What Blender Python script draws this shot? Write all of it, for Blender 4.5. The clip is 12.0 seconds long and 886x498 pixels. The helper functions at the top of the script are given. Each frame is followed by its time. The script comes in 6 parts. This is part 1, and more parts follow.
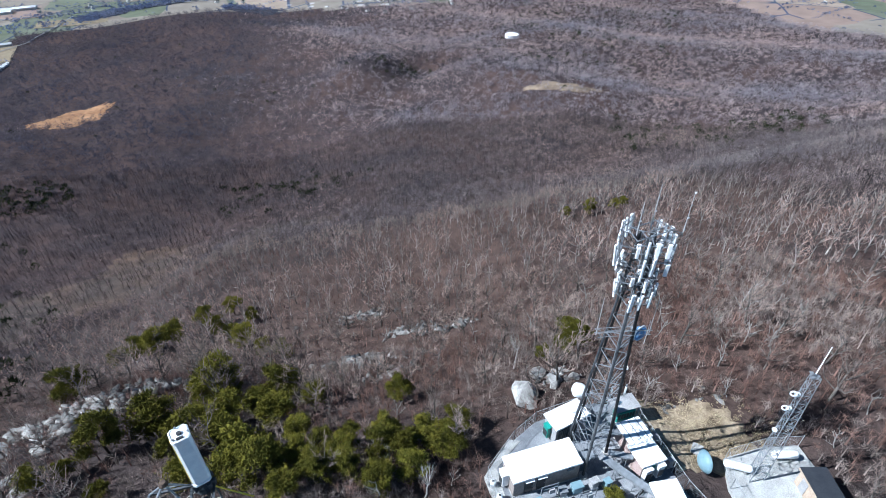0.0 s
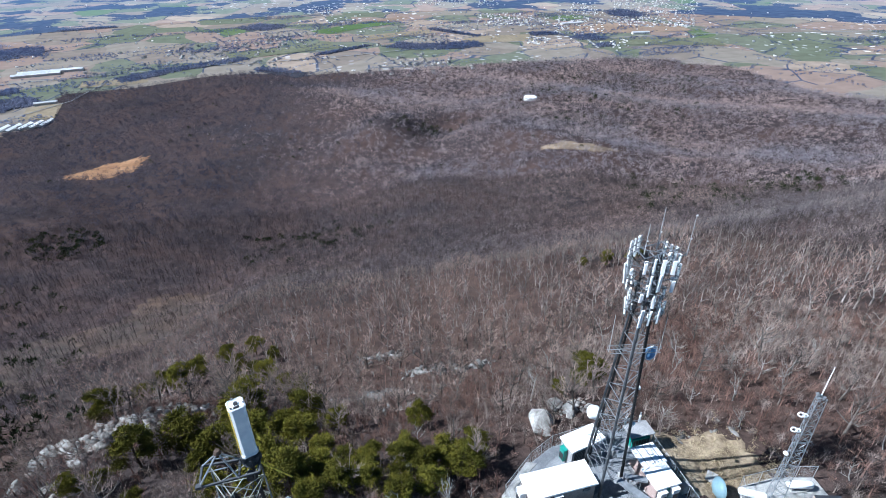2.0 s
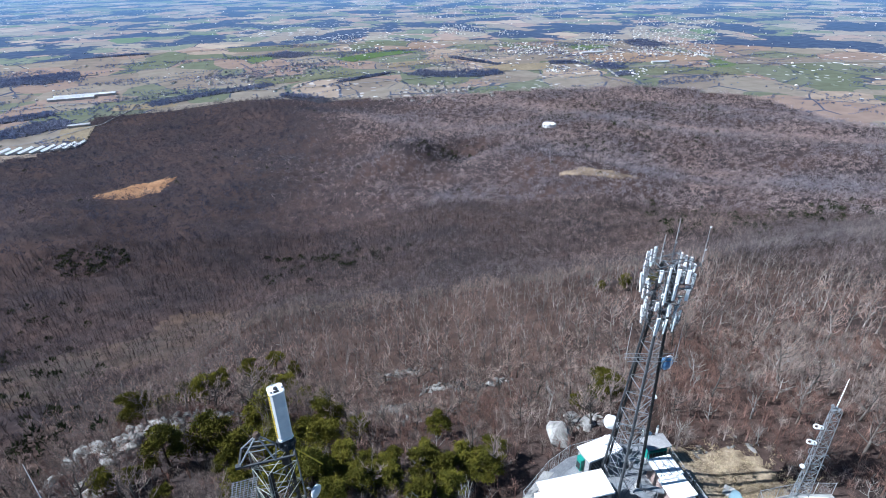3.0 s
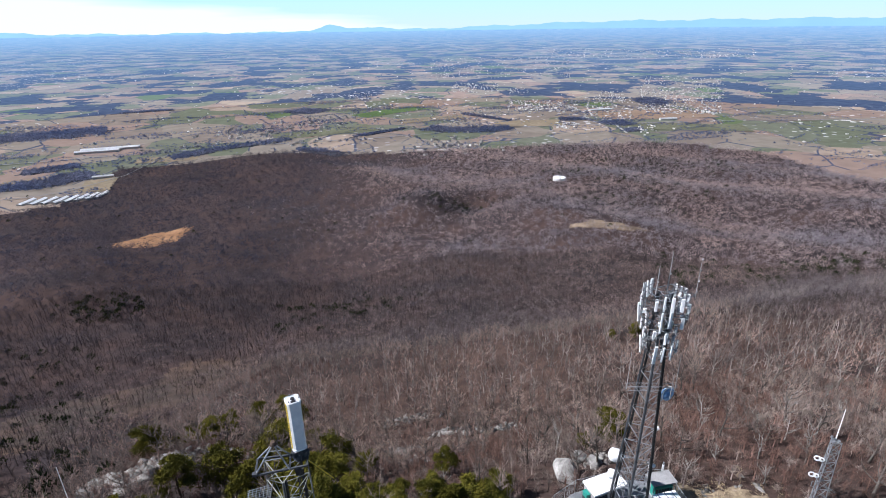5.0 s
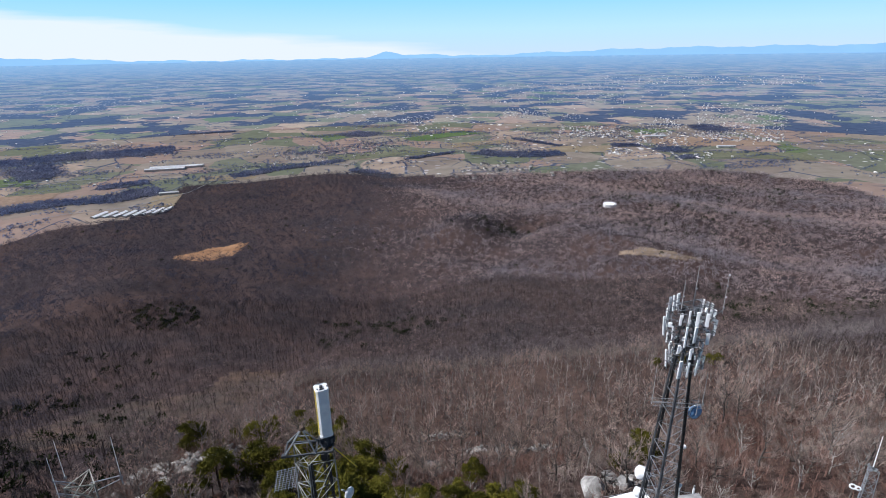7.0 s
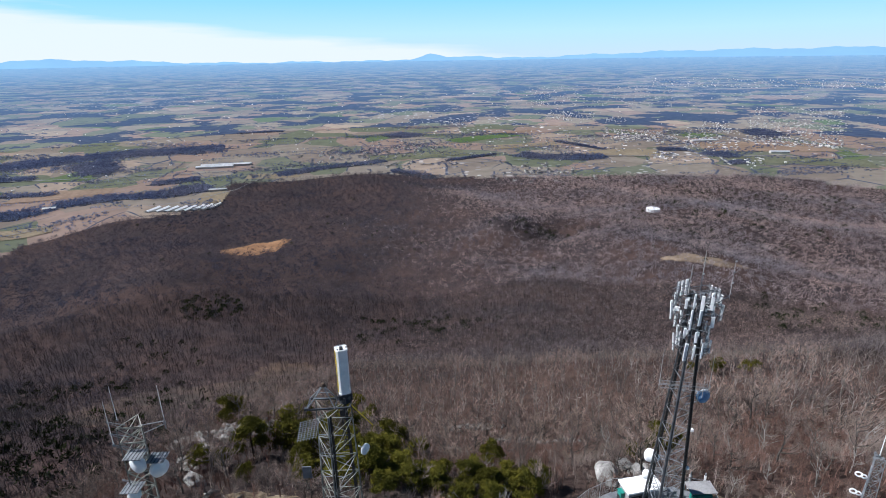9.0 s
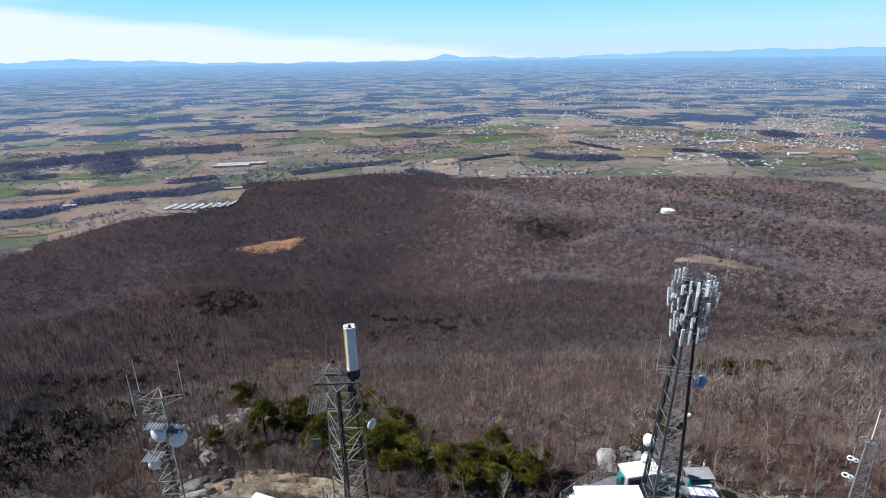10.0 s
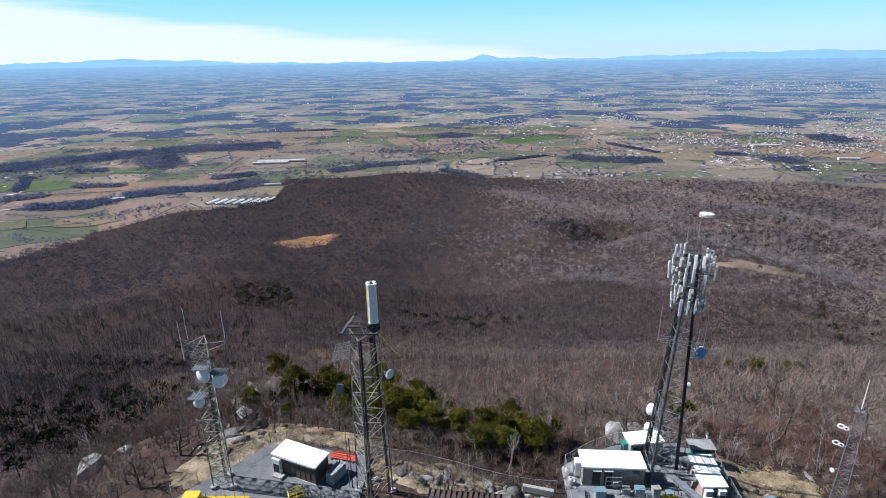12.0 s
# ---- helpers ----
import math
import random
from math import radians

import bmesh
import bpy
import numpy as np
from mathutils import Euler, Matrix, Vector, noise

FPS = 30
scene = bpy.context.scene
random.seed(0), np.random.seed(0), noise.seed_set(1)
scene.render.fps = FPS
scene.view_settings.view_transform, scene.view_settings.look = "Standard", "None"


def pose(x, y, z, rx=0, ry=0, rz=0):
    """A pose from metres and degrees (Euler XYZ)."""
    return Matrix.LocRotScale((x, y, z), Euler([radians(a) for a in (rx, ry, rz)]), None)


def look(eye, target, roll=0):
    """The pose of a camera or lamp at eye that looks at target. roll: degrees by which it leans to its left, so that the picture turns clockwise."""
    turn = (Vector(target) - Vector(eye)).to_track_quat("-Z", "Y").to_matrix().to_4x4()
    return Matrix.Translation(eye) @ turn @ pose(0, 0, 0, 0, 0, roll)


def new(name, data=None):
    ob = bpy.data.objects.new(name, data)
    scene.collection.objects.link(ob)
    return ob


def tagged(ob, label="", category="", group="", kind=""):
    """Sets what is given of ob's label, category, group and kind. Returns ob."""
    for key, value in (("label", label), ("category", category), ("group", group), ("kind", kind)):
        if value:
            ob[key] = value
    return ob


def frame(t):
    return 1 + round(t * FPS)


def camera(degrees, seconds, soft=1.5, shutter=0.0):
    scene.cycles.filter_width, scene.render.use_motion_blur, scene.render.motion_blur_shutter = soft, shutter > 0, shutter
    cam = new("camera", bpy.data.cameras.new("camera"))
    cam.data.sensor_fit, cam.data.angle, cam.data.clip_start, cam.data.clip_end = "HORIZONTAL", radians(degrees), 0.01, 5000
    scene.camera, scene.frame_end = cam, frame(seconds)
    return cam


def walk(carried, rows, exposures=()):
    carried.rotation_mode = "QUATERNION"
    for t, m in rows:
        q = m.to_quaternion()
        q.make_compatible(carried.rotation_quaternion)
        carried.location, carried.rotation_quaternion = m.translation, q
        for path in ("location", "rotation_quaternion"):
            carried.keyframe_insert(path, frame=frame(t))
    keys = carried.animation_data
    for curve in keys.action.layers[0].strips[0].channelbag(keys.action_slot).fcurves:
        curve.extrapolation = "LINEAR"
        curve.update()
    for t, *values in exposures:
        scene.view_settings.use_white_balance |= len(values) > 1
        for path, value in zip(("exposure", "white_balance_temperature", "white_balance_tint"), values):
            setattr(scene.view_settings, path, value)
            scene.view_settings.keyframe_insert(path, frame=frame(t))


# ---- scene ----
cam = camera(78.76, 12.0, soft=0.55)
PATH = [
    (0, pose(-24.371, -27.471, 53.022, 53.180, 0.624, -16.945)),
    (0.5, pose(-24.710, -28.517, 52.938, 54.871, 0.616, -16.962)),
    (1, pose(-25.196, -29.760, 52.867, 56.398, 0.631, -16.789)),
    (1.5, pose(-25.837, -31.162, 52.806, 57.843, 0.655, -16.341)),
    (2, pose(-26.552, -32.580, 52.745, 59.175, 0.695, -14.824)),
    (2.5, pose(-27.287, -34.039, 52.728, 60.452, 0.707, -13.397)),
    (3, pose(-27.918, -35.375, 52.687, 61.833, 0.727, -12.751)),
    (5, pose(-28.442, -39.183, 52.316, 67.375, 0.767, -11.452)),
    (5.5, pose(-28.272, -39.906, 52.183, 68.410, 0.739, -10.248)),
    (6, pose(-27.955, -40.580, 52.091, 69.222, 0.778, -8.918)),
    (6.5, pose(-27.607, -41.359, 51.989, 69.684, 0.850, -7.550)),
    (7, pose(-27.204, -42.144, 51.791, 69.923, 0.851, -6.114)),
    (9, pose(-25.387, -46.233, 50.988, 70.192, 0.867, -1.696)),
    (9.5, pose(-25.030, -47.482, 50.722, 70.222, 0.829, -0.815)),
    (10, pose(-24.663, -48.896, 50.472, 70.253, 0.843, -0.213)),
    (10.5, pose(-24.316, -50.401, 50.198, 70.270, 0.803, 0.899)),
    (11, pose(-23.889, -51.873, 49.855, 70.313, 0.767, 2.279)),
    (11.5, pose(-23.348, -53.353, 49.504, 70.333, 0.758, 3.188)),
    (12, pose(-22.690, -54.765, 49.140, 70.360, 0.724, 3.609)),
]
walk(cam, PATH, [(0.0, 1.12, 5250, 6), (3.0, 1.02, 5300, 8), (5.2, 0.76, 5850, 14), (7.0, 0.55, 5850, 13), (9.0, 0.58, 5800, 11), (12.0, 0.64, 5800, 10)])

# ---- light ----
world = bpy.data.worlds.new("sky")
scene.world = world
world.use_nodes = True
wn, wl = world.node_tree.nodes, world.node_tree.links
sky = wn.new("ShaderNodeTexSky")
sky.sky_type = "NISHITA"
sky.sun_disc = False
sky.sun_elevation, sky.sun_rotation = radians(44), radians(272)
sky.altitude, sky.air_density, sky.dust_density, sky.ozone_density = 600, 1.0, 0.0, 2.0
# a clear winter sky, pale at the skyline, with a thin cloud sheet low down to the west
tc = wn.new("ShaderNodeTexCoord")
sx = wn.new("ShaderNodeSeparateXYZ")
wl.new(tc.outputs["Generated"], sx.inputs[0])


def wmath(op, a, b):
    n = wn.new("ShaderNodeMath")
    n.operation = op
    for s, v in zip(n.inputs, (a, b)):
        if isinstance(v, (int, float)):
            s.default_value = v
        else:
            wl.new(v, s)
    return n.outputs[0]


def wmix(fac, a, b):
    n = wn.new("ShaderNodeMix")
    n.data_type = "RGBA"
    for s, v in ((n.inputs[0], fac), (n.inputs[6], a), (n.inputs[7], b)):
        if isinstance(v, (int, float)):
            s.default_value = v
        elif isinstance(v, tuple):
            s.default_value = (*v, 1)
        else:
            wl.new(v, s)
    return n.outputs[2]


clear = wn.new("ShaderNodeValToRGB")
for k, (p, c) in enumerate(((0.0, (0.66, 0.83, 0.93)), (0.035, (0.58, 0.87, 0.97)), (0.10, (0.30, 0.74, 1.0)), (0.17, (0.055, 0.13, 0.25)), (1.0, (0.012, 0.030, 0.075)))):
    e = clear.color_ramp.elements[k] if k < 2 else clear.color_ramp.elements.new(p)
    e.position, e.color = p, (*c, 1)
wl.new(sx.outputs[2], clear.inputs[0])
stretch = wn.new("ShaderNodeMapping")
stretch.inputs["Scale"].default_value = (3.0, 3.0, 34.0)
wl.new(tc.outputs["Generated"], stretch.inputs[0])
wisp = wn.new("ShaderNodeTexNoise")
wisp.inputs["Scale"].default_value, wisp.inputs["Detail"].default_value = 1.6, 5
wl.new(stretch.outputs[0], wisp.inputs["Vector"])
top = wmath("ADD", wmath("MULTIPLY", sx.outputs[0], -0.105), wmath("MULTIPLY", wisp.outputs["Fac"], 0.045))
veil = wmath("MULTIPLY", wmath("SUBTRACT", wmath("SUBTRACT", top, 0.004), sx.outputs[2]), 42.0)
veil = wmath("MINIMUM", wmath("MAXIMUM", veil, 0.0), 0.85)
air = wn.new("ShaderNodeVectorMath")
air.operation = "SCALE"
wl.new(sky.outputs[0], air.inputs[0])
air.inputs["Scale"].default_value = 0.05
wl.new(wmix(veil, wmix(0.94, air.outputs[0], clear.outputs[0]), (0.93, 0.95, 0.97)), wn["Background"].inputs[0])
wn["Background"].inputs[1].default_value = 0.68
sun = new("sun", bpy.data.lights.new("sun", "SUN"))
sun.data.energy, sun.data.angle, sun.data.color = 5.0, radians(0.5), (1.0, 0.96, 0.91)
sun.matrix_world = look((-100, 11, 97), (0, 0, 0))


# ---- materials ----
def ramp_of(nt, fac, stops):
    n = nt.nodes.new("ShaderNodeValToRGB")
    while len(n.color_ramp.elements) < len(stops):
        n.color_ramp.elements.new(0.5)
    for e, (p, c) in zip(n.color_ramp.elements, stops):
        e.position, e.color = p, (*c, 1)
    nt.links.new(fac, n.inputs[0])
    return n.outputs[0]


def noise_of(nt, scale, detail=4, coord="Object", rough=0.6):
    tc = nt.nodes.new("ShaderNodeTexCoord")
    n = nt.nodes.new("ShaderNodeTexNoise")
    n.inputs["Scale"].default_value, n.inputs["Detail"].default_value = scale, detail
    n.inputs["Roughness"].default_value = rough
    nt.links.new(tc.outputs[coord], n.inputs["Vector"])
    return n.outputs["Fac"]


def mixed(nt, fac, a, b, how="MIX"):
    n = nt.nodes.new("ShaderNodeMix")
    n.data_type, n.blend_type = "RGBA", how
    for sock, v in ((n.inputs[0], fac), (n.inputs[6], a), (n.inputs[7], b)):
        if isinstance(v, (int, float)):
            sock.default_value = v
        elif isinstance(v, tuple):
            sock.default_value = (*v, 1)
        else:
            nt.links.new(v, sock)
    return n.outputs[2]


def material(name, dark, light, scale=3.0, rough=0.7, metal=0.0, bump=0.0, fine=0.0, vary="", spread=0.3):
    """Two tones mixed by a coarse and a fine noise, with relief; vary: 'object' or 'island' shifts the value of each piece."""
    m = bpy.data.materials.new(name)
    m.use_nodes = True
    nt = m.node_tree
    bsdf = nt.nodes["Principled BSDF"]
    a = noise_of(nt, scale)
    col = ramp_of(nt, a, [(0.32, dark), (0.68, light)])
    if fine:
        b = noise_of(nt, scale * fine, 3)
        col = mixed(nt, 0.5, col, ramp_of(nt, b, [(0.35, (0.45, 0.45, 0.45)), (0.65, (1.0, 1.0, 1.0))]), "MULTIPLY")
    if vary:
        rnd = (nt.nodes.new("ShaderNodeObjectInfo").outputs["Random"] if vary == "object"
               else nt.nodes.new("ShaderNodeNewGeometry").outputs["Random Per Island"])
        lo, hi = 1 - spread, 1 + spread
        col = mixed(nt, 1.0, col, ramp_of(nt, rnd, [(0.0, (lo, lo, lo)), (1.0, (hi, hi * 0.98, hi * 0.96))]), "MULTIPLY")
    nt.links.new(col, bsdf.inputs["Base Color"])
    bsdf.inputs["Roughness"].default_value, bsdf.inputs["Metallic"].default_value = rough, metal
    bsdf.inputs["Specular IOR Level"].default_value = 0.05 if rough >= 0.9 else 0.4
    if bump:
        bn = nt.nodes.new("ShaderNodeBump")
        bn.inputs["Strength"].default_value, bn.inputs["Distance"].default_value = 0.8, bump
        nt.links.new(noise_of(nt, scale * 4, 5), bn.inputs["Height"])
        nt.links.new(bn.outputs[0], bsdf.inputs["Normal"])
    return m


STEEL = material("galvanised_steel", (0.170, 0.183, 0.196), (0.306, 0.319, 0.332), 1.5, 0.55, 0.35)
DARKSTEEL = material("weathered_steel", (0.032, 0.035, 0.040), (0.095, 0.10, 0.106), 1.2, 0.6, 0.4)
CABLE = material("black_cable", (0.012, 0.012, 0.013), (0.03, 0.03, 0.03), 5, 0.5)
PANELWHITE = material("antenna_white", (0.80, 0.80, 0.80), (0.88, 0.88, 0.87), 2, 0.45)
RADOME = material("radome_white", (0.68, 0.69, 0.70), (0.82, 0.82, 0.81), 1.5, 0.4)
ROOFWHITE = material("white_roof_membrane", (0.76, 0.755, 0.74), (0.86, 0.855, 0.84), 0.5, 0.6)
WALLTAN = material("aggregate_wall", (0.240, 0.200, 0.176), (0.336, 0.288, 0.256), 2.5, 0.85, 0, 0.01, 12)
WALLBROWN = material("brown_steel_wall", (0.080, 0.060, 0.052), (0.120, 0.092, 0.080), 1.2, 0.6, 0, 0.0, 6)
WALLGREY = material("grey_wall", (0.280, 0.272, 0.272), (0.384, 0.376, 0.368), 1.5, 0.75, 0, 0.006, 8)
WALLCREAM = material("cream_siding", (0.400, 0.304, 0.224), (0.496, 0.392, 0.296), 1.0, 0.7, 0, 0.0, 6)
WALLPINK = material("faded_pink_wall", (0.357, 0.255, 0.221), (0.468, 0.357, 0.323), 1.2, 0.75, 0, 0.0, 6)
TEAL = material("teal_paint", (0.016, 0.176, 0.136), (0.032, 0.256, 0.208), 1.5, 0.45)
TEALGREY = material("teal_grey_fibreglass", (0.136, 0.216, 0.248), (0.208, 0.296, 0.328), 1.0, 0.5)
DARKROOF = material("dark_roof", (0.018, 0.02, 0.026), (0.035, 0.038, 0.045), 0.8, 0.7, 0, 0.01, 10)
BROWNROOF = material("rust_brown_roof", (0.08, 0.05, 0.045), (0.13, 0.085, 0.075), 0.8, 0.6, 0, 0.0, 8)
DARK = material("dark_louvre", (0.015, 0.015, 0.017), (0.035, 0.035, 0.037), 3, 0.6)
CONCRETE = material("concrete", (0.323, 0.315, 0.297), (0.459, 0.451, 0.425), 0.8, 0.85, 0, 0.01, 10)
GRAVEL = material("pale_gravel", (0.16, 0.168, 0.185), (0.31, 0.316, 0.325), 0.6, 0.9, 0, 0.03, 20)
GRAVELDARK = material("dark_gravel", (0.150, 0.154, 0.165), (0.240, 0.244, 0.251), 0.5, 0.9, 0, 0.03, 20)
DIRT = material("dry_grass_dirt", (0.105, 0.074, 0.048), (0.46, 0.365, 0.25), 0.55, 0.95, 0, 0.25, 6)
ROCK = material("quartzite", (0.13, 0.124, 0.116), (0.46, 0.445, 0.42), 1.1, 0.9, 0, 0.08, 7, "object", 0.2)
ROCKS = material("quartzite_scree", (0.04, 0.038, 0.036), (0.33, 0.315, 0.295), 0.7, 0.9, 0, 0.08, 7, "island", 0.45)
BARK = material("grey_bark", (0.072, 0.062, 0.056), (0.168, 0.152, 0.136), 1.2, 0.95, 0, 0, 6, "object", 0.35)
TWIG = material("bare_twigs", (0.135, 0.098, 0.084), (0.36, 0.285, 0.248), 0.4, 0.95, 0, 0, 0, "object", 0.35)


def woods_material(name, grey, brown, patch, soft, spread):
    """Bare woods: stands of purple-grey and red-brown crowns, twiggy grain, each crown its own tone; some light passes through the sprays."""
    m = bpy.data.materials.new(name)
    m.use_nodes = True
    nt = m.node_tree
    bsdf = nt.nodes["Principled BSDF"]
    col = ramp_of(nt, noise_of(nt, patch, 4), [(0.41, grey), (0.59, brown)])
    col = mixed(nt, 1.0, col, ramp_of(nt, noise_of(nt, 0.14, 2), [(0.38, (0.60, 0.60, 0.63)), (0.62, (1.28, 1.25, 1.21))]), "MULTIPLY")
    col = mixed(nt, 1.0, col, ramp_of(nt, noise_of(nt, 0.028, 3), [(0.36, (0.80, 0.80, 0.83)), (0.64, (1.18, 1.16, 1.13))]), "MULTIPLY")
    rnd = nt.nodes.new("ShaderNodeNewGeometry").outputs["Random Per Island"]
    lo, hi = 1 - spread, 1 + spread
    col = mixed(nt, 1.0, col, ramp_of(nt, rnd, [(0.0, (lo, lo, lo)), (1.0, (hi, hi, hi))]), "MULTIPLY")
    nt.links.new(col, bsdf.inputs["Base Color"])
    bsdf.inputs["Roughness"].default_value = 0.95
    bsdf.inputs["Specular IOR Level"].default_value = 0.05
    thin = nt.nodes.new("ShaderNodeBsdfTranslucent")
    nt.links.new(col, thin.inputs[0])
    mx = nt.nodes.new("ShaderNodeMixShader")
    mx.inputs[0].default_value = soft
    nt.links.new(bsdf.outputs[0], mx.inputs[1])
    nt.links.new(thin.outputs[0], mx.inputs[2])
    nt.links.new(mx.outputs[0], nt.nodes["Material Output"].inputs[0])
    return m


# one wood in three tones: shaded west to sunlit east, put into the colour
WOODS = woods_material("sun_toned_woods", (0.375, 0.342, 0.360), (0.530, 0.416, 0.380), 0.006, 0.55, 0.12)
GREYWOODS = woods_material("shade_toned_woods", (0.056, 0.063, 0.094), (0.106, 0.092, 0.108), 0.006, 0.38, 0.30)
MIDTONEWOODS = woods_material("half_shade_toned_woods", (0.135, 0.126, 0.144), (0.225, 0.174, 0.170), 0.006, 0.45, 0.22)
# darkest copy: carries the shade painted into the lens under the tank hill
DARKWOODS = woods_material("dark_toned_woods", (0.030, 0.034, 0.044), (0.066, 0.060, 0.068), 0.012, 0.30, 0.35)
SHRUB = material("grey_shrub_twigs", (0.115, 0.092, 0.082), (0.33, 0.272, 0.242), 0.16, 0.95, 0, 0, 0, "island", 0.4)
BRUSH = material("brush_twigs", (0.075, 0.042, 0.035), (0.250, 0.160, 0.130), 0.10, 0.95, 0, 0, 0, "island", 0.4)
SNAG = material("silver_dead_wood", (0.20, 0.188, 0.174), (0.42, 0.40, 0.375), 1.5, 0.9, 0, 0, 5, "object", 0.3)
NEEDLE = material("pine_needles", (0.040, 0.044, 0.009), (0.180, 0.162, 0.024), 0.7, 0.9, 0, 0, 5, "object", 0.35)
EVERGREEN = material("far_evergreens", (0.014, 0.022, 0.010), (0.040, 0.048, 0.018), 0.05, 0.9, 0, 0, 10, "island", 0.4)
# the haze of distance is put into the blue of these crowns
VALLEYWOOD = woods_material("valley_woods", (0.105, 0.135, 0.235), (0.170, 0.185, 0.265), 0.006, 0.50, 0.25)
YELLOW = material("yellow_paint", (0.55, 0.40, 0.02), (0.70, 0.52, 0.04), 1.5, 0.5)
RED = material("red_steel", (0.45, 0.05, 0.025), (0.60, 0.09, 0.05), 1.5, 0.55)
PINETRUNK = material("pine_bark", (0.06, 0.045, 0.035), (0.13, 0.095, 0.075), 2, 0.95, 0, 0, 5)
FENCE = material("galvanised_mesh", (0.35, 0.36, 0.37), (0.48, 0.49, 0.50), 2, 0.5, 0.5)
HOUSEWALL = material("house_siding", (0.413, 0.398, 0.375), (0.585, 0.570, 0.547), 0.02, 0.8, 0, 0, 0, "object", 0.35)
HOUSEROOF = material("house_shingle", (0.105, 0.098, 0.098), (0.225, 0.210, 0.203), 0.02, 0.9, 0, 0, 0, "object", 0.4)
STUFFHOUSE = material("far_houses", (0.38, 0.375, 0.38), (0.66, 0.65, 0.64), 0.02, 0.8, 0, 0, 0, "island", 0.5)
SHEDROOF = material("weathered_shed_metal", (0.40, 0.41, 0.43), (0.56, 0.57, 0.58), 0.03, 0.6, 0, 0, 6)
BARNROOF = material("barn_roof_metal", (0.70, 0.71, 0.72), (0.80, 0.80, 0.80), 0.02, 0.5, 0, 0, 0)


def forest_floor(name, k, tint):
    m = bpy.data.materials.new(name)
    m.use_nodes = True
    nt = m.node_tree
    bsdf = nt.nodes["Principled BSDF"]
    big, mid, fine = noise_of(nt, 0.012, 5), noise_of(nt, 0.12, 5), noise_of(nt, 1.6, 4)
    a = ramp_of(nt, mid, [(0.3, (0.115 * k, 0.078 * k, 0.060 * k * tint)), (0.7, (0.25 * k, 0.170 * k, 0.128 * k * tint))])
    b = ramp_of(nt, mid, [(0.3, (0.070 * k, 0.058 * k, 0.053 * k * tint)), (0.7, (0.165 * k, 0.130 * k, 0.112 * k * tint))])
    col = mixed(nt, ramp_of(nt, big, [(0.4, (0, 0, 0)), (0.6, (1, 1, 1))]), a, b)
    col = mixed(nt, 0.7, col, ramp_of(nt, fine, [(0.3, (0.5, 0.5, 0.5)), (0.7, (1.25, 1.2, 1.15))]), "MULTIPLY")
    nt.links.new(col, bsdf.inputs["Base Color"])
    bsdf.inputs["Roughness"].default_value = 0.95
    bsdf.inputs["Specular IOR Level"].default_value = 0.05
    bn = nt.nodes.new("ShaderNodeBump")
    bn.inputs["Distance"].default_value = 0.3
    nt.links.new(fine, bn.inputs["Height"])
    nt.links.new(bn.outputs[0], bsdf.inputs["Normal"])
    return m


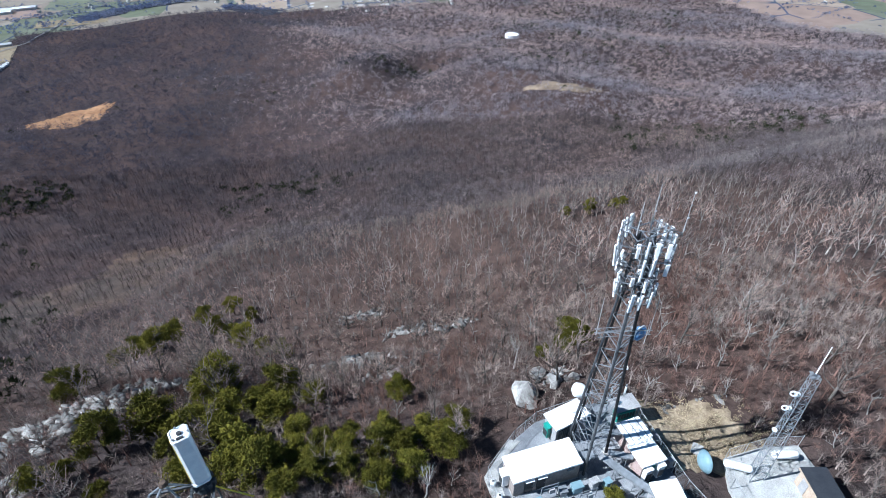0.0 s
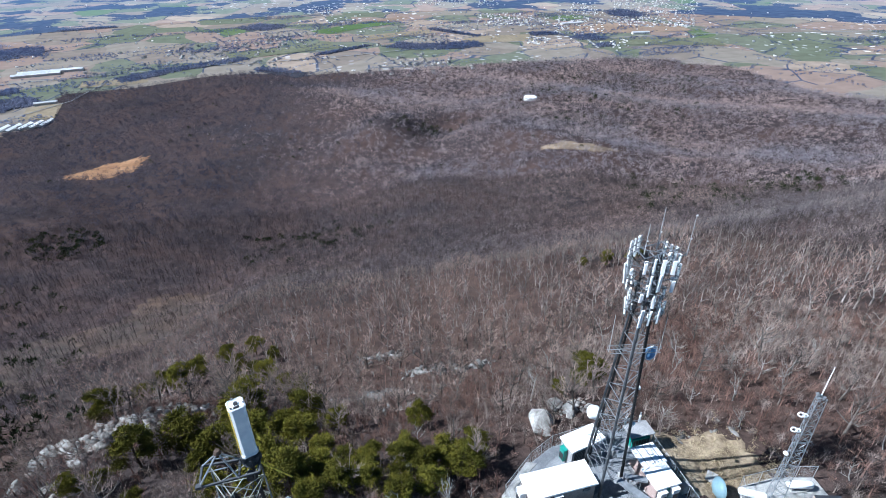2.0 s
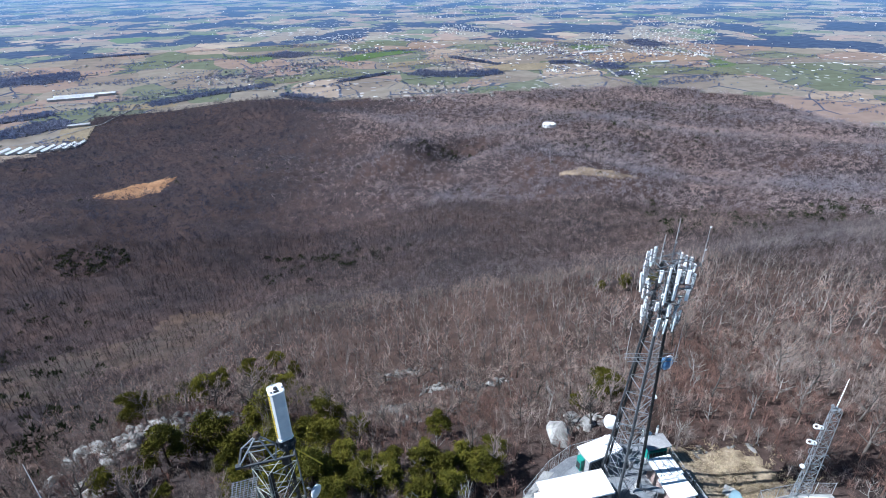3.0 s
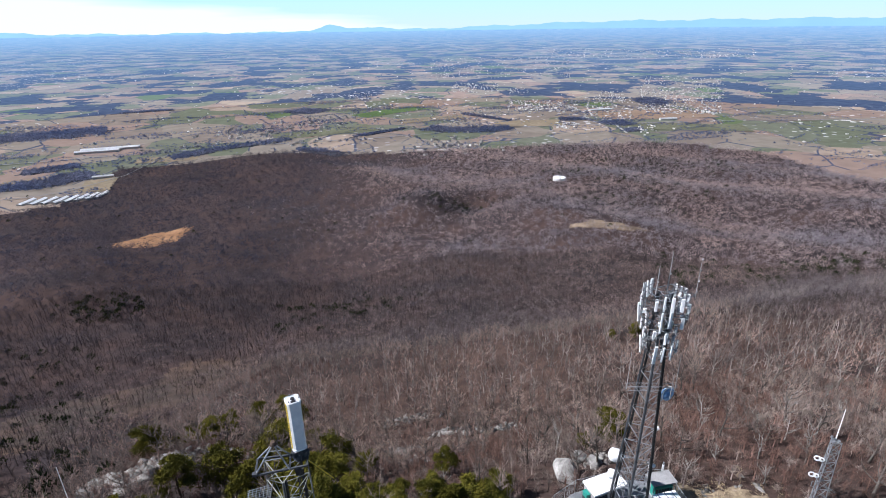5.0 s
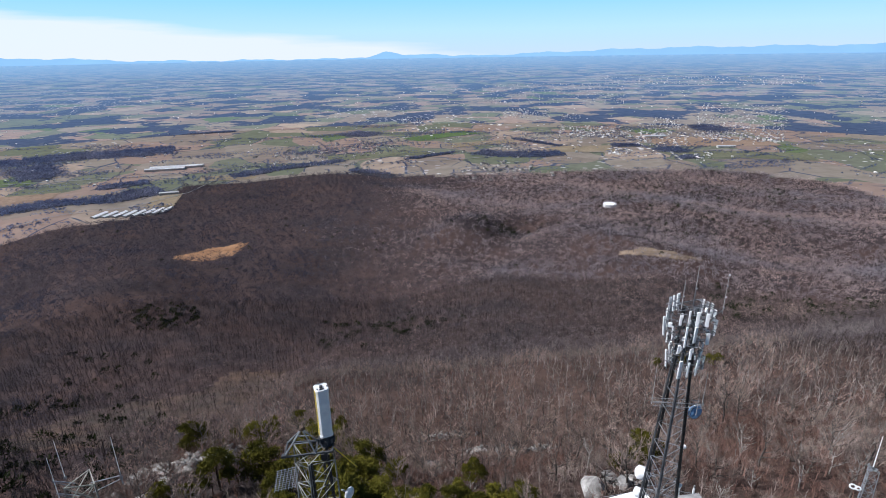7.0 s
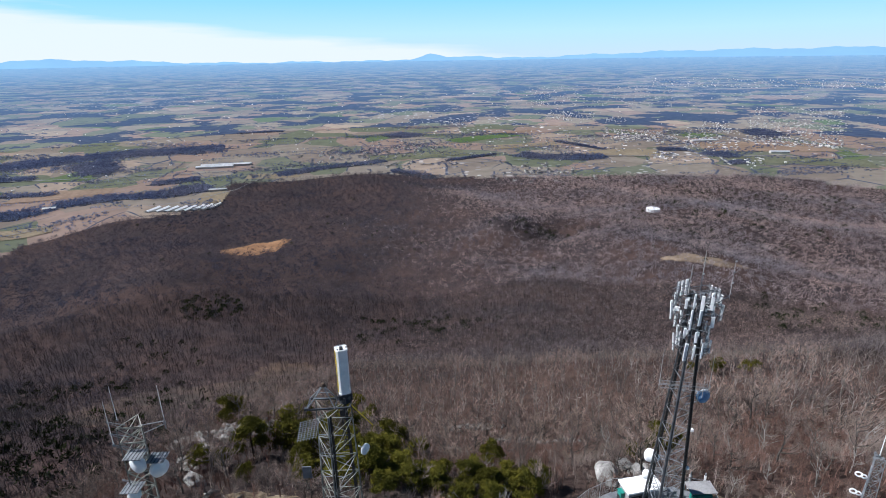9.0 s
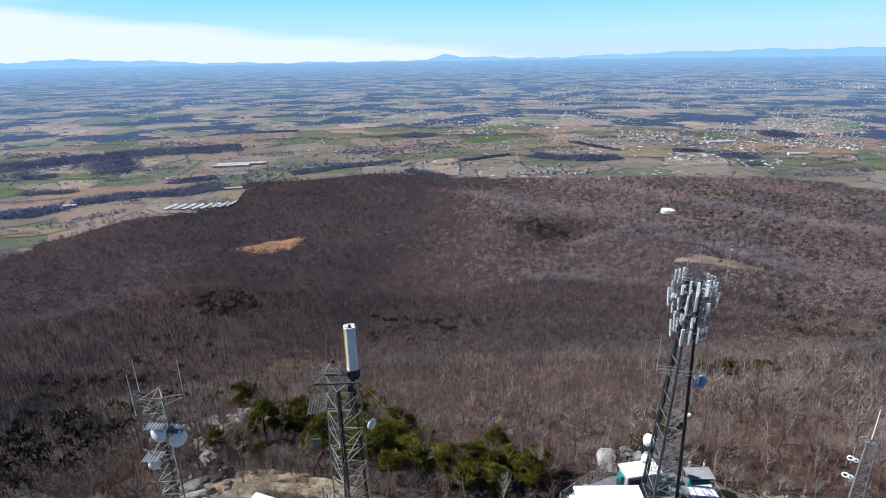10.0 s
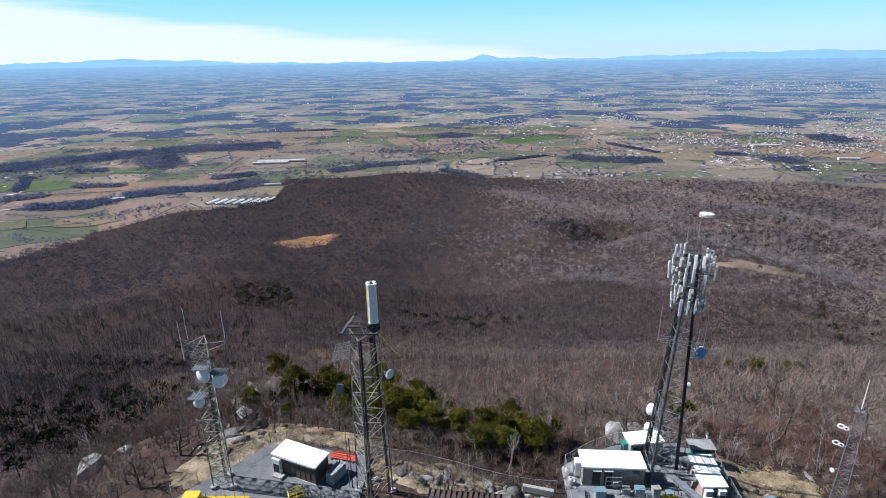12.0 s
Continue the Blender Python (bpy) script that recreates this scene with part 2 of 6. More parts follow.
def farmland(name, glow=0.0, share=0.515, gain=1.0, lot=1.9, cool=0.95):
    """A mosaic of fields in plan kilometres (the sheet's UV map): tilled, hay and winter-wheat cells, woodlots and a speckle of buildings."""
    m = bpy.data.materials.new(name)
    m.use_nodes = True
    nt = m.node_tree
    bsdf = nt.nodes["Principled BSDF"]
    uv = nt.nodes.new("ShaderNodeUVMap").outputs[0]

    def tex(kind, scale, **kw):
        n = nt.nodes.new(kind)
        n.inputs["Scale"].default_value = scale
        nt.links.new(warp if kind == "ShaderNodeTexVoronoi" else uv, n.inputs["Vector"])
        return n

    wob = nt.nodes.new("ShaderNodeTexNoise")
    wob.inputs["Scale"].default_value = 2.2
    nt.links.new(uv, wob.inputs["Vector"])
    vm = nt.nodes.new("ShaderNodeVectorMath")
    vm.operation = "MULTIPLY_ADD"
    nt.links.new(wob.outputs["Color"], vm.inputs[0])
    vm.inputs[1].default_value = (0.18, 0.18, 0)
    nt.links.new(uv, vm.inputs[2])
    warp = vm.outputs[0]
    cells = tex("ShaderNodeTexVoronoi", 6.5)
    cells.distance = "MINKOWSKI"
    cells.inputs["Exponent"].default_value = 4
    sep = nt.nodes.new("ShaderNodeSeparateColor")
    nt.links.new(cells.outputs["Color"], sep.inputs[0])
    col = ramp_of(nt, sep.outputs[0], [(0.0, (0.165, 0.138, 0.110)), (0.20, (0.190, 0.165, 0.130)), (0.42, (0.118, 0.126, 0.088)), (0.56, (0.205, 0.152, 0.120)),
                                       (0.74, (0.105, 0.116, 0.076)), (0.91, (0.085, 0.115, 0.052)), (0.94, (0.250, 0.200, 0.150))])
    col.node.color_ramp.interpolation = "CONSTANT"
    col = mixed(nt, 1.0, col, (gain, gain * 0.99, gain * cool), "MULTIPLY")
    # hedges along the cell edges
    edge = tex("ShaderNodeTexVoronoi", 6.5)
    edge.feature = "DISTANCE_TO_EDGE"
    hedge_on = tex("ShaderNodeTexNoise", 6.0)
    e1 = ramp_of(nt, edge.outputs["Distance"], [(0.010, (1, 1, 1)), (0.022, (0, 0, 0))])
    h1 = ramp_of(nt, hedge_on.outputs["Fac"], [(0.48, (0, 0, 0)), (0.54, (1, 1, 1))])
    hedge = mixed(nt, 1.0, e1, h1, "MULTIPLY")
    lots = tex("ShaderNodeTexNoise", lot)
    lots.inputs["Detail"].default_value = 6
    lots.inputs["Roughness"].default_value = 0.62
    wood = ramp_of(nt, lots.outputs["Fac"], [(share, (0, 0, 0)), (share + 0.012, (1, 1, 1))])
    fine = tex("ShaderNodeTexNoise", 26.0)
    fine.inputs["Detail"].default_value = 5
    col = mixed(nt, 0.45, col, ramp_of(nt, fine.outputs["Fac"], [(0.3, (0.6, 0.6, 0.6)), (0.7, (1.2, 1.2, 1.2))]), "MULTIPLY")
    # woods toned blue: distance haze in their colour
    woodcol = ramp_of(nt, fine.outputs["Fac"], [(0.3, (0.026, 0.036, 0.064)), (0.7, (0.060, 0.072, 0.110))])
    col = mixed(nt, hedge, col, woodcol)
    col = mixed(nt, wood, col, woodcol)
    # towns: bright and dark specks
    town = tex("ShaderNodeTexNoise", 0.55)
    town.inputs["Detail"].default_value = 3
    tmask = ramp_of(nt, town.outputs["Fac"], [(0.50, (0, 0, 0)), (0.58, (1, 1, 1))])
    specks = tex("ShaderNodeTexVoronoi", 34.0)
    ssep = nt.nodes.new("ShaderNodeSeparateColor")
    nt.links.new(specks.outputs["Color"], ssep.inputs[0])
    near = ramp_of(nt, specks.outputs["Distance"], [(0.24, (1, 1, 1)), (0.30, (0, 0, 0))])
    pick = ramp_of(nt, ssep.outputs[0], [(0.50, (0, 0, 0)), (0.52, (1, 1, 1))])
    smask = mixed(nt, 1.0, mixed(nt, 1.0, tmask, near, "MULTIPLY"), pick, "MULTIPLY")
    col = mixed(nt, smask, col, ramp_of(nt, ssep.outputs[1], [(0.0, (0.25, 0.24, 0.25)), (1.0, (0.78, 0.77, 0.75))]))
    nt.links.new(col, bsdf.inputs["Base Color"])
    bsdf.inputs["Roughness"].default_value = 0.95
    bsdf.inputs["Specular IOR Level"].default_value = 0.05
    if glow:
        # the far distance: air light added as blue emission over the fields, thicker towards the skyline
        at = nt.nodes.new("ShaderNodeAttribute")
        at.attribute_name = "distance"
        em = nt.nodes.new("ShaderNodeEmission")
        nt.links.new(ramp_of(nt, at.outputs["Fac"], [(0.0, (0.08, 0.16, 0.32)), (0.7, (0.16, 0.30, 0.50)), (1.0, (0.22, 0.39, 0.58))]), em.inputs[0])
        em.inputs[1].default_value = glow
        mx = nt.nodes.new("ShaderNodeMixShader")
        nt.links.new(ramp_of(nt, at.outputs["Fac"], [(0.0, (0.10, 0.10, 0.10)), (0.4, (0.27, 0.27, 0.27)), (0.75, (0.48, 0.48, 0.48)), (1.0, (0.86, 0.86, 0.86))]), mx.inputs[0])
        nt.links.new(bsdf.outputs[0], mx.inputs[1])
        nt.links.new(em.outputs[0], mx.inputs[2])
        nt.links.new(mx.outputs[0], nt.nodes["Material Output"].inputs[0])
    return m


FLOOR = forest_floor("leaf_litter", 0.44, 1.10)
# far litter toned darker and bluer: shade and haze in the colour
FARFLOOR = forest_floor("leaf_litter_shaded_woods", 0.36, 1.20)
OPENFLOOR = forest_floor("pale_leaf_litter", 0.60, 1.0)
# litter under the valley woods, given the same hazy blue tone
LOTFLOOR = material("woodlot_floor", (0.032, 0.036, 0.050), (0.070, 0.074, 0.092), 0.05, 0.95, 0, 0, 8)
FIELDS = farmland("farmland", 0.0, 0.80, 1.04, 1.9, 1.04)
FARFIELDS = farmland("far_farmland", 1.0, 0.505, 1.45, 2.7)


# ---- mesh helpers ----
class Geo:
    """Collects simple solids into one mesh."""

    def __init__(self):
        self.v, self.f = [], []

    def add(self, verts, faces):
        n = len(self.v)
        self.v += [tuple(p) for p in verts]
        self.f += [tuple(i + n for i in f) for f in faces]
        return self

    def box(self, c, s, rz=0.0, m=None, bevel=0.0):
        x, y, z = (a / 2 for a in s)
        m = m or Matrix.Translation(c) @ Matrix.Rotation(radians(rz), 4, "Z")
        if bevel:
            b = min(bevel, x * 0.45, y * 0.45)
            ring = [(-x + b, -y), (x - b, -y), (x, -y + b), (x, y - b), (x - b, y), (-x + b, y), (-x, y - b), (-x, -y + b)]
            pts = [m @ Vector((px, py, pz)) for pz in (-z, z) for px, py in ring]
            fs = [(i, (i + 1) % 8, 8 + (i + 1) % 8, 8 + i) for i in range(8)]
            return self.add(pts, fs + [tuple(range(7, -1, -1)), tuple(range(8, 16))])
        pts = [m @ Vector((i * x, j * y, k * z)) for k in (-1, 1) for j in (-1, 1) for i in (-1, 1)]
        return self.add(pts, [(0, 2, 3, 1), (4, 5, 7, 6), (0, 1, 5, 4), (2, 6, 7, 3), (0, 4, 6, 2), (1, 3, 7, 5)])

    def tube(self, p, q, r, r2=None, n=6, caps=True):
        p, q = Vector(p), Vector(q)
        d = (q - p).normalized()
        a = d.orthogonal().normalized()
        b = d.cross(a)
        r2 = r if r2 is None else r2
        pts = [o + (a * math.cos(t) + b * math.sin(t)) * k for o, k in ((p, r), (q, r2)) for t in (2 * math.pi * i / n for i in range(n))]
        fs = [(i, (i + 1) % n, n + (i + 1) % n, n + i) for i in range(n)]
        if caps:
            fs += [tuple(range(n - 1, -1, -1)), tuple(range(n, 2 * n))]
        return self.add(pts, fs)

    def hoop(self, m, r, thick, n=18):
        """A closed ring of round bar about the z axis of m."""
        p = [m @ Vector((r * math.cos(2 * math.pi * i / n), r * math.sin(2 * math.pi * i / n), 0)) for i in range(n)]
        for i in range(n):
            self.tube(p[i], p[(i + 1) % n], thick, n=6)
        return self

    def lathe(self, profile, m=None, n=20):
        """profile: (radius, height) pairs, turned about the z axis of m."""
        m = m or Matrix.Identity(4)
        pts = [m @ Vector((r * math.cos(2 * math.pi * i / n), r * math.sin(2 * math.pi * i / n), z)) for r, z in profile for i in range(n)]
        fs = [(k * n + i, k * n + (i + 1) % n, (k + 1) * n + (i + 1) % n, (k + 1) * n + i) for k in range(len(profile) - 1) for i in range(n)]
        fs += [tuple(range(n - 1, -1, -1)), tuple(range((len(profile) - 1) * n, len(profile) * n))]
        return self.add(pts, fs)

    def mesh(self, name, mat, smooth=False):
        me = bpy.data.meshes.new(name)
        me.from_pydata([tuple(p) for p in self.v], [], self.f)
        me.materials.append(mat)
        if smooth:
            me.polygons.foreach_set("use_smooth", [True] * len(me.polygons))
        me.update()
        return me


def part(name, geo, mat, parent, label="", smooth=False):
    ob = new(name, geo.mesh(name, mat, smooth) if isinstance(geo, Geo) else geo)
    ob.parent = parent
    return tagged(ob, label) if label else ob


def thing(name, at, rz=0.0, label="", category="", group="", kind=""):
    ob = new(name)
    ob.empty_display_size = 0.3
    ob.matrix_basis = pose(*at, 0, 0, rz)
    return tagged(ob, label, category, group, kind)


def solid(name, geo, mat, label="", category="", group="", kind="", smooth=False, at=(0, 0, 0), rz=0.0):
    ob = new(name, geo.mesh(name, mat, smooth) if isinstance(geo, Geo) else geo)
    ob.matrix_basis = pose(*at, 0, 0, rz)
    return tagged(ob, label, category, group, kind)


def array_mesh(name, verts, faces, mat):
    """A mesh from numpy arrays: verts (n, 3), faces (k, 3)."""
    me = bpy.data.meshes.new(name)
    me.vertices.add(len(verts))
    me.vertices.foreach_set("co", np.ascontiguousarray(verts, np.float32).ravel())
    k = faces.shape[1]
    me.loops.add(faces.size)
    me.loops.foreach_set("vertex_index", np.ascontiguousarray(faces, np.int32).ravel())
    me.polygons.add(len(faces))
    me.polygons.foreach_set("loop_start", np.arange(0, faces.size, k, dtype=np.int32))
    me.polygons.foreach_set("loop_total", np.full(len(faces), k, np.int32))
    me.materials.append(mat)
    me.update(calc_edges=True)
    return me


# ---- ground ----
PY = [-400, -120, -40, -10, 4, 12, 20, 47, 76, 117, 150, 172, 240, 330, 450, 645, 900, 1300, 6000]
PZ = [-150, -45, -6, 0, -0.5, -3.5, -8, -29, -47, -66, -78, -89, -130, -172, -203, -238, -264, -272, -272]
HUB = (-25.0, -45.0)


def ease(a, b, v):
    t = np.clip((v - a) / (b - a), 0, 1)
    return t * t * (3 - 2 * t)


def dome(x, y, cx, cy, r):
    return np.exp(-((x - cx) ** 2 + (y - cy) ** 2) / (r * r))


def height(x, y):
    """The ground's height: a summit bench, a steep wooded flank, a broad valley that climbs gently to the skyline."""
    x, y = np.asarray(x, float), np.asarray(y, float)
    z = sum(np.interp(y + s, PY, PZ) for s in (-4, -2, 0, 2, 4)) / 5
    z = z + 3.0 * ease(-15, -32, x) * ease(14, 4, y) * ease(-70, -40, y)
    z = z - 1.0 * ease(8, 13, x) * ease(14, 4, y)
    z = z - 30 * ease(-62, -128, x) * ease(600, 120, y) - 3 * ease(-56, -74, x) * ease(30, 0, y)
    z = z + 6 * ease(5, 40, x) * ease(20, 50, y) * ease(220, 120, y)
    z = z - 22 * ease(45, 140, x) * ease(40, -10, y) 
    z = z + 9 * dome(x, y, -58, 38, 18)
    far = ease(220, 600, y)
    inner = ease(980, 780, np.hypot(x - HUB[0], y - HUB[1]))
    z = z + far * (10 * np.sin(x / 130 + 1.3) * np.cos(y / 170 + x / 400) + 6 * np.sin(x / 61 + y / 83))
    z = z + far * inner * (10 * np.sin(x / 95 + 0.9 * np.sin(y / 140)) + 4 * np.sin(x / 37 + 1.2 * np.sin(y / 55 + 0.5)))
    z = z + 42 * dome(x, y, 395, 900, 190) * far + 30 * dome(x, y, 110, 850, 62) - 26 * dome(x, y, 205, 840, 55) + 14 * dome(x, y, 330, 640, 120)
    r = np.hypot(x - HUB[0], y - HUB[1])
    w = ease(1250, 1800, r)
    z = z * (1 - w) + w * (-270 + 4 * np.sin(x / 210) * np.sin(y / 260))
    rise = 49 - r * (0.145 - (r - 2200) / 2500 * 0.1335)
    w = ease(2050, 2350, r)
    return z * (1 - w) + rise * w

WOOD_EDGE_A = [-180, -60, -45, -38, -28, -21.6, -20.4, -13, -3, 4, 9.5, 15, 25, 33, 43, 50, 60, 180]
WOOD_EDGE_R = [900, 900, 1040, 1257, 1264, 1345, 1545, 1542, 1550, 1500, 1470, 1500, 1586, 1680, 1608, 1380, 1320, 900]


def in_clearing(x, y):
    u, v = x + 322, y - 832
    a = (u * 0.31 + v * 0.95) ** 2 / 68 ** 2 + (v * 0.31 - u * 0.95) ** 2 / 28 ** 2 < 1
    a = a | ((np.abs(x + 560) < 38) & (np.abs(y - 1272) < 52))
    a = a | (np.hypot(x - 290, (y - 1480) * 0.8) < 70) & (np.sin(x * 0.31) * np.sin(y * 0.27) > -0.35)
    u, v = x - 326, y - 594
    return a | ((u * 0.85 - v * 0.5) ** 2 / 54 ** 2 + (v * 0.85 + u * 0.5) ** 2 / 20 ** 2 < 1)


def wooded(x, y):
    r, a = np.hypot(x - HUB[0], y - HUB[1]), np.degrees(np.arctan2(x - HUB[0], y - HUB[1]))
    return r < np.interp(a, WOOD_EDGE_A, WOOD_EDGE_R)


def open_wood(x, y):
    """The thin, sunny oak stand on the western shoulder, where the litter shows between the stems."""
    u, v = x + 165, y - 275
    reach = np.hypot((u * 0.96 + v * 0.28) / 120, (v * 0.96 - u * 0.28) / 55) + 0.30 * np.sin(x / 23 + 1.5 * np.sin(y / 31)) + 0.22 * np.sin(y / 13 + x / 41)
    return reach < 1


def true_range(r):
    """How far off the land at r really lies: past 2.2 km the valley is folded up so that it reaches the skyline."""
    t = np.where(r > 2200, 0.145 - (np.minimum(r, 4690) - 2200) / 2500 * 0.1335, 0.145)
    return np.where(r > 2200, 319 / t, r)


def polar_sheet(name, rs, az, mats, choose):
    aa, rr = np.meshgrid(np.radians(az), rs)
    x, y = HUB[0] + rr * np.sin(aa), HUB[1] + rr * np.cos(aa)
    z = height(x, y)
    rough = ease(14, 40, y) * ease(400, 150, y)
    z = z + rough * 0.5 * (np.sin(x * 0.9 + np.sin(y * 0.7) * 2) * np.cos(y * 0.8 + np.cos(x * 0.5) * 2))
    nr, na = rr.shape
    idx = np.arange(nr * na).reshape(nr, na)
    faces = np.stack([idx[:-1, :-1], idx[:-1, 1:], idx[1:, 1:], idx[1:, :-1]], -1).reshape(-1, 4)[:, ::-1]
    verts = np.stack([x, y, z], -1).reshape(-1, 3)
    me = array_mesh(name, verts, faces, mats[0])
    for m in mats[1:]:
        me.materials.append(m)
    cx, cy = verts[faces].mean(1)[:, 0], verts[faces].mean(1)[:, 1]
    me.polygons.foreach_set("material_index", choose(cx, cy).astype(np.int32))
    me.polygons.foreach_set("use_smooth", [True] * len(faces))
    tr = true_range(rr) / 1000
    uv = np.stack([tr * np.sin(aa), tr * np.cos(aa)], -1).reshape(-1, 2)
    me.uv_layers.new(name="plan").data.foreach_set("uv", np.ascontiguousarray(uv[faces.ravel()], np.float32).ravel())
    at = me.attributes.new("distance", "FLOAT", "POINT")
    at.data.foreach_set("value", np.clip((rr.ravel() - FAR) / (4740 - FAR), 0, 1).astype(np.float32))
    me.update()
    return me


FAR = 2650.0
rings = np.concatenate([[0.5], np.arange(3, 130, 1.8), np.geomspace(130, 1700, 130), np.linspace(1715, FAR, 55)])
azim = np.concatenate([np.arange(-180, -66, 4.0), np.arange(-66, 66, 0.55), np.arange(66, 181, 4.0)])
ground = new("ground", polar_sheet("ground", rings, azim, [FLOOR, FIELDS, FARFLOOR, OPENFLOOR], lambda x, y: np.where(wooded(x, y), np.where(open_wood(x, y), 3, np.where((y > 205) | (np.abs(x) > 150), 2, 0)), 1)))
tagged(ground, "mountain slope of brown leaf litter running down to valley farmland", "ground", kind="structure")
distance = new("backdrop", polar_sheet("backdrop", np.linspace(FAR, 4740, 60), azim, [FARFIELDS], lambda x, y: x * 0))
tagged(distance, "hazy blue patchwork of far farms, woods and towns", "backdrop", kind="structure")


def backdrop_range(name, r, crest, foot, tint, glow):
    """A far mountain chain as a tall folded strip."""
    az = np.arange(-100, 100.1, 0.4)
    top = np.array([crest(a) for a in az])
    aa = np.radians(az)
    pts, k = [], len(az)
    for f, dr in ((0, 0), (0.5, 40), (1, 110)):
        rr = r + dr
        pts.append(np.stack([HUB[0] + rr * np.sin(aa), HUB[1] + rr * np.cos(aa), foot + (top - foot) * f], -1))
    verts = np.concatenate(pts)
    i = np.arange(k - 1)
    faces = np.concatenate([np.stack([b * k + i, b * k + i + 1, (b + 1) * k + i + 1, (b + 1) * k + i], -1) for b in (0, 1)])[:, ::-1]
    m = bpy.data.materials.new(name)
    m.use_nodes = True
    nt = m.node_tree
    # haze is put into the ridge as a blue glow, not a lit surface
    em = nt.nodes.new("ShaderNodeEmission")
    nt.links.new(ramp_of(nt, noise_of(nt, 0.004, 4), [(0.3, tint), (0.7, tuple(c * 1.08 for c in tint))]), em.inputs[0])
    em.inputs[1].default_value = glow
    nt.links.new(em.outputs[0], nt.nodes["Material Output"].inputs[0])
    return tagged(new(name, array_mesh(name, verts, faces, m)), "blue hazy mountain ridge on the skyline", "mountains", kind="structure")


def crest_line(a):
    peak = 46 * math.exp(-((a - 0.6) / 1.5) ** 2) + 26 * math.exp(-((a - 4.6) / 2.0) ** 2)
    east = 46 * float(ease(3, 30, a)) + 44 * math.exp(-((a + 33) / 9) ** 2)
    return 12 + peak + east + 5 * math.sin(a * 0.9) * float(ease(2, 10, abs(a))) + 3 * math.sin(a * 2.3 + 1) + 2 * math.sin(a * 5.1)


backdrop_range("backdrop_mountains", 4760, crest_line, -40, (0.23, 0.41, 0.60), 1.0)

# ---- trees ----
rng = np.random.default_rng(7)


def ring_tube(V, F, p, q, r0, r1, n=3):
    p, q = np.array(p, float), np.array(q, float)
    d = q - p
    d /= max(np.linalg.norm(d), 1e-6)
    a = np.cross(d, (0.31, 0.77, 0.55))
    a /= np.linalg.norm(a)
    b = np.cross(d, a)
    k = len(V)
    for o, r in ((p, r0), (q, r1)):
        for i in range(n):
            t = 2 * math.pi * i / n
            V.append(o + r * (a * math.cos(t) + b * math.sin(t)))
    for i in range(n):
        j = (i + 1) % n
        F.append((k + i, k + j, k + n + j))
        F.append((k + i, k + n + j, k + n + i))


def facing():
    """The way a sliver faces: sideways for the most part, as upright stems do."""
    a = rng.uniform(0, 2 * math.pi)
    return np.array((math.cos(a), math.sin(a), rng.normal(0, 0.25)))


def blade(V, F, p, q, w):
    """A thin twig: a sliver that tapers to its tip."""
    p, q = np.array(p, float), np.array(q, float)
    s = np.cross(q - p, facing())
    s *= w / max(np.linalg.norm(s), 1e-6)
    k = len(V)
    V.extend((p - s, p + s, q))
    F.append((k, k + 1, k + 2))


def bare_tree(h, spread, limbs, subs, twigs, lean=0.06, fine=True, tw=0.028):
    """Trunk and twig arrays of a leafless hardwood of height h; fine: the small branches are tubes, else slivers."""
    tv, tf, cv, cf = [], [], [], []
    top = np.array((rng.normal(0, lean * h), rng.normal(0, lean * h), h * rng.uniform(0.66, 0.8)))
    knots = [np.array((0, 0, -0.6)), top * 0.35 + rng.normal(0, 0.12, 3), top * 0.7 + rng.normal(0, 0.2, 3), top]
    r = 0.021 * h + 0.03
    for i in range(3):
        ring_tube(tv, tf, knots[i], knots[i + 1], r * (1 - 0.27 * i), r * (1 - 0.27 * (i + 1)), 5)
    for i in range(limbs):
        f = rng.uniform(0.25, 1.0)
        base = knots[1] + (knots[2] - knots[1]) * (f - 0.35) / 0.35 if f < 0.7 else knots[2] + (knots[3] - knots[2]) * (f - 0.7) / 0.3
        a = rng.uniform(0, 2 * math.pi)
        out, rise = spread * rng.uniform(0.4, 0.9) * (1.2 - 0.55 * f), h * rng.uniform(0.20, 0.42)
        mid = base + np.array((math.cos(a) * out * 0.55, math.sin(a) * out * 0.55, rise * 0.35)) + rng.normal(0, 0.12, 3)
        tip = base + np.array((math.cos(a) * out, math.sin(a) * out, rise)) + rng.normal(0, 0.25, 3)
        lr = r * 0.45 * (1.2 - 0.5 * f)
        ring_tube(tv, tf, base, mid, lr, lr * 0.7)
        ring_tube(tv, tf, mid, tip, lr * 0.7, lr * 0.25)
        for j in range(subs):
            g = rng.uniform(0.2, 1.0)
            s0 = base + (mid - base) * g * 2 if g < 0.5 else mid + (tip - mid) * (g - 0.5) * 2
            b = a + rng.normal(0, 1.0)
            ln = h * rng.uniform(0.09, 0.2)
            s1 = s0 + ln * np.array((math.cos(b) * 0.65, math.sin(b) * 0.65, rng.uniform(0.35, 1.1)))
            if fine:
                ring_tube(cv, cf, s0, s1, lr * 0.34 + 0.008, 0.012)
            else:
                blade(cv, cf, s0, s1, lr * 0.5 + 0.012)
            for k in range(twigs):
                w0 = s0 + (s1 - s0) * rng.uniform(0.2, 1.0)
                blade(cv, cf, w0, w0 + ln * rng.uniform(0.35, 0.9) * np.array((*rng.normal(0, 0.4, 2), rng.uniform(0.3, 1.0))), tw)
    return np.array(tv), np.array(tf), np.array(cv), np.array(cf)


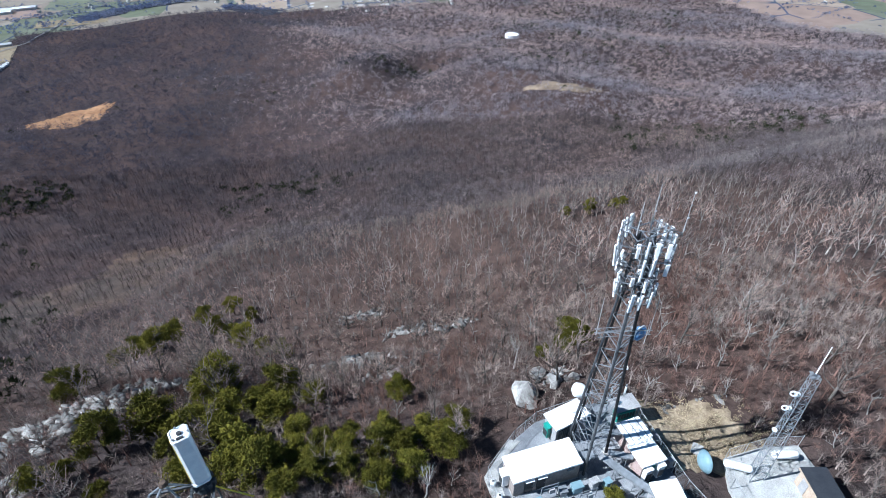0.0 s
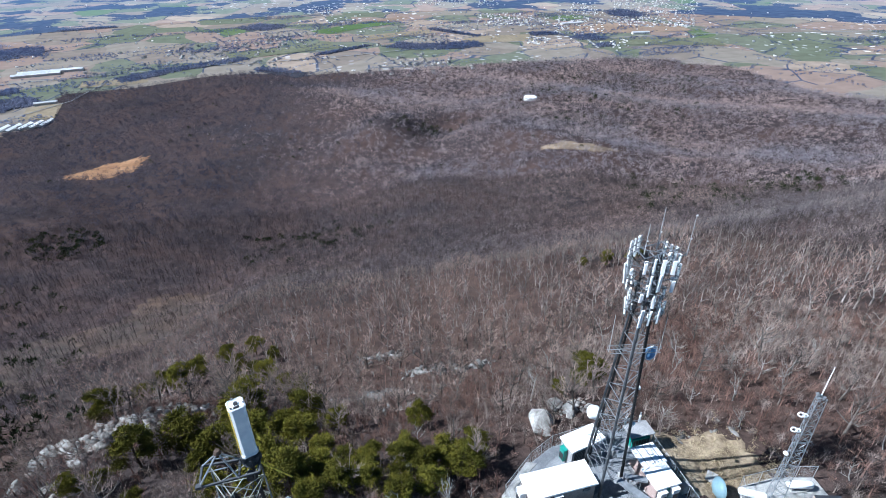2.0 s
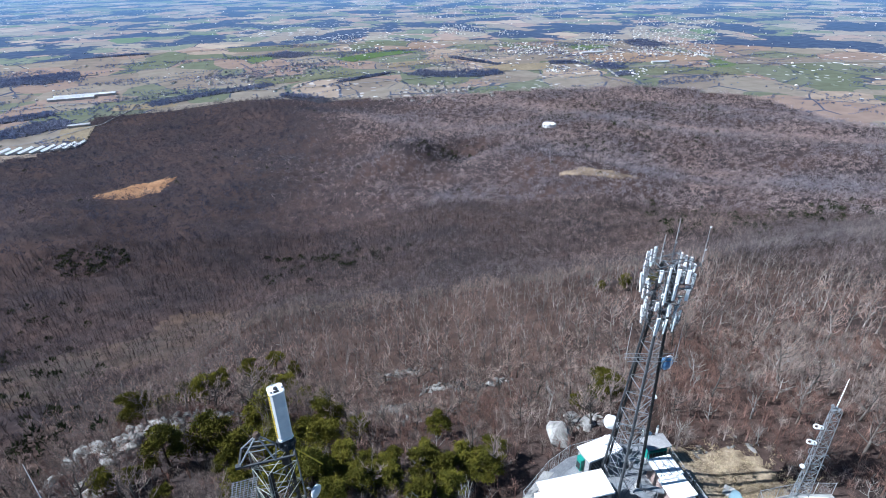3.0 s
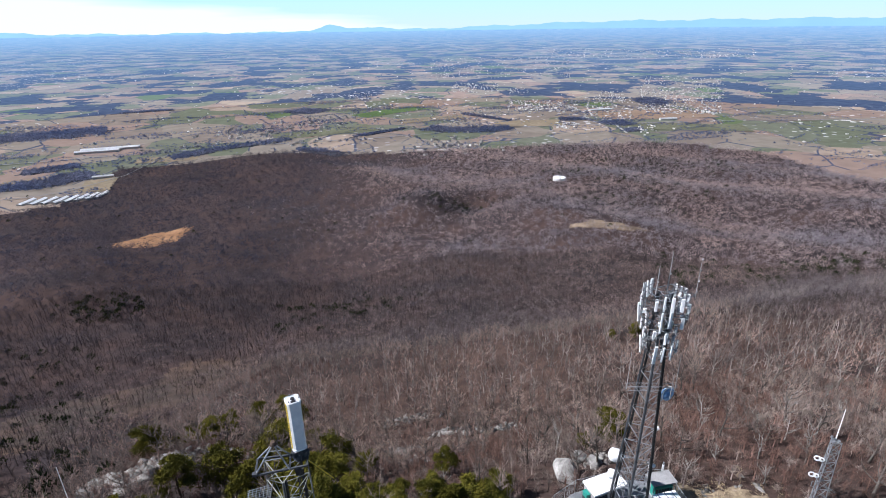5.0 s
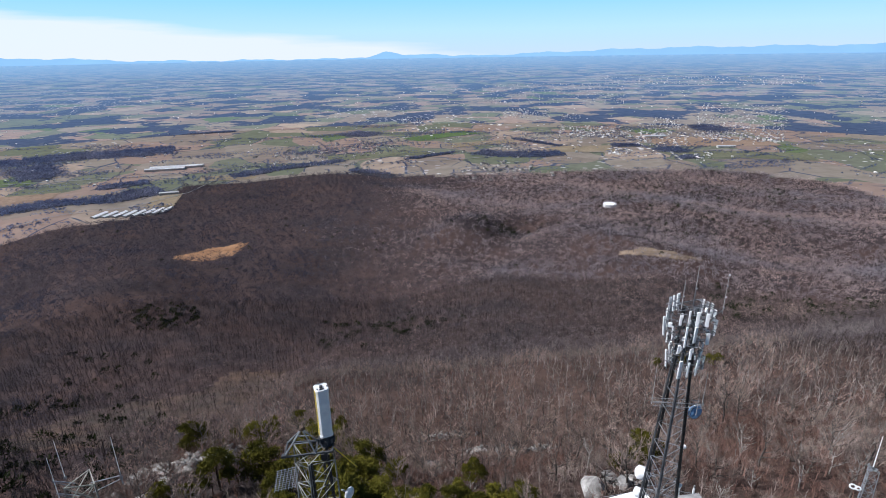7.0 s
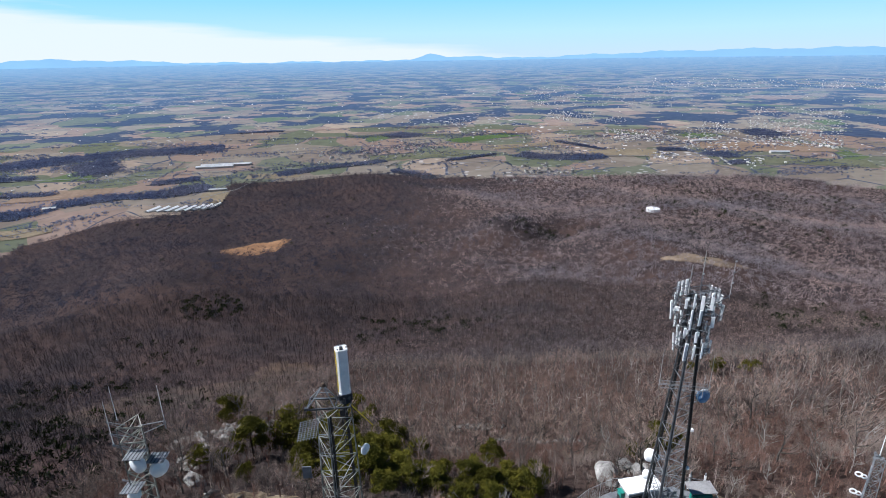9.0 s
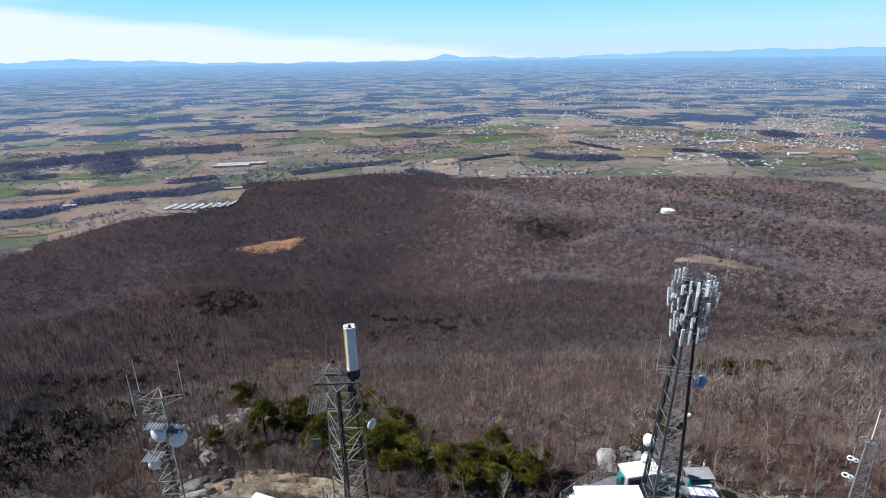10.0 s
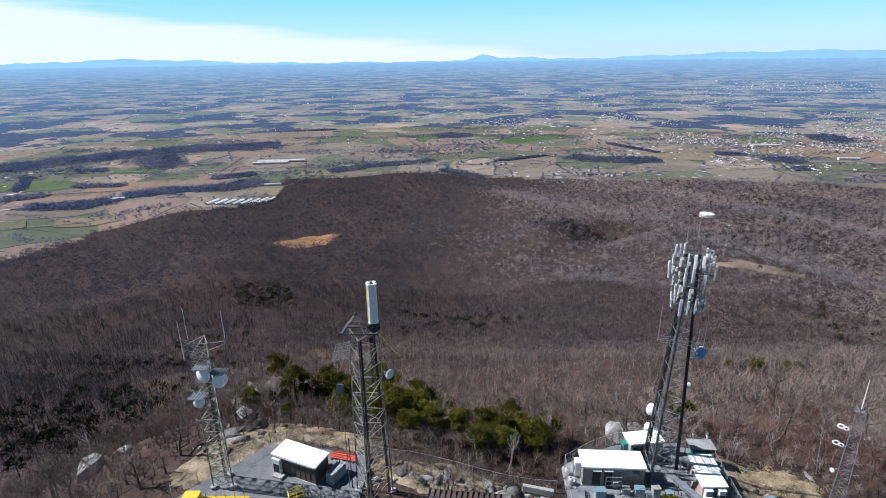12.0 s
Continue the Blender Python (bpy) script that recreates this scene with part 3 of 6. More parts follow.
def clear_of_site(x, y):
    """False on the built bench, in the cutting and on bare rock."""
    pad = (x > -57) & (x < -34) & (y > -16) & (y < 2.5)
    pad |= (x > -11.8) & (x < 10) & (y > -14) & (y < 6.4)
    pad |= (x > 8) & (x < 23.5) & (y > -16) & (y < -3.0)
    pad |= np.hypot((x - 14.2) / 6.5, (y - 0.2) / 4.4) < 1
    pad |= (x > -36) & (x < -11) & (y > -14) & (y < -2.5)
    pad |= np.hypot(x + 25, y + 45) < 14
    return ~pad


kinds = [bare_tree(h, sp, lb, 6, 6) for h, sp, lb in ((8.5, 3.9, 11), (7.2, 3.6, 10), (6.4, 3.7, 11), (9.2, 3.7, 11), (5.4, 3.1, 10), (7.8, 4.2, 12))]
kinds_low = [bare_tree(h, sp, lb, 4, 4, fine=False, tw=0.032) for h, sp, lb in ((8.6, 3.8, 9), (7.4, 3.6, 8), (9.2, 3.9, 9), (6.4, 3.4, 8), (7.8, 3.4, 8))]
snags = [bare_tree(h, sp, lb, 3, 1, 0.14, tw=0.035) for h, sp, lb in ((6.5, 2.6, 6), (5.4, 2.9, 7), (7.4, 2.8, 6), (4.6, 2.2, 5))]


def scatter(count, x0, x1, y0, y1, gap):
    """Random places no nearer than gap to one another."""
    cell, out = {}, []
    for x, y in np.stack([rng.uniform(x0, x1, count), rng.uniform(y0, y1, count)], -1):
        c = (int(x // gap), int(y // gap))
        if any((x - u) ** 2 + (y - v) ** 2 < gap * gap for i in (-1, 0, 1) for j in (-1, 0, 1) for u, v in cell.get((c[0] + i, c[1] + j), ())):
            continue
        cell.setdefault(c, []).append((x, y))
        out.append((x, y))
    return np.array(out)


places = scatter(12000, -150, 150, -60, 215, 4.0)
places = places[clear_of_site(places[:, 0], places[:, 1])]
places = places[(places[:, 1] > 2.5) | (places[:, 0] < -59) | (places[:, 0] > 21)]
pine_zone = (np.hypot((places[:, 0] + 30) / 26, (places[:, 1] - 12) / 10) < 1) & (rng.random(len(places)) < 0.6)
rocky = (np.hypot((places[:, 0] + 58) / 12, (places[:, 1] - 31) / 9) < 1) & (rng.random(len(places)) < 0.85)
rocky |= (np.hypot((places[:, 0] + 17) / 16, (places[:, 1] - 47) / 12) < 1) & (rng.random(len(places)) < 0.6)
bearing = np.degrees(np.arctan2(places[:, 0] + 25, places[:, 1] + 62))
places = places[~pine_zone & ~rocky & (np.abs(bearing - 6) < 56)]
near_rank = np.hypot(places[:, 0] + 15, (places[:, 1] - 5) * 1.1)
order = np.argsort(near_rank)
places = places[order]

trunk_me = [array_mesh("trunk", t[0], t[1], BARK) for t in kinds]
crown_me = [array_mesh("crown", t[2], t[3], TWIG) for t in kinds]
snag_me = [(array_mesh("trunk", t[0], t[1], SNAG), array_mesh("crown", t[2], t[3], SNAG)) for t in snags]
for i, (x, y) in enumerate(places[:330]):
    k = i % len(kinds)
    if i % 11 == 3 or (x > 0 and i % 7 == 1):
        dead = new("dead_tree")
        s = rng.uniform(0.5, 0.95)
        dead.matrix_basis = Matrix.LocRotScale((x, y, float(height(x, y))), Euler((rng.normal(0, 0.12), rng.normal(0, 0.12), rng.uniform(0, 6.28))), (s, s, s))
        tagged(dead, "gnarled silver-grey dead tree among bare brush", "tree", "dead trees near the summit")
        for nm, me in zip(("trunk", "crown"), snag_me[i % 4]):
            new(nm, me).parent = dead
        continue
    tree = new("bare_tree")
    s = rng.uniform(0.55, 1.0) if y < 30 else rng.uniform(0.75, 1.15)
    tree.matrix_basis = Matrix.LocRotScale((x, y, float(height(x, y))), Euler((0, 0, rng.uniform(0, 6.28))), (s, s, s * rng.uniform(0.9, 1.1)))
    tagged(tree, "leafless grey hardwood tree on the rocky slope", "tree", "bare trees near the summit")
    for nm, me in (("trunk", trunk_me[k]), ("crown", crown_me[k])):
        new(nm, me).parent = tree


for x, y, s in ((-18.5, 0.6, 0.7), (-15.2, 1.4, 0.55), (-22.5, 1.0, 0.6), (24, 8, 0.75), (29, 14, 0.8), (33, 9, 0.8)):
    dead = new("dead_tree")
    dead.matrix_basis = Matrix.LocRotScale((x, y, float(height(x, y))), Euler((rng.normal(0, 0.15), rng.normal(0, 0.15), x)), (s, s, s))
    tagged(dead, "gnarled silver-grey dead tree among bare brush", "tree", "dead trees near the summit")
    for nm, me in zip(("trunk", "crown"), snag_me[int(abs(x)) % 4]):
        new(nm, me).parent = dead


def joined(name, forms, xy, scales, mat, label, category, lift=0.0, second=None, smooth=False):
    """Many copies of a few forms in one mesh; a form is (verts, faces) or (verts, faces, how many of its faces take the second material)."""
    V, F, S, n = [], [], [], 0
    z = height(xy[:, 0], xy[:, 1])
    turn = rng.uniform(0, 6.28, len(xy))
    pick = rng.integers(0, len(forms), len(xy))
    for i in range(len(xy)):
        v, f = forms[pick[i]][:2]
        c, s = math.cos(turn[i]), math.sin(turn[i])
        w = v * scales[i]
        V.append(np.stack([w[:, 0] * c - w[:, 1] * s + xy[i, 0], w[:, 0] * s + w[:, 1] * c + xy[i, 1], w[:, 2] + z[i] + lift], -1))
        F.append(f + n)
        n += len(v)
        if second:
            S.append(np.arange(len(f)) < forms[pick[i]][2])
    me = array_mesh(name, np.concatenate(V), np.concatenate(F), mat)
    if smooth:
        me.polygons.foreach_set("use_smooth", [True] * len(me.polygons))
    if second:
        me.materials.append(second)
        me.polygons.foreach_set("material_index", np.concatenate(S).astype(np.int32))
    return tagged(new(name, me), label, category, kind="stuff")


def whole(t):
    return np.concatenate([t[0], t[2]]), np.concatenate([t[1], t[3] + len(t[0])]), len(t[1])


BARKS = material("grey_bark_slope", (0.060, 0.050, 0.045), (0.42, 0.375, 0.345), 0.12, 0.95, 0, 0, 6, "island", 0.45)
TWIGS = woods_material("bare_twigs_slope", (0.180, 0.140, 0.126), (0.370, 0.268, 0.230), 0.030, 0.28, 0.50)
rest = places[330:]
joined("bare_woods_slope", [whole(t) for t in kinds_low], rest, rng.uniform(0.75, 1.15, len(rest)), TWIGS,
       "leafless grey-brown hardwoods covering the steep slope", "woods", second=BARKS)
def broom(h, n, spread, w, low=0.12):
    """A far bare tree: a stem and a dome of slivers that thin out to the tips."""
    V, F = [], []
    for i in range(n):
        a, e = rng.uniform(0, 6.28), rng.uniform(low, 1.45)
        b = np.array((0, 0, h * rng.uniform(0.28, 0.55))) + rng.normal(0, 0.25, 3)
        t = np.array((math.cos(a) * math.cos(e) * spread, math.sin(a) * math.cos(e) * spread, h * (0.5 + 0.5 * math.sin(e)))) * rng.uniform(0.8, 1.1)
        s = np.cross(t - b, facing())
        s *= w * rng.uniform(0.5, 1.0) / np.linalg.norm(s)
        k = len(V)
        V.extend((b - s, b + s, t))
        F.append((k, k + 1, k + 2))
    k = len(V)
    V.extend((np.array((-0.16, 0, -1.0)), np.array((0.16, 0.05, -1.0)), np.array((0, 0, h * 0.8))))
    F.append((k, k + 1, k + 2))
    return np.array(V, float), np.array(F)


def polar_scatter(count, r0, r1, a0, a1):
    r, a = np.sqrt(rng.uniform(r0 * r0, r1 * r1, count)), np.radians(rng.uniform(a0, a1, count))
    return np.stack([HUB[0] + r * np.sin(a), HUB[1] + r * np.cos(a)], -1)


low = np.concatenate([scatter(8000, -90, 8, -8, 46, 1.05), scatter(8000, 8, 70, -14, 46, 0.9)])
low = low[clear_of_site(low[:, 0], low[:, 1])]
low = low[(low[:, 1] > 1) | (low[:, 0] < -59) | (low[:, 0] > 19) | ((low[:, 0] > -33) & (low[:, 0] < -13) & (low[:, 1] > -2.3))]
low = low[(np.hypot(low[:, 0] - 3.2, low[:, 1] - 14.2) > 3.6) & (np.hypot(low[:, 0] + 2.6, low[:, 1] - 11) > 2.6)]
low = low[np.abs(np.degrees(np.arctan2(low[:, 0] + 25, low[:, 1] + 62)) - 6) < 56]
bank = scatter(420, -36, -12, -6.2, 4, 1.1)
low = np.concatenate([low, bank[(np.hypot(bank[:, 0] + 34, bank[:, 1] + 8) > 4) & (rng.random(len(bank)) < 0.75)]])
tint = np.sin(low[:, 0] / 7 + 1.5 * np.sin(low[:, 1] / 9)) + rng.normal(0, 0.7, len(low)) > 0.1
for some, mat, tone in ((low[tint], SHRUB, "grey-brown"), (low[~tint], BRUSH, "red-brown")):
    joined("brush", [broom(h, 48, sp, 0.019, 0.45) for h, sp in ((2.2, 1.6), (2.8, 1.8), (1.7, 1.4), (3.3, 1.9))], some, rng.uniform(0.6, 1.2, len(some)), mat,
           "tangled leafless " + tone + " brush among the trees", "brush")


def puff(h, n, spread, length, w):
    """A far bare tree: a stem, and a rounded crown of short upturned twig sprays spread over a dome."""
    V, F = [], []
    for i in range(n):
        a, e = rng.uniform(0, 6.28), math.asin(rng.uniform(0.05, 1.0))
        k = rng.uniform(0.75, 1.0)
        c = np.array((math.cos(a) * math.cos(e) * spread * k, math.sin(a) * math.cos(e) * spread * k, h * (0.45 + 0.45 * math.sin(e) * k)))
        d = np.array((math.cos(a) * math.cos(e), math.sin(a) * math.cos(e), 0.4 + math.sin(e))) + rng.normal(0, 0.55, 3)
        d *= length * rng.uniform(0.7, 1.2) / np.linalg.norm(d)
        s = np.cross(d, facing())
        s *= w * rng.uniform(0.6, 1.2) / np.linalg.norm(s)
        q = len(V)
        V.extend((c - d * 0.5 - s, c - d * 0.5 + s, c + d * 0.5))
        F.append((q, q + 1, q + 2))
    q = len(V)
    V.extend((np.array((-0.2, 0, -1.0)), np.array((0.2, 0.05, -1.0)), np.array((0, 0, h * 0.7))))
    F.append((q, q + 1, q + 2))
    return np.array(V, float), np.array(F)


under = scatter(9000, -130, 130, 20, 212, 2.3)
under = under[np.abs(np.degrees(np.arctan2(under[:, 0] + 25, under[:, 1] + 62)) - 6) < 52]
joined("understory", [puff(h, 22, 1.7, 1.2, 0.035) for h in (2.4, 3.0, 2.0, 3.4)], under, rng.uniform(0.7, 1.2, len(under)), BRUSH,
       "leafless brown saplings under the taller trees", "brush")
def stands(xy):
    """Which tone the woods take, purple-grey to red-brown, with the west's shade and the east's sun put into the
    colour: 0 the western flank, 1 between, 2 the eastern hills.
    """
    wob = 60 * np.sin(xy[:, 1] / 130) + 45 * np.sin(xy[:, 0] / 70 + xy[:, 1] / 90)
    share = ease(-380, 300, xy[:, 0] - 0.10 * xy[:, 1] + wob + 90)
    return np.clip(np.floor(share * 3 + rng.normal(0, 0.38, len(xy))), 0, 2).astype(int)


mid = polar_scatter(25000, 185, 640, -56, 58)
mid = mid[((mid[:, 1] > 205) | (np.abs(mid[:, 0]) > 144)) & wooded(mid[:, 0], mid[:, 1]) & ~in_clearing(mid[:, 0], mid[:, 1])]
far = polar_scatter(65000, 630, 1690, -50, 58)
far = far[wooded(far[:, 0], far[:, 1]) & (~in_clearing(far[:, 0], far[:, 1]) | (rng.random(len(far)) < np.where(far[:, 0] > 0, 0.45, 0.07)))]
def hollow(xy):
    """True in two darkly toned hollows: the lens under the tank hill, with slope shade put into its colour, and the
    gully below the western cutting.
    """
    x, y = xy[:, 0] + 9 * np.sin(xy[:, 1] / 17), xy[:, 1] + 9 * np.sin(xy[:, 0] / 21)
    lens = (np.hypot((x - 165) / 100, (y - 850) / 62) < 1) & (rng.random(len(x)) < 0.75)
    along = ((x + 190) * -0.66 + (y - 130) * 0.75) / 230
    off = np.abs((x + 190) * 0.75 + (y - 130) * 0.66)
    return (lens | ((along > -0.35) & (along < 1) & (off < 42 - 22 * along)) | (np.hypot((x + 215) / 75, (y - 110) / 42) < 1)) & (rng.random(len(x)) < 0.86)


def stem_tree(h, sprays, spread, length, w):
    """A bare tree farther off: a crossed stem, a few rising limbs and a thin crown of sprays. Returns how many faces are bark as well."""
    V, F = [], []
    lean = rng.normal(0, 0.05 * h, 2)
    top = np.array((lean[0], lean[1], h * 0.82))
    for a in (0.3, 1.87):
        d = np.array((math.cos(a), math.sin(a), 0)) * 0.17
        k = len(V)
        V.extend((np.array((0, 0, -1.2)) - d, np.array((0, 0, -1.2)) + d, top))
        F.append((k, k + 1, k + 2))
    for i in range(4):
        a, f = rng.uniform(0, 6.28), rng.uniform(0.35, 0.65)
        p = top * f
        q = p + np.array((math.cos(a) * spread * 0.75, math.sin(a) * spread * 0.75, h * rng.uniform(0.2, 0.38)))
        blade(V, F, p, q, 0.10)
    bark = len(F)
    crown = puff(h, sprays, spread, length, w)
    k = len(V)
    return np.array(V + list(crown[0])), np.array(F + [tuple(j + k for j in f) for f in crown[1][:-1]]), bark


# duller copy of the sunlit eastern tone, for the nearer flank
FLANKWOODS = woods_material("sun_toned_flank_woods", (0.255, 0.222, 0.222), (0.380, 0.290, 0.260), 0.006, 0.40, 0.25)
FLANKBARK = material("flank_bark", (0.026, 0.022, 0.022), (0.150, 0.122, 0.112), 0.06, 0.95, 0, 0, 0, "island", 0.5)
mid = mid[~open_wood(mid[:, 0], mid[:, 1]) | (rng.random(len(mid)) < 0.62)]
mid_forms = [stem_tree(h, 18, 3.0, 1.9, 0.055) for h in (8.5, 9.5, 7.6, 10.2, 8.2, 9.0)]
far_forms = [puff(h, 14, 3.5, 2.4, 0.20) for h in (6.5, 8.0, 7.2, 9.5, 5.5, 8.8)]
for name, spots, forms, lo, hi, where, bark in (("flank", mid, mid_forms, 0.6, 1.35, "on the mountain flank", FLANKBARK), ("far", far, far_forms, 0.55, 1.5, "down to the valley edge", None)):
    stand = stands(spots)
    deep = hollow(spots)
    for some, mat, tone in ((spots[(stand == 0) & ~deep], GREYWOODS, "purple-grey"), (spots[(stand == 1) & ~deep], MIDTONEWOODS, "grey-brown"),
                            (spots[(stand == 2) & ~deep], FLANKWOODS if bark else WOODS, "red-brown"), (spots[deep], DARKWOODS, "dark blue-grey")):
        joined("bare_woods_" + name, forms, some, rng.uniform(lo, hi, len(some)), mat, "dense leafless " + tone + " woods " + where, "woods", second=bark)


# ---- pines ----
def pine_crown(h, spread, lobes, seed):
    """A broken crown of flat-bottomed boughs: each bough a mound of needle tufts, thick on top and open beneath."""
    g = np.random.default_rng(seed)
    V, F = [], []
    for i in range(lobes):
        f = 0.30 + 0.66 * (i + g.uniform(0, 0.8)) / lobes
        a = 2.4 * i + g.normal(0, 0.4)
        rim = spread * math.sqrt(max(0.04, 1 - ((f - 0.42) / 0.60) ** 2))
        out = rim * g.uniform(0.35, 0.72) * (1 if f < 0.9 else 0.3)
        o = np.array((math.cos(a) * out, math.sin(a) * out, h * f))
        wide, thick = spread * g.uniform(0.30, 0.46), spread * g.uniform(0.16, 0.24)
        for _ in range(26):
            b, k = g.uniform(0, 6.28), math.sqrt(g.uniform(0, 1)) * (0.8 + 0.25 * math.sin(3 * a + 2 * i))
            c0 = o + np.array((math.cos(b) * k * wide, math.sin(b) * k * wide, thick * (1 - k * k) + g.normal(0, 0.08)))
            for _ in range(26):
                c = c0 + g.normal(0, 1, 3) * np.array((0.24, 0.24, 0.13))
                d = g.normal(0, 1, 3) + np.array((math.cos(b) * k, math.sin(b) * k, 0.7))
                d *= g.uniform(0.22, 0.42) / np.linalg.norm(d)
                w = np.cross(d, g.normal(0, 1, 3))
                w *= 0.06 / max(np.linalg.norm(w), 1e-6)
                n = len(V)
                V.extend((c - w, c + w, c + d))
                F.append((n, n + 1, n + 2))
    return np.array(V), np.array(F)


def pine_trunk(h, spread, seed):
    g = np.random.default_rng(seed)
    V, F = [], []
    ring_tube(V, F, (0, 0, -0.6), (0.1, 0, h * 0.5), 0.16, 0.11, 6)
    ring_tube(V, F, (0.1, 0, h * 0.5), (0, 0.1, h * 0.97), 0.11, 0.03, 6)
    for _ in range(12):
        f, a = g.uniform(0.25, 0.9), g.uniform(0, 6.28)
        o = spread * g.uniform(0.5, 0.9) * (1.1 - 0.8 * f)
        ring_tube(V, F, (0, 0, h * f), (math.cos(a) * o, math.sin(a) * o, h * f + 0.3), 0.05, 0.015)
    return np.array(V), np.array(F)


PINES = [(5.0, 2.6, 9), (4.5, 2.5, 8), (5.6, 2.8, 10), (3.3, 2.0, 6)]
pine_me = [(array_mesh("trunk", *pine_trunk(h, sp, 20 + i), PINETRUNK), array_mesh("crown", *pine_crown(h, sp, n, 40 + i), NEEDLE)) for i, (h, sp, n) in enumerate(PINES)]


def pine(x, y, kind, s, turn):
    t = new("pine_tree")
    t.matrix_basis = Matrix.LocRotScale((x, y, float(height(x, y))), Euler((0, 0, turn)), (s, s, s))
    tagged(t, "bushy dark olive-green pine on the rocky summit", "tree", "pines on the summit")
    for nm, me in zip(("trunk", "crown"), pine_me[kind]):
        new(nm, me).parent = t


# pines on the rocky shoulder and between the compounds, each with its crown's radius, then single ones
for x, y, r in ((-62.9, 38.3, 3.0), (-81, 93, 3.2), (-68.5, 86.3, 3.9), (-63.8, 89.5, 4.2), (-57.9, 99.5, 3.2), (-51.4, 106.3, 3.2), (-45.5, 77.1, 3.9), (-44.9, 95.8, 2.6), (-35.1, 59.6, 2.6),
                (-41.5, 31.5, 3.9), (-47.4, 21.8, 3.6), (-52.6, 20.2, 2.9), (-55.8, 17.1, 1.5), (-58.7, 16.1, 2.0), (-50.5, 11.5, 1.6), (-32.9, 29.1, 3.2), (-33.2, 20.7, 3.0),
                (-35.9, 10.8, 3.4), (-37.2, 8.0, 2.4), (-27.6, 11.4, 1.8), (-21.5, 7.3, 2.1), (-17.0, 19.0, 2.0), (-16.1, 7.5, 2.5), (-25.4, 4.7, 1.9), (-28.4, 4.9, 2.0), (-22.3, 2.6, 2.2),
                (-31.5, 3.9, 2.0), (-40, 18, 2.6), (-24.3, 10.8, 1.6), (-19, 3.4, 1.9), (-12.5, 8.6, 1.9), (-36, 25, 2.4), (-39.5, 22.5, 3.0), (-43.5, 18.5, 2.8), (-30.5, 15, 2.2), (-28, 24, 2.4), (-33.5, 7.0, 2.6),
                (-30, 8.5, 2.2), (-25.5, 7.8, 2.0), (-19, 6.4, 2.2), (-14.4, 5.2, 2.2), (-20.4, 10, 1.9), (-42, 9.5, 2.2), (-73, 89, 3.4), (-54, 92, 3.0), (-49, 84, 2.8), (-40, 66, 2.4)):
    pine(x, y, int(rng.integers(0, 3)), r / 2.6, rng.uniform(0, 6.28))
for cx, cy, ax, ay, n in ((-38, 14, 7, 5, 3), (-40, 27, 5, 5, 3)):
    for p in scatter(n * 30, -1, 1, -1, 1, 0.4)[:n]:
        pine(cx + ax * p[0], cy + ay * p[1], int(rng.integers(0, 4)), rng.uniform(0.6, 0.95), rng.uniform(0, 6.28))
for x, y, k, s in ((-0.4, -5.2, 3, 0.6), (10.4, 21.4, 0, 1.15), (5.0, 20.4, 1, 0.6), (80, 125, 2, 1.0), (91, 125, 2, 0.9), (84, 131, 1, 1.1), (72, 128, 0, 0.8), (97, 128, 1, 0.9)):
    pine(x, y, k, s, x)


cones = [puff(h, 44, w, 1.7, 0.30) for h, w in ((6.5, 2.3), (8, 2.6), (5.5, 2.1), (7.2, 2.8))]
green = [polar_scatter(40, 400, 540, -9, 8), polar_scatter(60, 560, 620, -27, -21), polar_scatter(70, 900, 1250, 18, 40), polar_scatter(120, 1280, 1480, 24, 40), polar_scatter(50, 480, 640, 34, 46), polar_scatter(30, 300, 560, -34, -26), polar_scatter(50, 900, 1300, 22, 34),
         polar_scatter(60, 700, 1400, -30, 30), np.stack([rng.normal(-185, 26, 60), rng.normal(118, 20, 60)], -1), np.stack([rng.normal(-215, 24, 40), rng.normal(165, 22, 40)], -1), np.stack([rng.normal(-290, 22, 26), rng.normal(275, 26, 26)], -1)]
row = np.stack([rng.uniform(-105, 22, 26), np.zeros(26)], -1)
row[:, 1] = 500 - (row[:, 0] + 105) * 0.62 + rng.normal(0, 6, 26)
green.append(row)
# evergreens added to deepen the painted shade of the lens
green.append(np.stack([rng.normal(165, 42, 40), rng.normal(850, 26, 40)], -1))
green.append(np.stack([rng.normal(-275, 30, 11), rng.normal(500, 18, 11)], -1))
green.append(np.stack([rng.normal(455, 28, 34), rng.normal(365, 18, 34)], -1))
green = np.concatenate(green)
joined("evergreens", cones, green, rng.uniform(1.0, 1.5, len(green)), EVERGREEN, "scattered dark evergreens among the bare woods", "woods")


# ---- rocks ----
def boulder(r, seed, squash=0.75):
    g = np.random.default_rng(seed)
    bm = bmesh.new()
    for p in g.normal(size=(20, 3)):
        p /= np.abs(p).max() ** 0.65 * np.linalg.norm(p) ** 0.35
        bm.verts.new(p * r * (1.0, 0.82, squash) * g.uniform(0.86, 1.0))
    res = bmesh.ops.convex_hull(bm, input=bm.verts)
    bmesh.ops.delete(bm, geom=[e for e in res["geom_interior"] if isinstance(e, bmesh.types.BMVert)], context="VERTS")
    me = bpy.data.meshes.new("boulder")
    bm.to_mesh(me)
    bm.free()
    me.materials.append(ROCK)
    return me


rock_me = [boulder(1.0, 60 + i, q) for i, q in enumerate((0.75, 0.9, 0.6, 0.8, 0.7))]


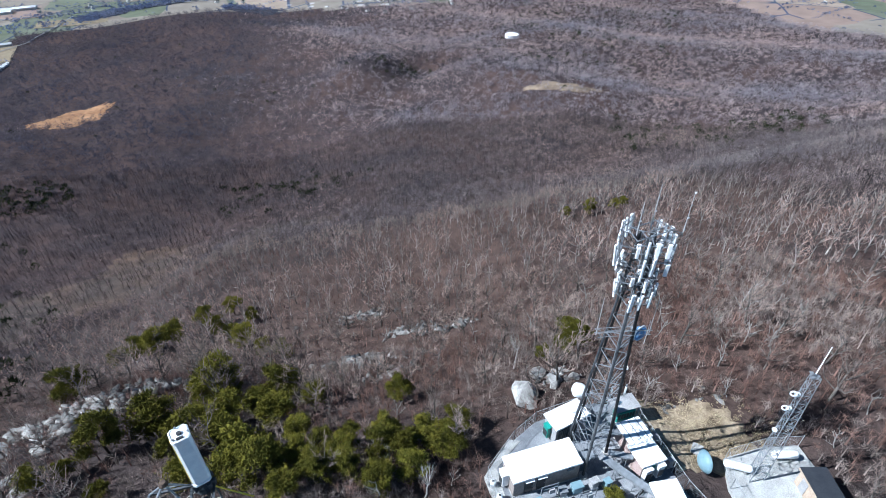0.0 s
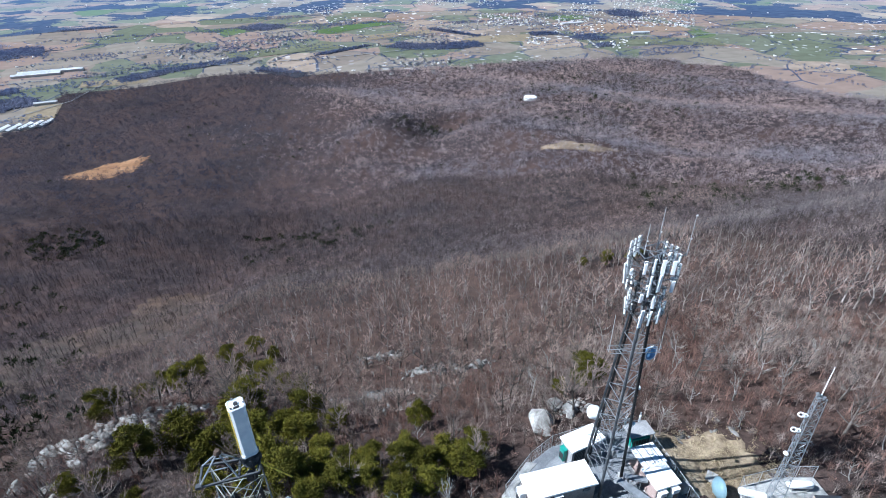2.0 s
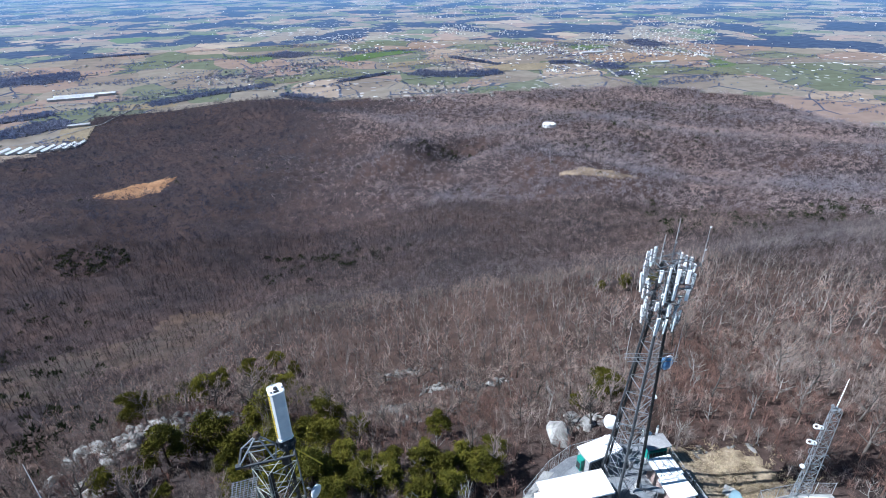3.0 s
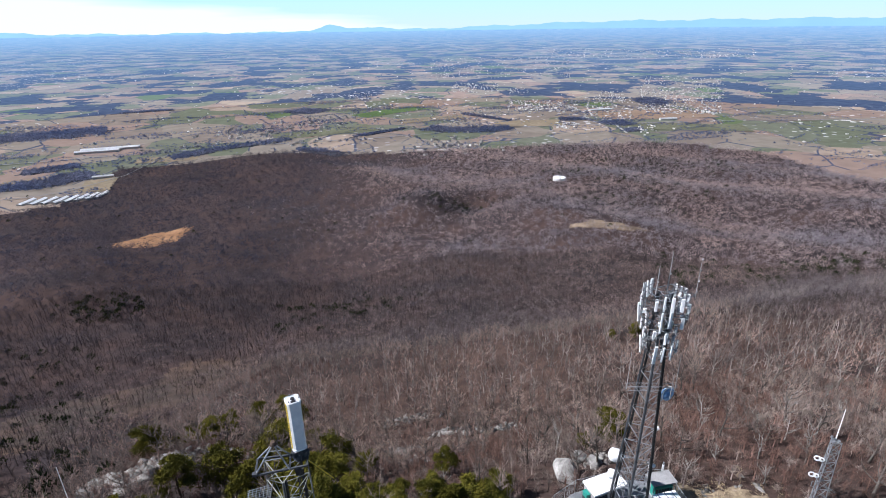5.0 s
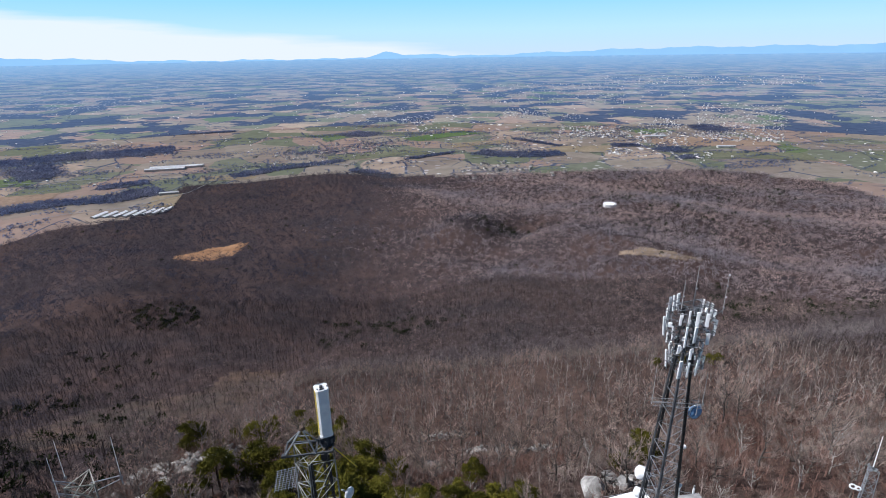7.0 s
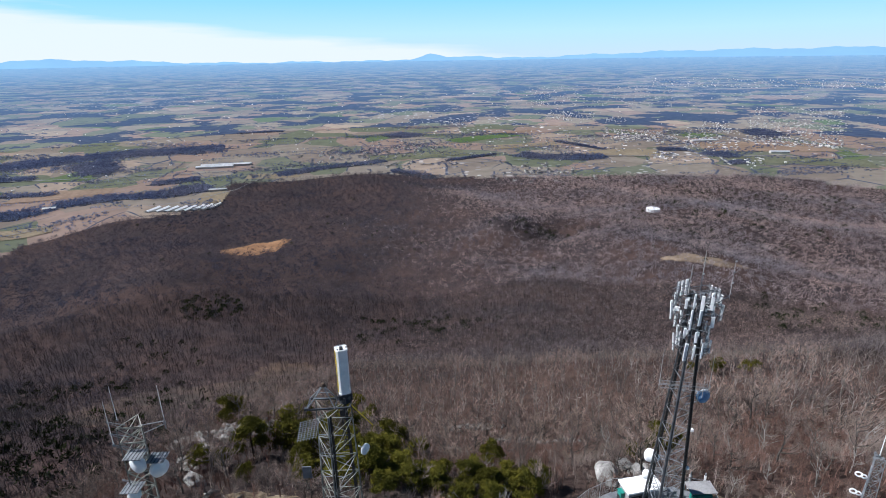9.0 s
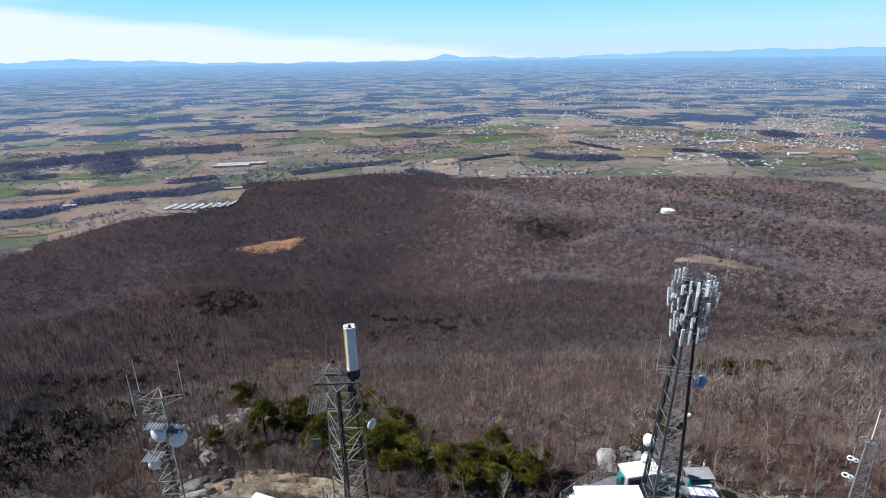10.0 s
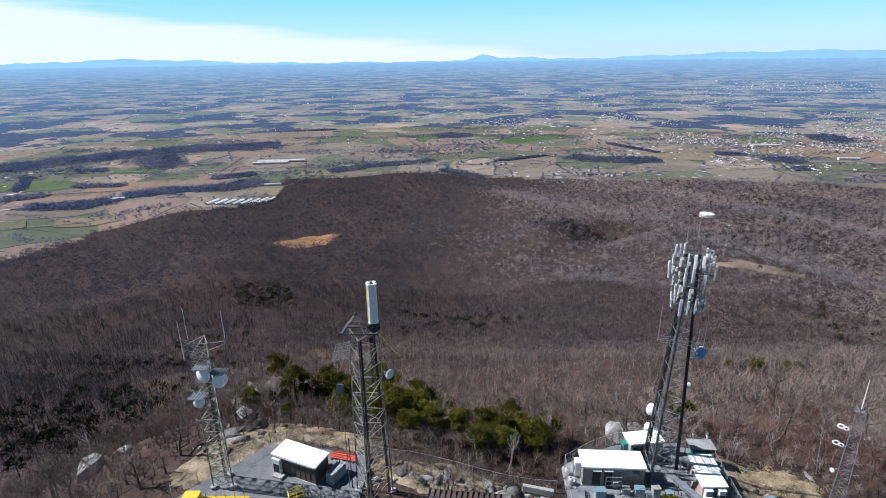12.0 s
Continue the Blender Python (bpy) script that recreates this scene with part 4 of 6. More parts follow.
def put_rock(x, y, s, k, sink=0.25, stretch=1.0, label="pale grey quartzite boulder on the summit slope", flat=0.8):
    ob = new("boulder", rock_me[k % len(rock_me)])
    ob.matrix_basis = Matrix.LocRotScale((x, y, float(height(x, y)) + s * (0.55 - sink)), Euler((rng.normal(0, 0.15), rng.normal(0, 0.15), rng.uniform(0, 6.28))), (s * stretch, s, s * flat))
    return tagged(ob, label, "boulder", "boulders")


for x, y, s, k, st in ((-2.6, 11.0, 2.0, 0, 1.2), (3.0, 13.6, 1.1, 1, 1.2), (4.4, 15.2, 1.0, 2, 1.0), (1.8, 15.8, 1.3, 3, 1.1), (5.6, 13.0, 0.8, 4, 1.0), (2.2, 12.2, 0.7, 1, 1.0),
                       (19.5, 2.6, 0.35, 2, 2.2), (-56.5, 9.8, 1.5, 1, 1.2), (-68.5, 33, 1.4, 0, 1.7), (-66, 31.5, 1.2, 2, 1.6), (-61, 23.4, 1.2, 3, 1.7), (-62.5, 19.5, 1.3, 0, 1.4), (-60.4, 16.6, 1.2, 4, 1.6), (-74.5, 0.8, 1.9, 1, 1.3), (-71, 3, 1.2, 4, 1.0),
                       (-68, 28, 1.5, 1, 1.2), (-65, 30, 1.2, 4, 1.3), (-63, 27, 1.1, 0, 1.1), (-70, 25, 1.2, 2, 1.2), (-21, 8, 1.4, 3, 1.0), (-18, 9, 1.2, 1, 1.1)):
    put_rock(x, y, s * (0.8 if x > -64 and x < -58 else 1.0), k, 0.25, st)
for k, (x, y) in enumerate(((-31.5, -3.6), (-28.8, -4.6), (-26.4, -3.4), (-23.8, -4.4), (-21.4, -3.2), (-19.2, -4.2), (-17.0, -2.8), (-15.2, -3.6), (-55, 2.4), (-50.5, 4.0))):
    put_rock(x, y, 0.55 + 0.2 * (k % 3), k, 0.50, 1.8, "pale split slab of rock on the bare bank", 0.5)
tumble = []
for cx, cy, ax, ay, n, tilt in ((-55, 34, 9, 3.0, 130, 0.75), (-64, 31, 7, 2.4, 40, 0.3), (-58, 27, 5, 2.0, 26, 0.6), (-51, 37, 5, 3.0, 60, 0.3), (-20, 46, 8, 3.5, 80, -0.4), (-15.5, 31, 4, 2, 40, 0.3), (-17, 81, 9, 3, 50, 0.0), (-7, 60, 6, 4, 50, 0.3), (3, 56, 9, 2, 40, 0.0), (-25, -4.2, 11, 1.7, 10, -0.05), (-16, -3.8, 4, 1.2, 4, 0.0), (-52, 3.2, 4, 1.6, 10, 0.5)):
    u, v = rng.normal(0, 0.5, n) * ax, rng.normal(0, 0.5, n) * ay
    tumble.append(np.stack([cx + u * math.cos(tilt) - v * math.sin(tilt), cy + u * math.sin(tilt) + v * math.cos(tilt)], -1))
tumble = np.concatenate(tumble)


def shard(seed):
    g = np.random.default_rng(seed)
    bm = bmesh.new()
    for p in g.normal(size=(14, 3)) * (0.8, 0.55, 0.4):
        bm.verts.new(p)
    res = bmesh.ops.convex_hull(bm, input=bm.verts)
    bmesh.ops.delete(bm, geom=[e for e in res["geom_interior"] if isinstance(e, bmesh.types.BMVert)], context="VERTS")
    bmesh.ops.triangulate(bm, faces=bm.faces)
    bm.verts.index_update()
    v, f = np.array([x.co[:] for x in bm.verts]), np.array([[x.index for x in y.verts] for y in bm.faces])
    bm.free()
    return v, f


joined("scree", [shard(80 + i) for i in range(8)], tumble, rng.uniform(0.35, 1.0, len(tumble)) ** 1.5 * 1.25, ROCKS, "tumbled pale grey blocks of a rock outcrop", "rocks", 0.15)
small = [np.stack([cx + rng.normal(0, 0.5, n) * ax, cy + rng.normal(0, 0.5, n) * ay], -1) for cx, cy, ax, ay, n in ((-26, -4.0, 11, 2.4, 40), (-53, 0.5, 5, 2.6, 40), (15, 3.6, 7, 1.0, 24), (4, 14.5, 4, 2.5, 30), (-17, -3.5, 6, 2, 36))]
small = np.concatenate(small)
small = small[(small[:, 0] < -13) | (small[:, 1] > 2)]
joined("rubble", [shard(100 + i) for i in range(6)], small, rng.uniform(0.1, 0.6, len(small)) ** 1.3, ROCKS, "loose pale broken rock on the bare ground", "rocks", 0.02)

# ---- summit site: pads and paths ----
def slab(name, corners, z, thick, mat, label, category="pad", kind="structure"):
    """A flat polygon with depth, its top at z."""
    g = Geo()
    n = len(corners)
    g.add([(x, y, z - thick) for x, y in corners] + [(x, y, z) for x, y in corners],
          [tuple(range(n - 1, -1, -1)), tuple(range(n, 2 * n))] + [(i, (i + 1) % n, n + (i + 1) % n, n + i) for i in range(n)])
    return solid(name, g, mat, label, category, kind=kind)


def drape(name, cx, cy, ax, ay, turn, mat, lift, label, ragged=0.18):
    """A patch of other ground that follows the slope, with an uneven rim."""
    V, F, n, m = [], [], 72, 14
    c, s = math.cos(radians(turn)), math.sin(radians(turn))
    for j in range(m + 1):
        for i in range(n):
            a = 2 * math.pi * i / n
            k = j / m * (1 + ragged * (noise.noise(Vector((math.cos(a) * 1.7 + cx, math.sin(a) * 1.7 + cy, 3))) * 2 + noise.noise(Vector((math.cos(a) * 7 + cx, math.sin(a) * 7 + cy, 3))) * 1.4))
            u, v = ax * k * math.cos(a), ay * k * math.sin(a)
            x, y = cx + u * c - v * s, cy + u * s + v * c
            V.append((x, y, float(height(x, y)) + lift * (1 if j < m else -1)))
    F = [(j * n + i, j * n + (i + 1) % n, (j + 1) * n + (i + 1) % n, (j + 1) * n + i) for j in range(m) for i in range(n)]
    g = Geo()
    g.add(V, F)
    return solid(name, g, mat, label, "ground", kind="structure", smooth=True)


drape("ground_dirt_bank", 12.8, -0.4, 7.2, 5.2, -25, DIRT, 0.12, "tan dry-grass and dirt bank beside the compound")
drape("ground_dirt_slope", -52.0, -0.6, 9.5, 3.6, 46, DIRT, 0.12, "bare tan dirt and rock cutting above the gravel pad", 0.09)
drape("ground_dirt_path", -42.5, 2.4, 8, 2.0, -14, DIRT, 0.14, "bare tan dirt track beside the pad")
drape("ground_rock_face", -26, -4.2, 9.5, 2.6, -5, DIRT, 0.10, "pale broken rock between the two compounds")
drape("ground_cleared_field", -322, 832, 73, 32, 72, material("broomsedge", (0.225, 0.118, 0.062), (0.36, 0.21, 0.115), 0.03, 0.95, 0, 0, 8), 0.8, "orange dry-grass clearing in the woods", 0.24)
drape("ground_cleared_strip", 326, 594, 42, 14, -30, material("pale_grass", (0.13, 0.098, 0.075), (0.27, 0.205, 0.145), 0.03, 0.95, 0, 0, 8), 0.8, "pale grass clearing in the woods", 0.3)
slab("gravel_pad", [(-12.2, -14), (8.4, -14), (7.2, -6.5), (7.3, 2.0), (7.6, 4.6), (3, 6.0), (-4, 5.5), (-7.4, 4.0), (-11.6, 0.9)], 0.06, 1.6, GRAVEL, "grey gravel pad under the compound")
slab("gravel_pad_upper", [(-58, -14), (-35.5, -14), (-35.5, -1.6), (-42, -0.4), (-48.6, 0.0), (-52.6, -5.0), (-55.6, -8.4)], 3.02, 2.4, GRAVELDARK, "dark grey gravel pad round the upper shelter")
slab("concrete_walk", [(-11.8, -2.6), (-10.6, -2.6), (-10.2, 1.5), (-6.5, 3.8), (-7.6, 4.3), (-11.8, 1.0)], 0.12, 0.4, CONCRETE, "pale concrete apron beside the shelter")
slab("concrete_slab", [(11.6, -10.5), (22.0, -12.5), (22.9, -5.4), (18.9, -4.4), (14.0, -4.3), (12.1, -7.4)], -0.72, 0.8, CONCRETE, "pale concrete slab below the small tower")


# ---- buildings ----
def shelter(name, cx, cy, z0, length, width, high, rz, wall_mat, roof_mat, label, over=0.18, thick=0.22, pitch=0.0):
    t = thing(name, (cx, cy, z0), rz, label, "equipment shelter")
    for s, nm in ((1, "wall"), (-1, "wall")):
        part(nm, Geo().box((0, s * (width / 2 - 0.06), (high - thick) / 2), (length, 0.12, high - thick)), wall_mat, t)
        part(nm, Geo().box((s * (length / 2 - 0.06), 0, (high - thick) / 2), (0.12, width - 0.244, high - thick)), wall_mat, t)
    part("floor", Geo().box((0, 0, -0.08), (length + 0.2, width + 0.2, 0.3)), CONCRETE, t)
    r = Geo()
    x, y, zt = length / 2 + over, width / 2 + over, high
    r.add([(-x, -y, zt - thick), (x, -y, zt - thick), (x, y, zt - thick), (-x, y, zt - thick),
           (-x, -y, zt - pitch), (x, -y, zt - pitch), (x, 0, zt + pitch), (x, y, zt - pitch), (-x, y, zt - pitch), (-x, 0, zt + pitch)],
          [(3, 2, 1, 0), (0, 1, 5, 4), (2, 3, 8, 7), (1, 2, 7, 6, 5), (3, 0, 4, 9, 8), (4, 5, 6, 9), (9, 6, 7, 8)])
    part("roof", r, roof_mat, t)
    return t


def door(t, x, y, w, h, mat, facing, z=0.15, handle=True):
    """A leaf standing 4 cm proud of a wall that faces -y ('s') or +x ('e')."""
    size, at = ((w, 0.05, h), (x, y, z + h / 2)) if facing == "s" else ((0.05, w, h), (x, y, z + h / 2))
    d = part("door", Geo().box(at, size), mat, t)
    if handle:
        k = (x + w * 0.38, y - 0.05, z + h * 0.48) if facing == "s" else (x + 0.05, y - w * 0.38, z + h * 0.48)
        part("handle", Geo().box(k, (0.05, 0.06, 0.16)), STEEL, d, "steel lever handle")


def louvre(t, x, y, z, w, h, facing, slats=5, name="vent"):
    v = part(name, Geo().box((x, y, z), (w, 0.06, h) if facing == "s" else (0.06, w, h)), DARK, t, "dark louvred vent")
    for i in range(slats):
        zz = z - h / 2 + h * (i + 0.5) / slats
        part("slat", Geo().box((x, y - 0.05, zz) if facing == "s" else (x + 0.05, y, zz), (w * 0.94, 0.04, 0.025) if facing == "s" else (0.04, w * 0.94, 0.025)), STEEL, v)


def ac_unit(t, x, y, z, w, d, h, facing, mat):
    """A wall-hung air conditioner with a grille."""
    at, size, g, gs = {"s": ((x, y - d / 2, z), (w, d, h), (x, y - d - 0.012, z - h * 0.12), (w * 0.8, 0.02, h * 0.6)),
                       "w": ((x - d / 2, y, z), (d, w, h), (x - d - 0.012, y, z - h * 0.12), (0.02, w * 0.8, h * 0.6))}[facing]
    a = part("air_conditioner", Geo().box(at, size, bevel=0.04), mat, t, "wall-mounted air conditioner cabinet")
    part("grille", Geo().box(g, gs), DARK, a)
    part("hood", Geo().box((at[0], at[1], at[2] + h / 2 + 0.03), (size[0] + 0.08, size[1] + 0.08, 0.05)), mat, a)


a = shelter("equipment_shelter", -6.17, -0.52, 0.06, 7.25, 2.75, 2.85, 0, WALLTAN, ROOFWHITE, "long aggregate-walled shelter with a white roof on gravel")
door(a, -2.0, -1.41, 0.95, 2.05, DARK, "s")
door(a, -0.65, -1.41, 0.95, 2.05, DARK, "s")
louvre(a, 2.6, -1.41, 2.1, 0.8, 0.4, "s")
ac_unit(a, -3.63, 0.2, 1.3, 0.9, 0.75, 1.9, "w", RADOME)
for x in (-2.0, -0.65):
    part("awning", Geo().box((x, -1.54, 2.36), (1.0, 0.3, 0.05)), ROOFWHITE, a, "small white door canopy")
part("cable_port", Geo().box((3.64, -0.3, 1.9), (0.08, 0.7, 0.6)), STEEL, a)

b = shelter("equipment_shelter", -1.24, 3.62, 0.06, 4.2, 2.05, 2.95, 10, WALLGREY, ROOFWHITE, "short grey shelter with a white roof behind the tower")
ac_unit(b, -2.11, 0.2, 1.3, 0.8, 0.5, 1.7, "w", TEAL)
louvre(b, -1.1, -1.05, 1.3, 1.3, 1.9, "s", 8, "vent")
part("box_on_roof", Geo().box((1.6, -0.6, 3.0), (0.7, 0.6, 0.12)), ROOFWHITE, b)

c = shelter("equipment_shelter", 4.62, -2.78, 0.06, 2.6, 2.4, 2.55, 2, WALLPINK, ROOFWHITE, "square white-roofed cabinet shelter with two air conditioners")
for x in (-0.75, 0.75):
    ac_unit(c, x, -1.21, 1.2, 0.8, 0.55, 1.9, "s", RADOME)
part("door", Geo().box((0, -1.24, 1.1), (0.6, 0.08, 1.9)), TEAL, c, "teal door between the air conditioners")
c2 = shelter("equipment_shelter", 4.88, -0.05, 0.06, 2.5, 2.3, 2.5, 2, WALLPINK, ROOFWHITE, "white-roofed shelter with faded pink walls")
for x in (-0.9, 0.0, 0.9):
    part("roof_seam", Geo().box((x, 0, 2.53), (0.05, 2.6, 0.05)), STEEL, c2)
d = shelter("equipment_shelter", 4.05, -7.55, 0.06, 2.5, 2.9, 2.55, -9, WALLGREY, ROOFWHITE, "white-roofed shelter near the gate of the compound")
door(d, 1.28, 0.2, 0.9, 2.0, DARK, "e")

e = thing("generator_cabinet", (5.95, 3.15, 0.06), 0, "teal generator cabinet under a grey canopy", "generator")
part("body", Geo().box((0, 0, 0.85), (2.3, 0.95, 1.5), bevel=0.05), TEAL, e)
part("base", Geo().box((0, 0, 0.05), (2.5, 1.1, 0.1)), CONCRETE, e)
for i in range(6):
    part("louvre", Geo().box((-0.9 + i * 0.36, -0.495, 0.95), (0.26, 0.03, 0.8)), DARK, e)
part("canopy", Geo().box((0, 0.35, 2.15), (3.1, 2.0, 0.09)), WALLGREY, e, "grey sheet-metal canopy")
for x in (-1.45, 1.45):
    for y in (-0.55, 1.25):
        part("post", Geo().box((x, y, 1.05), (0.08, 0.08, 2.1)), STEEL, e)

r = shelter("equipment_building", 19.7, -10.6, -0.7, 2.3, 3.2, 2.5, -17, WALLCREAM, DARKROOF, "cream building with a dark flat roof on the concrete slab")
part("trim", Geo().box((-1.36, 0, 2.3), (0.06, 3.5, 0.2)), WALLCREAM, r)
door(r, -1.17, 0.5, 0.9, 2.0, WALLGREY, "e", handle=False)

lf = shelter("upper_shelter", -43.2, -4.45, 3.02, 5.95, 2.45, 2.6, -20, WALLBROWN, ROOFWHITE, "brown steel shelter with a clean white roof on gravel")
ac_unit(lf, -2.3, -1.23, 1.2, 1.05, 0.45, 1.9, "s", RADOME)
for i in range(9):
    part("corner_rib" if i in (0, 8) else "wall_rib", Geo().box((-2.9 + i * 0.725, -1.245, 1.2), (0.06, 0.05, 2.3)), WALLBROWN, lf)
part("step", Geo().box((-1.9, -1.85, 0.15), (1.3, 0.8, 0.3), bevel=0.03), CONCRETE, lf)
part("gutter", Geo().box((0, -1.46, 2.42), (6.2, 0.08, 0.1)), STEEL, lf)

gen = thing("generator", (-38.85, -5.2, 3.02), 62, "pale grey steel generator housing beside the brown shelter", "generator")
part("housing", Geo().box((0, 0, 0.75), (2.4, 1.05, 1.2), bevel=0.06), WALLGREY, gen)
part("base", Geo().box((0, 0, 0.08), (2.6, 1.15, 0.16)), CONCRETE, gen)
part("exhaust", Geo().tube((0.8, 0.1, 1.34), (0.8, 0.1, 1.75), 0.07), DARKSTEEL, gen)
for s in (-1, 1):
    part("door", Geo().box((s * 0.55, -0.54, 0.75), (0.95, 0.03, 0.95)), WALLGREY, gen)

br = shelter("low_building", -24.0, -7.9, 0.6, 8.2, 3.4, 1.9, -3, WALLBROWN, BROWNROOF, "low building with a rust-brown ribbed metal roof", 0.2, 0.18, 0.12)
part("ridge_cap", Geo().box((0, 0.2, 2.06), (7.6, 0.22, 0.05)), ROOFWHITE, br, "white ridge flashing")
for i in range(14):
    part("roof_rib", Geo().box((-4.0 + i * 0.615, 0, 1.93), (0.05, 3.7, 0.26)), BROWNROOF, br)

rp = thing("pipe_rack", (-38.7, -2.2, 3.02), -10, "stack of red steel pipes and frames lying on the ground", "pipes")
for i in range(4):
    part("pipe", Geo().tube((-1.7, -0.3 + 0.22 * i, 0.22 + 0.06 * (i % 2)), (1.7, -0.34 + 0.22 * i, 0.22), 0.085, n=8), RED, rp)
for x in (-1.4, 0, 1.4):
    part("sleeper", Geo().box((x, 0, 0.07), (0.14, 1.1, 0.14)), PINETRUNK, rp)
part("rail", Geo().box((0, 0.5, 0.42), (3.3, 0.1, 0.16)), RED, rp)

sk = thing("lift_basket", (-42.6, -8.5, 3.02), 30, "yellow tubular steel work basket on the gravel", "basket")
for z in (0.15, 0.55, 0.95):
    for p, q in (((-0.8, -0.5), (0.8, -0.5)), ((0.8, -0.5), (0.8, 0.5)), ((0.8, 0.5), (-0.8, 0.5)), ((-0.8, 0.5), (-0.8, -0.5))):
        part("rail", Geo().tube((*p, z), (*q, z), 0.04), YELLOW, sk)
for x in (-0.8, 0, 0.8):
    for y in (-0.5, 0.5):
        part("post", Geo().tube((x, y, 0), (x, y, 1.0), 0.045), YELLOW, sk)
part("deck", Geo().box((0, 0, 0.12), (1.6, 1.0, 0.05)), DARKSTEEL, sk)

tk = thing("crane_truck", (-50.2, -11.2, 3.02), 3, "yellow truck with a flat lifting deck parked on gravel", "truck")
part("deck", Geo().box((0.6, 0, 1.25), (5.2, 2.1, 0.3), bevel=0.05), YELLOW, tk)
cab = part("cab", Geo().box((-2.9, 0, 1.35), (1.7, 2.1, 1.6), bevel=0.12), YELLOW, tk)
part("windscreen", Geo().box((-2.9, 1.06, 1.65), (1.3, 0.03, 0.6)), DARK, cab)
for i in range(5):
    part("rail", Geo().box((-1.6 + i * 1.05, 0.95, 1.7), (0.07, 0.07, 0.65)), YELLOW, tk)
part("boom", Geo().tube((-1.4, -0.2, 1.8), (2.9, -0.2, 1.75), 0.22, 0.14, 8), YELLOW, tk)
for x in (-2.8, 1.2, 2.5):
    for y in (-0.95, 0.95):
        w = part("wheel", Geo().tube((x, y - 0.15, 0.5), (x, y + 0.15, 0.5), 0.5, n=16), DARK, tk)
        part("rim", Geo().tube((x, y - 0.17, 0.5), (x, y + 0.17, 0.5), 0.24, n=12), STEEL, w)


def gas_tank(x, y, z, rz, label):
    t = thing("propane_tank", (x, y, z), rz, label, "gas tank", "propane tanks")
    L, R = 1.45, 0.42
    prof = [(0.02, -L), (R * 0.5, -L + 0.05), (R * 0.86, -L + 0.17), (R, -L + 0.38), (R, L - 0.38), (R * 0.86, L - 0.17), (R * 0.5, L - 0.05), (0.02, L)]
    part("vessel", Geo().lathe(prof, Matrix.Translation((0, 0, 0.72)) @ Matrix.Rotation(radians(90), 4, "Y"), 20), RADOME, t, smooth=True)
    part("valve_hood", Geo().tube((0, 0, 1.1), (0, 0, 1.26), 0.16, 0.13, 10), RADOME, t)
    for s in (-0.8, 0.8):
        part("saddle", Geo().box((s, 0, 0.18), (0.22, 0.7, 0.36)), CONCRETE, t)


gas_tank(14.33, -5.82, -0.72, -34, "white propane tank on concrete saddles by the dirt bank")
gas_tank(20.07, -6.22, -0.72, -17, "white propane tank on concrete saddles behind the small tower")

egg = thing("satellite_dish", (10.95, -4.5, -0.3), -14, "weathered teal-grey satellite dish seen from its back", "dish")
tilt = Matrix.Translation((0, 0, 0.75)) @ Matrix.Rotation(radians(-78), 4, "Y") @ Matrix.Diagonal((0.85, 0.95, 1.25, 1))
part("reflector", Geo().lathe([(0.02, 0.42), (0.5, 0.37), (0.95, 0.2), (1.35, -0.08), (1.33, -0.12), (0.9, 0.1), (0.02, 0.3)], tilt, 28), TEALGREY, egg, smooth=True)
part("mast", Geo().tube((0.35, 0, -0.6), (0.35, 0, 0.9), 0.09, n=10), STEEL, egg)
part("brace", Geo().tube((-0.4, 0.3, -0.5), (0.1, 0, 0.7), 0.04), STEEL, egg)
part("footing", Geo().box((0.1, 0, -0.55), (0.9, 0.9, 0.35)), CONCRETE, egg)
solid("utility_slab", Geo().box((0, 0, 0.0), (1.3, 1.1, 0.3), bevel=0.05), CONCRETE, "square grey concrete utility cover on dry grass", "slab", at=(11.8, -2.6, -0.5), rz=40)


# ---- towers ----
def lattice(t, n, base, top, h, bays, leg_r, brace_r, mat, first=90.0, z0=0.0, brace_mat=None, cross=True):
    """Legs and bracing of a tapering tower with n legs; every member is a piece. Returns a function for the leg's place."""
    def leg(i, z):
        r = base + (top - base) * (z - z0) / h
        a = radians(first + 360 * i / n)
        return Vector((r * math.cos(a), r * math.sin(a), z))
    zs = [z0 + h * (1 - (1 - k / bays) ** 1.0) for k in range(bays + 1)]
    for i in range(n):
        part("leg", Geo().tube(leg(i, z0), leg(i, z0 + h), leg_r, leg_r * 0.7, 8), mat, t)
    for k in range(bays):
        for i in range(n):
            j = (i + 1) % n
            part("girt", Geo().tube(leg(i, zs[k + 1]), leg(j, zs[k + 1]), brace_r, n=4), brace_mat or mat, t)
            if cross:
                part("brace", Geo().tube(leg(i, zs[k]), leg(j, zs[k + 1]), brace_r, n=4), brace_mat or mat, t)
                part("brace", Geo().tube(leg(j, zs[k]), leg(i, zs[k + 1]), brace_r, n=4), brace_mat or mat, t)
            else:
                p, q = (i, j) if k % 2 else (j, i)
                part("brace", Geo().tube(leg(p, zs[k]), leg(q, zs[k + 1]), brace_r, n=4), brace_mat or mat, t)
    return leg


